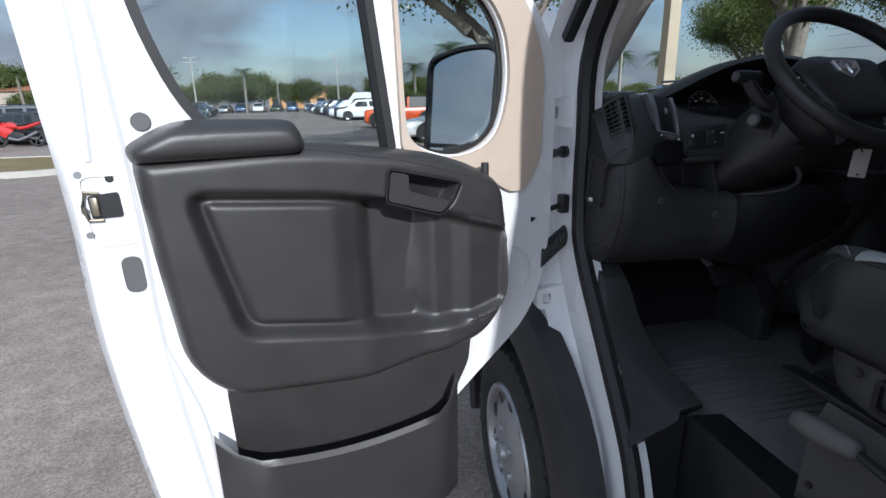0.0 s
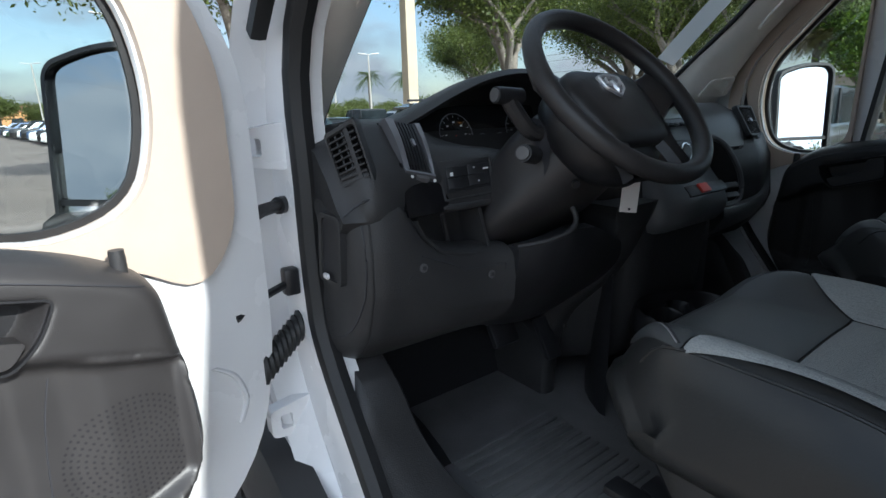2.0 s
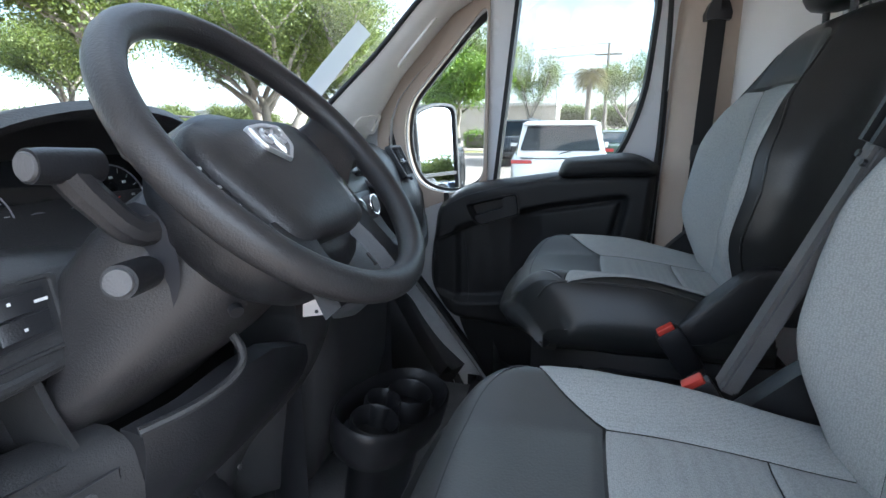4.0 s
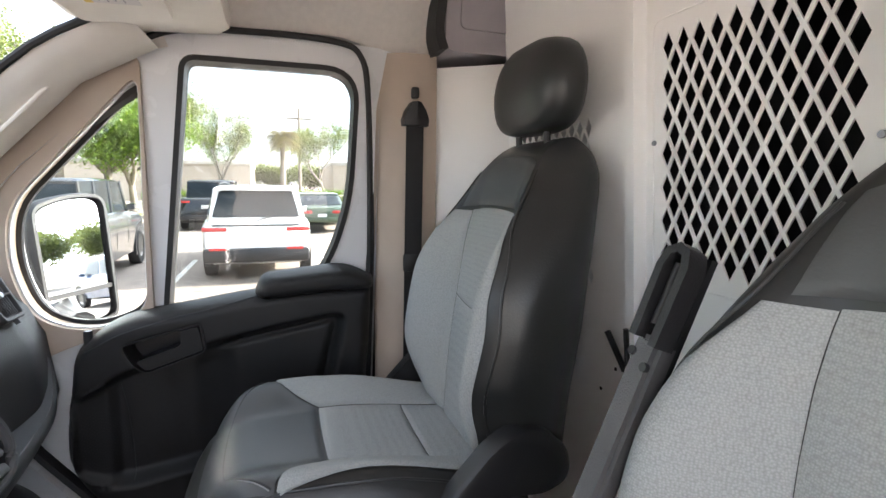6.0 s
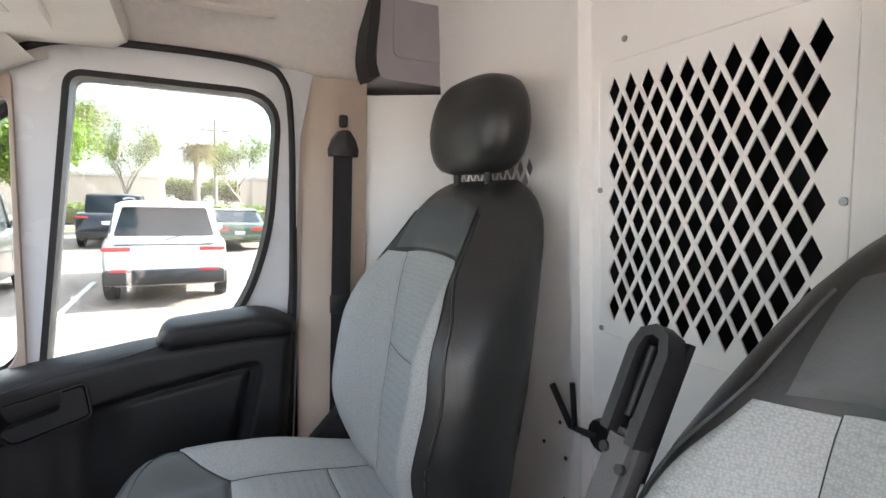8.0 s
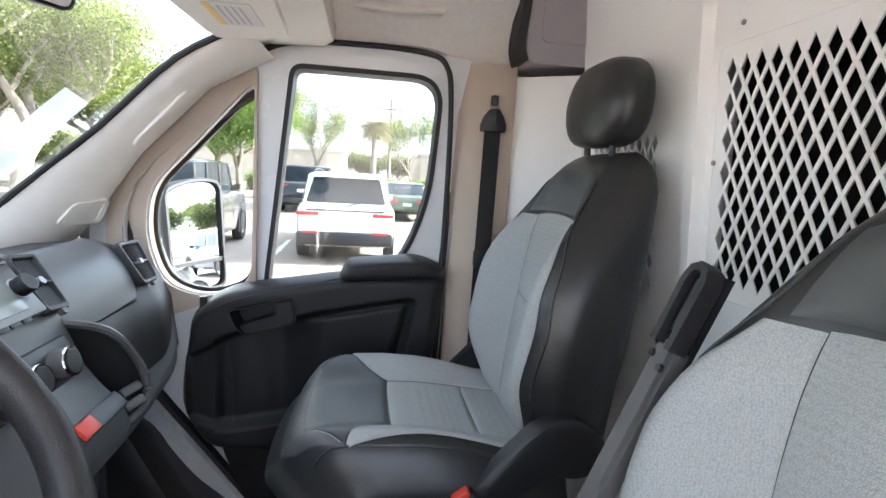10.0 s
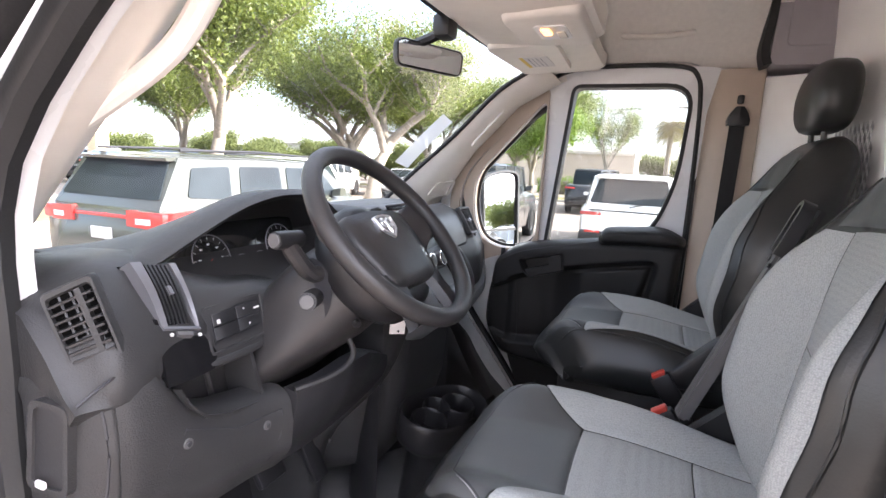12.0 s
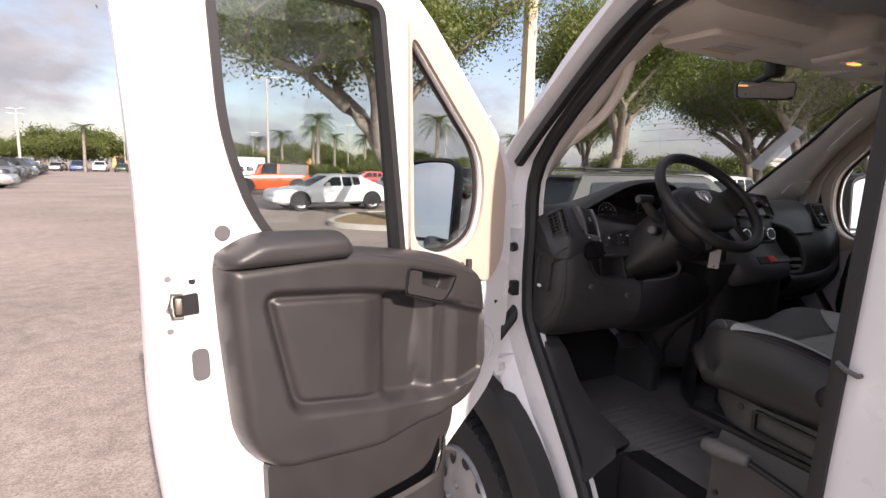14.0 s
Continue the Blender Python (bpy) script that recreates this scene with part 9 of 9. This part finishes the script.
def build_palm(seed, height, girth, fronds, length, leaf, label, fan=False):
    pt = thing("palm", label, "palm tree", group="palms")
    r = random.Random(seed)
    bmt = bmesh.new()
    path = [Vector((0.15 * math.sin(z * 0.3), 0.1 * math.cos(z * 0.2), z)) for z in [height * i / 8 for i in range(9)]]
    loft(bmt, [[p + Vector((math.cos(a), math.sin(a), 0)) * girth * (1.3 - 0.4 * i / 8) for a in [j * math.pi / 5 for j in range(10)]] for i, p in enumerate(path)])
    part("trunk", bmt, BARK, pt, "ringed palm trunk", smooth=70)
    verts, faces = [], []
    top = path[-1]
    for i in range(fronds):
        a = r.uniform(0, 6.28)
        up = r.uniform(-0.5, 1.0)
        d = Vector((math.cos(a), math.sin(a), up)).normalized()
        prev = top
        for k in range(9):
            t = (k + 1) / 9
            p = top + d * length * t + Vector((0, 0, -0.55 * length * t * t))
            w = length * (0.20 if not fan else 0.34 * t) * math.sin(math.pi * min(0.97, t * 0.92 + 0.08)) + 0.03
            side = Vector((-d.y, d.x, 0)).normalized()
            for sg in (-1, 1):
                for q in range(2):
                    o = prev.lerp(p, q * 0.5)
                    tip = o + side * sg * w + (p - prev).normalized() * w * 0.6 + Vector((0, 0, -0.35 * w))
                    b0 = len(verts)
                    e = (p - prev) * 0.22
                    verts += [o, o + e, tip]
                    faces.append((b0, b0 + 1, b0 + 2))
            prev = p
    me = bpy.data.meshes.new("fronds")
    me.from_pydata([tuple(v) for v in verts], [], faces)
    me.materials.append(leaf)
    cr = new("fronds", me)
    cr.parent = pt
    cr["label"] = "drooping feathered fronds"
    return pt


sabal = build_palm(2, 4.7, 0.17, 170, 1.3, FROND_Y, "short cabbage palm with yellowing fronds", True)
sabal.matrix_basis = pose(33.0, -1.4, 0)
copy_thing(sabal, pose(30.0, 9.3, 0, 0, 0, 70))
royal = build_palm(5, 7.0, 0.20, 40, 2.7, FROND, "tall palm with drooping feathered fronds")
royal.matrix_basis = pose(13.5, 74, 0)
for az, dist, sc in ((8.3, 70, 0.82), (11.9, 58, 0.98), (13.8, 74, 0.84), (17.1, 72, 0.83), (24.9, 50, 0.92), (20.5, 70, 0.85), (6.2, 84, 0.8), (29.5, 60, 0.8), (-9, 100, 1.0), (33, 62, 0.8), (-27, 95, 0.9)):
    a = radians(az)
    copy_thing(royal, pose(dist * math.sin(a) - 1.8, dist * math.cos(a) - 1.5, 0, 0, 0, az * 31) @ Matrix.Scale(sc, 4))
# clipped hedge behind the bays
hedge = thing("hedge", "low green clipped hedge", "hedge")
g = np.random.RandomState(5)
pts = [Vector((38 + g.uniform(-0.6, 0.6), g.uniform(-9, 7.5), g.uniform(0.05, 1.25))) for i in range(2600)]
me = leaf_cloud("hedge_leaves", pts, 4, 0.10, 0.10, 6, 1.0)
me.materials.append(LEAF_B)
ho = new("hedge_leaves", me)
ho.parent = hedge
bm = bmesh.new()
box(bm, (38, -0.75, 0.5), (0.9, 16.2, 1.0), 0.2)
part("hedge_wood", bm, BARK, hedge)

# ---- lamp posts, poles, wires, buildings ----
def lamp_post(x, y, h, r=0.09, turn=0.0):
    lp = thing("lamp_post", "pale car park lamp post with twin flat heads", "lamp post", group="lamp posts")
    bml = bmesh.new()
    disc(bml, (0, 0, 0), (0, 0, 1), r * 2.6, 0.6, 14)
    part("post_base", bml, CONCRETE, lp)
    bml = bmesh.new()
    loft(bml, [[Vector((rr_ * math.cos(a), rr_ * math.sin(a), z)) for a in [i * math.pi / 5 for i in range(10)]] for z, rr_ in ((0.5, r), (h, r * 0.7))])
    part("pole", bml, CONCRETE, lp)
    for s in (-1, 1):
        bml = bmesh.new()
        box(bml, (s * 0.62, 0, h + 0.03), (0.75, 0.32, 0.09), 0.03, pose(0, 0, 0, 0, s * -5, 0))
        tube(bml, [(0, 0, h - 0.04), (s * 0.35, 0, h + 0.02)], 0.035, 6)
        part("lamp_head", bml, MARK, lp, "flat pale lamp head")
    lp.matrix_basis = pose(x, y, 0, 0, 0, turn)
    return lp


for x, y, h in ((2.75, 36.2, 7.6), (17.9, 71, 7.6), (-1.5, 74, 8.0), (-20.5, 76, 7.6), (28, 60, 7.6), (-24, 90, 8.0), (24, 44, 7.0), (-13.5, 112, 7.6), (8, 100, 7.6)):
    lamp_post(x, y, h, turn=rnd.uniform(-30, 30))
beige_pole = thing("concrete_pole", "square beige concrete pole in the island", "pole")
bm = bmesh.new()
loft(bm, [[Vector((7.35 + sx * k, 11.95 + sy * k, z)) for sx, sy in ((-1, -1), (1, -1), (1, 1), (-1, 1))] for z, k in ((0.0, 0.17), (11.0, 0.13))])
part("shaft", bm, mat("beige_concrete", (0.50, 0.42, 0.31), 0.9, vary=0.1, scale=8, bump=0.3), beige_pole)
upole = thing("utility_pole", "wooden utility pole with a crossarm and wires", "utility pole")
bm = bmesh.new()
loft(bm, [[Vector((46 + r_ * math.cos(a), -2.95 + r_ * math.sin(a), z)) for a in [i * math.pi / 4 for i in range(8)]] for z, r_ in ((0, 0.17), (8.2, 0.11))])
part("shaft", bm, BARK, upole)
bm = bmesh.new()
box(bm, (46, -2.95, 7.3), (0.14, 2.2, 0.14), 0.02)
part("crossarm", bm, BARK, upole)
for dy, z in ((-1.0, 7.45), (0, 8.2), (1.0, 7.45), (0, 6.0)):
    bm = bmesh.new()
    tube(bm, [(46, -2.95 + dy, z), (48, 10, z - 0.5), (50, 24, z - 0.2), (54, 52, z + 0.2)], 0.018, 5)
    part("wire", bm, PLASTIC_D, upole)
pole_thin = thing("utility_pole", "thin grey pole beyond the hedge", "utility pole")
bm = bmesh.new()
tube(bm, [(48, 1.2, 0), (48, 1.2, 4.6)], 0.07, 8)
part("shaft", bm, CONCRETE, pole_thin)

STUCCO = mat("pale_stucco", (0.40, 0.35, 0.29), 0.9, vary=0.08, scale=4, bump=0.2, bscale=30)
STUCCO_O = mat("orange_stucco", (0.55, 0.30, 0.13), 0.9, vary=0.08, scale=4)
ROOFT = mat("clay_roof", (0.34, 0.15, 0.08), 0.8, vary=0.2, scale=12)


def building(x, y, w, d, h, wallm, turn, label, roofm=None, bays=6):
    b = thing("low_building", label, "building", group="far buildings")
    bmb = bmesh.new()
    box(bmb, (0, 0, h / 2), (w, d, h), 0)
    part("wall", bmb, wallm, b)
    bmb = bmesh.new()
    if roofm:
        loft(bmb, [[Vector((sx * (w / 2 + 0.5) * k, sy * (d / 2 + 0.5) * k2, z)) for sx, sy in ((-1, -1), (1, -1), (1, 1), (-1, 1))] for z, k, k2 in ((h, 1, 1), (h + 1.6, 0.75, 0.1))])
    else:
        box(bmb, (0, 0, h + 0.15), (w + 0.3, d + 0.3, 0.4), 0.05)
    part("roof", bmb, roofm or CONCRETE, b)
    for i in range(bays):
        bmb = bmesh.new()
        box(bmb, (lerp(-w / 2, w / 2, (i + 0.5) / bays), -d / 2 - 0.02, h * 0.45), (w / bays * 0.55, 0.08, h * 0.4), 0.02)
        part("window", bmb, AUTO_GLASS, b, "dark window")
    b.matrix_basis = pose(x, y, 0, 0, 0, turn)
    return b


building(62, 12.5, 22, 14, 3.6, STUCCO, 90, "low pale stucco building")
building(64, -16, 18, 14, 3.8, STUCCO, 90, "low pale stucco building")
building(66, 44, 24, 12, 3.6, mat("white_render", (0.50, 0.49, 0.46), 0.9, vary=0.05), 55, "low white shop building")
building(-9, 172, 26, 14, 4.5, STUCCO_O, 0, "low orange stucco building", ROOFT)
building(-58, 112, 24, 14, 4.5, STUCCO, 20, "low building with a clay tile roof", ROOFT)
building(24, 160, 30, 14, 4.5, STUCCO_O, 0, "low orange stucco building", ROOFT)
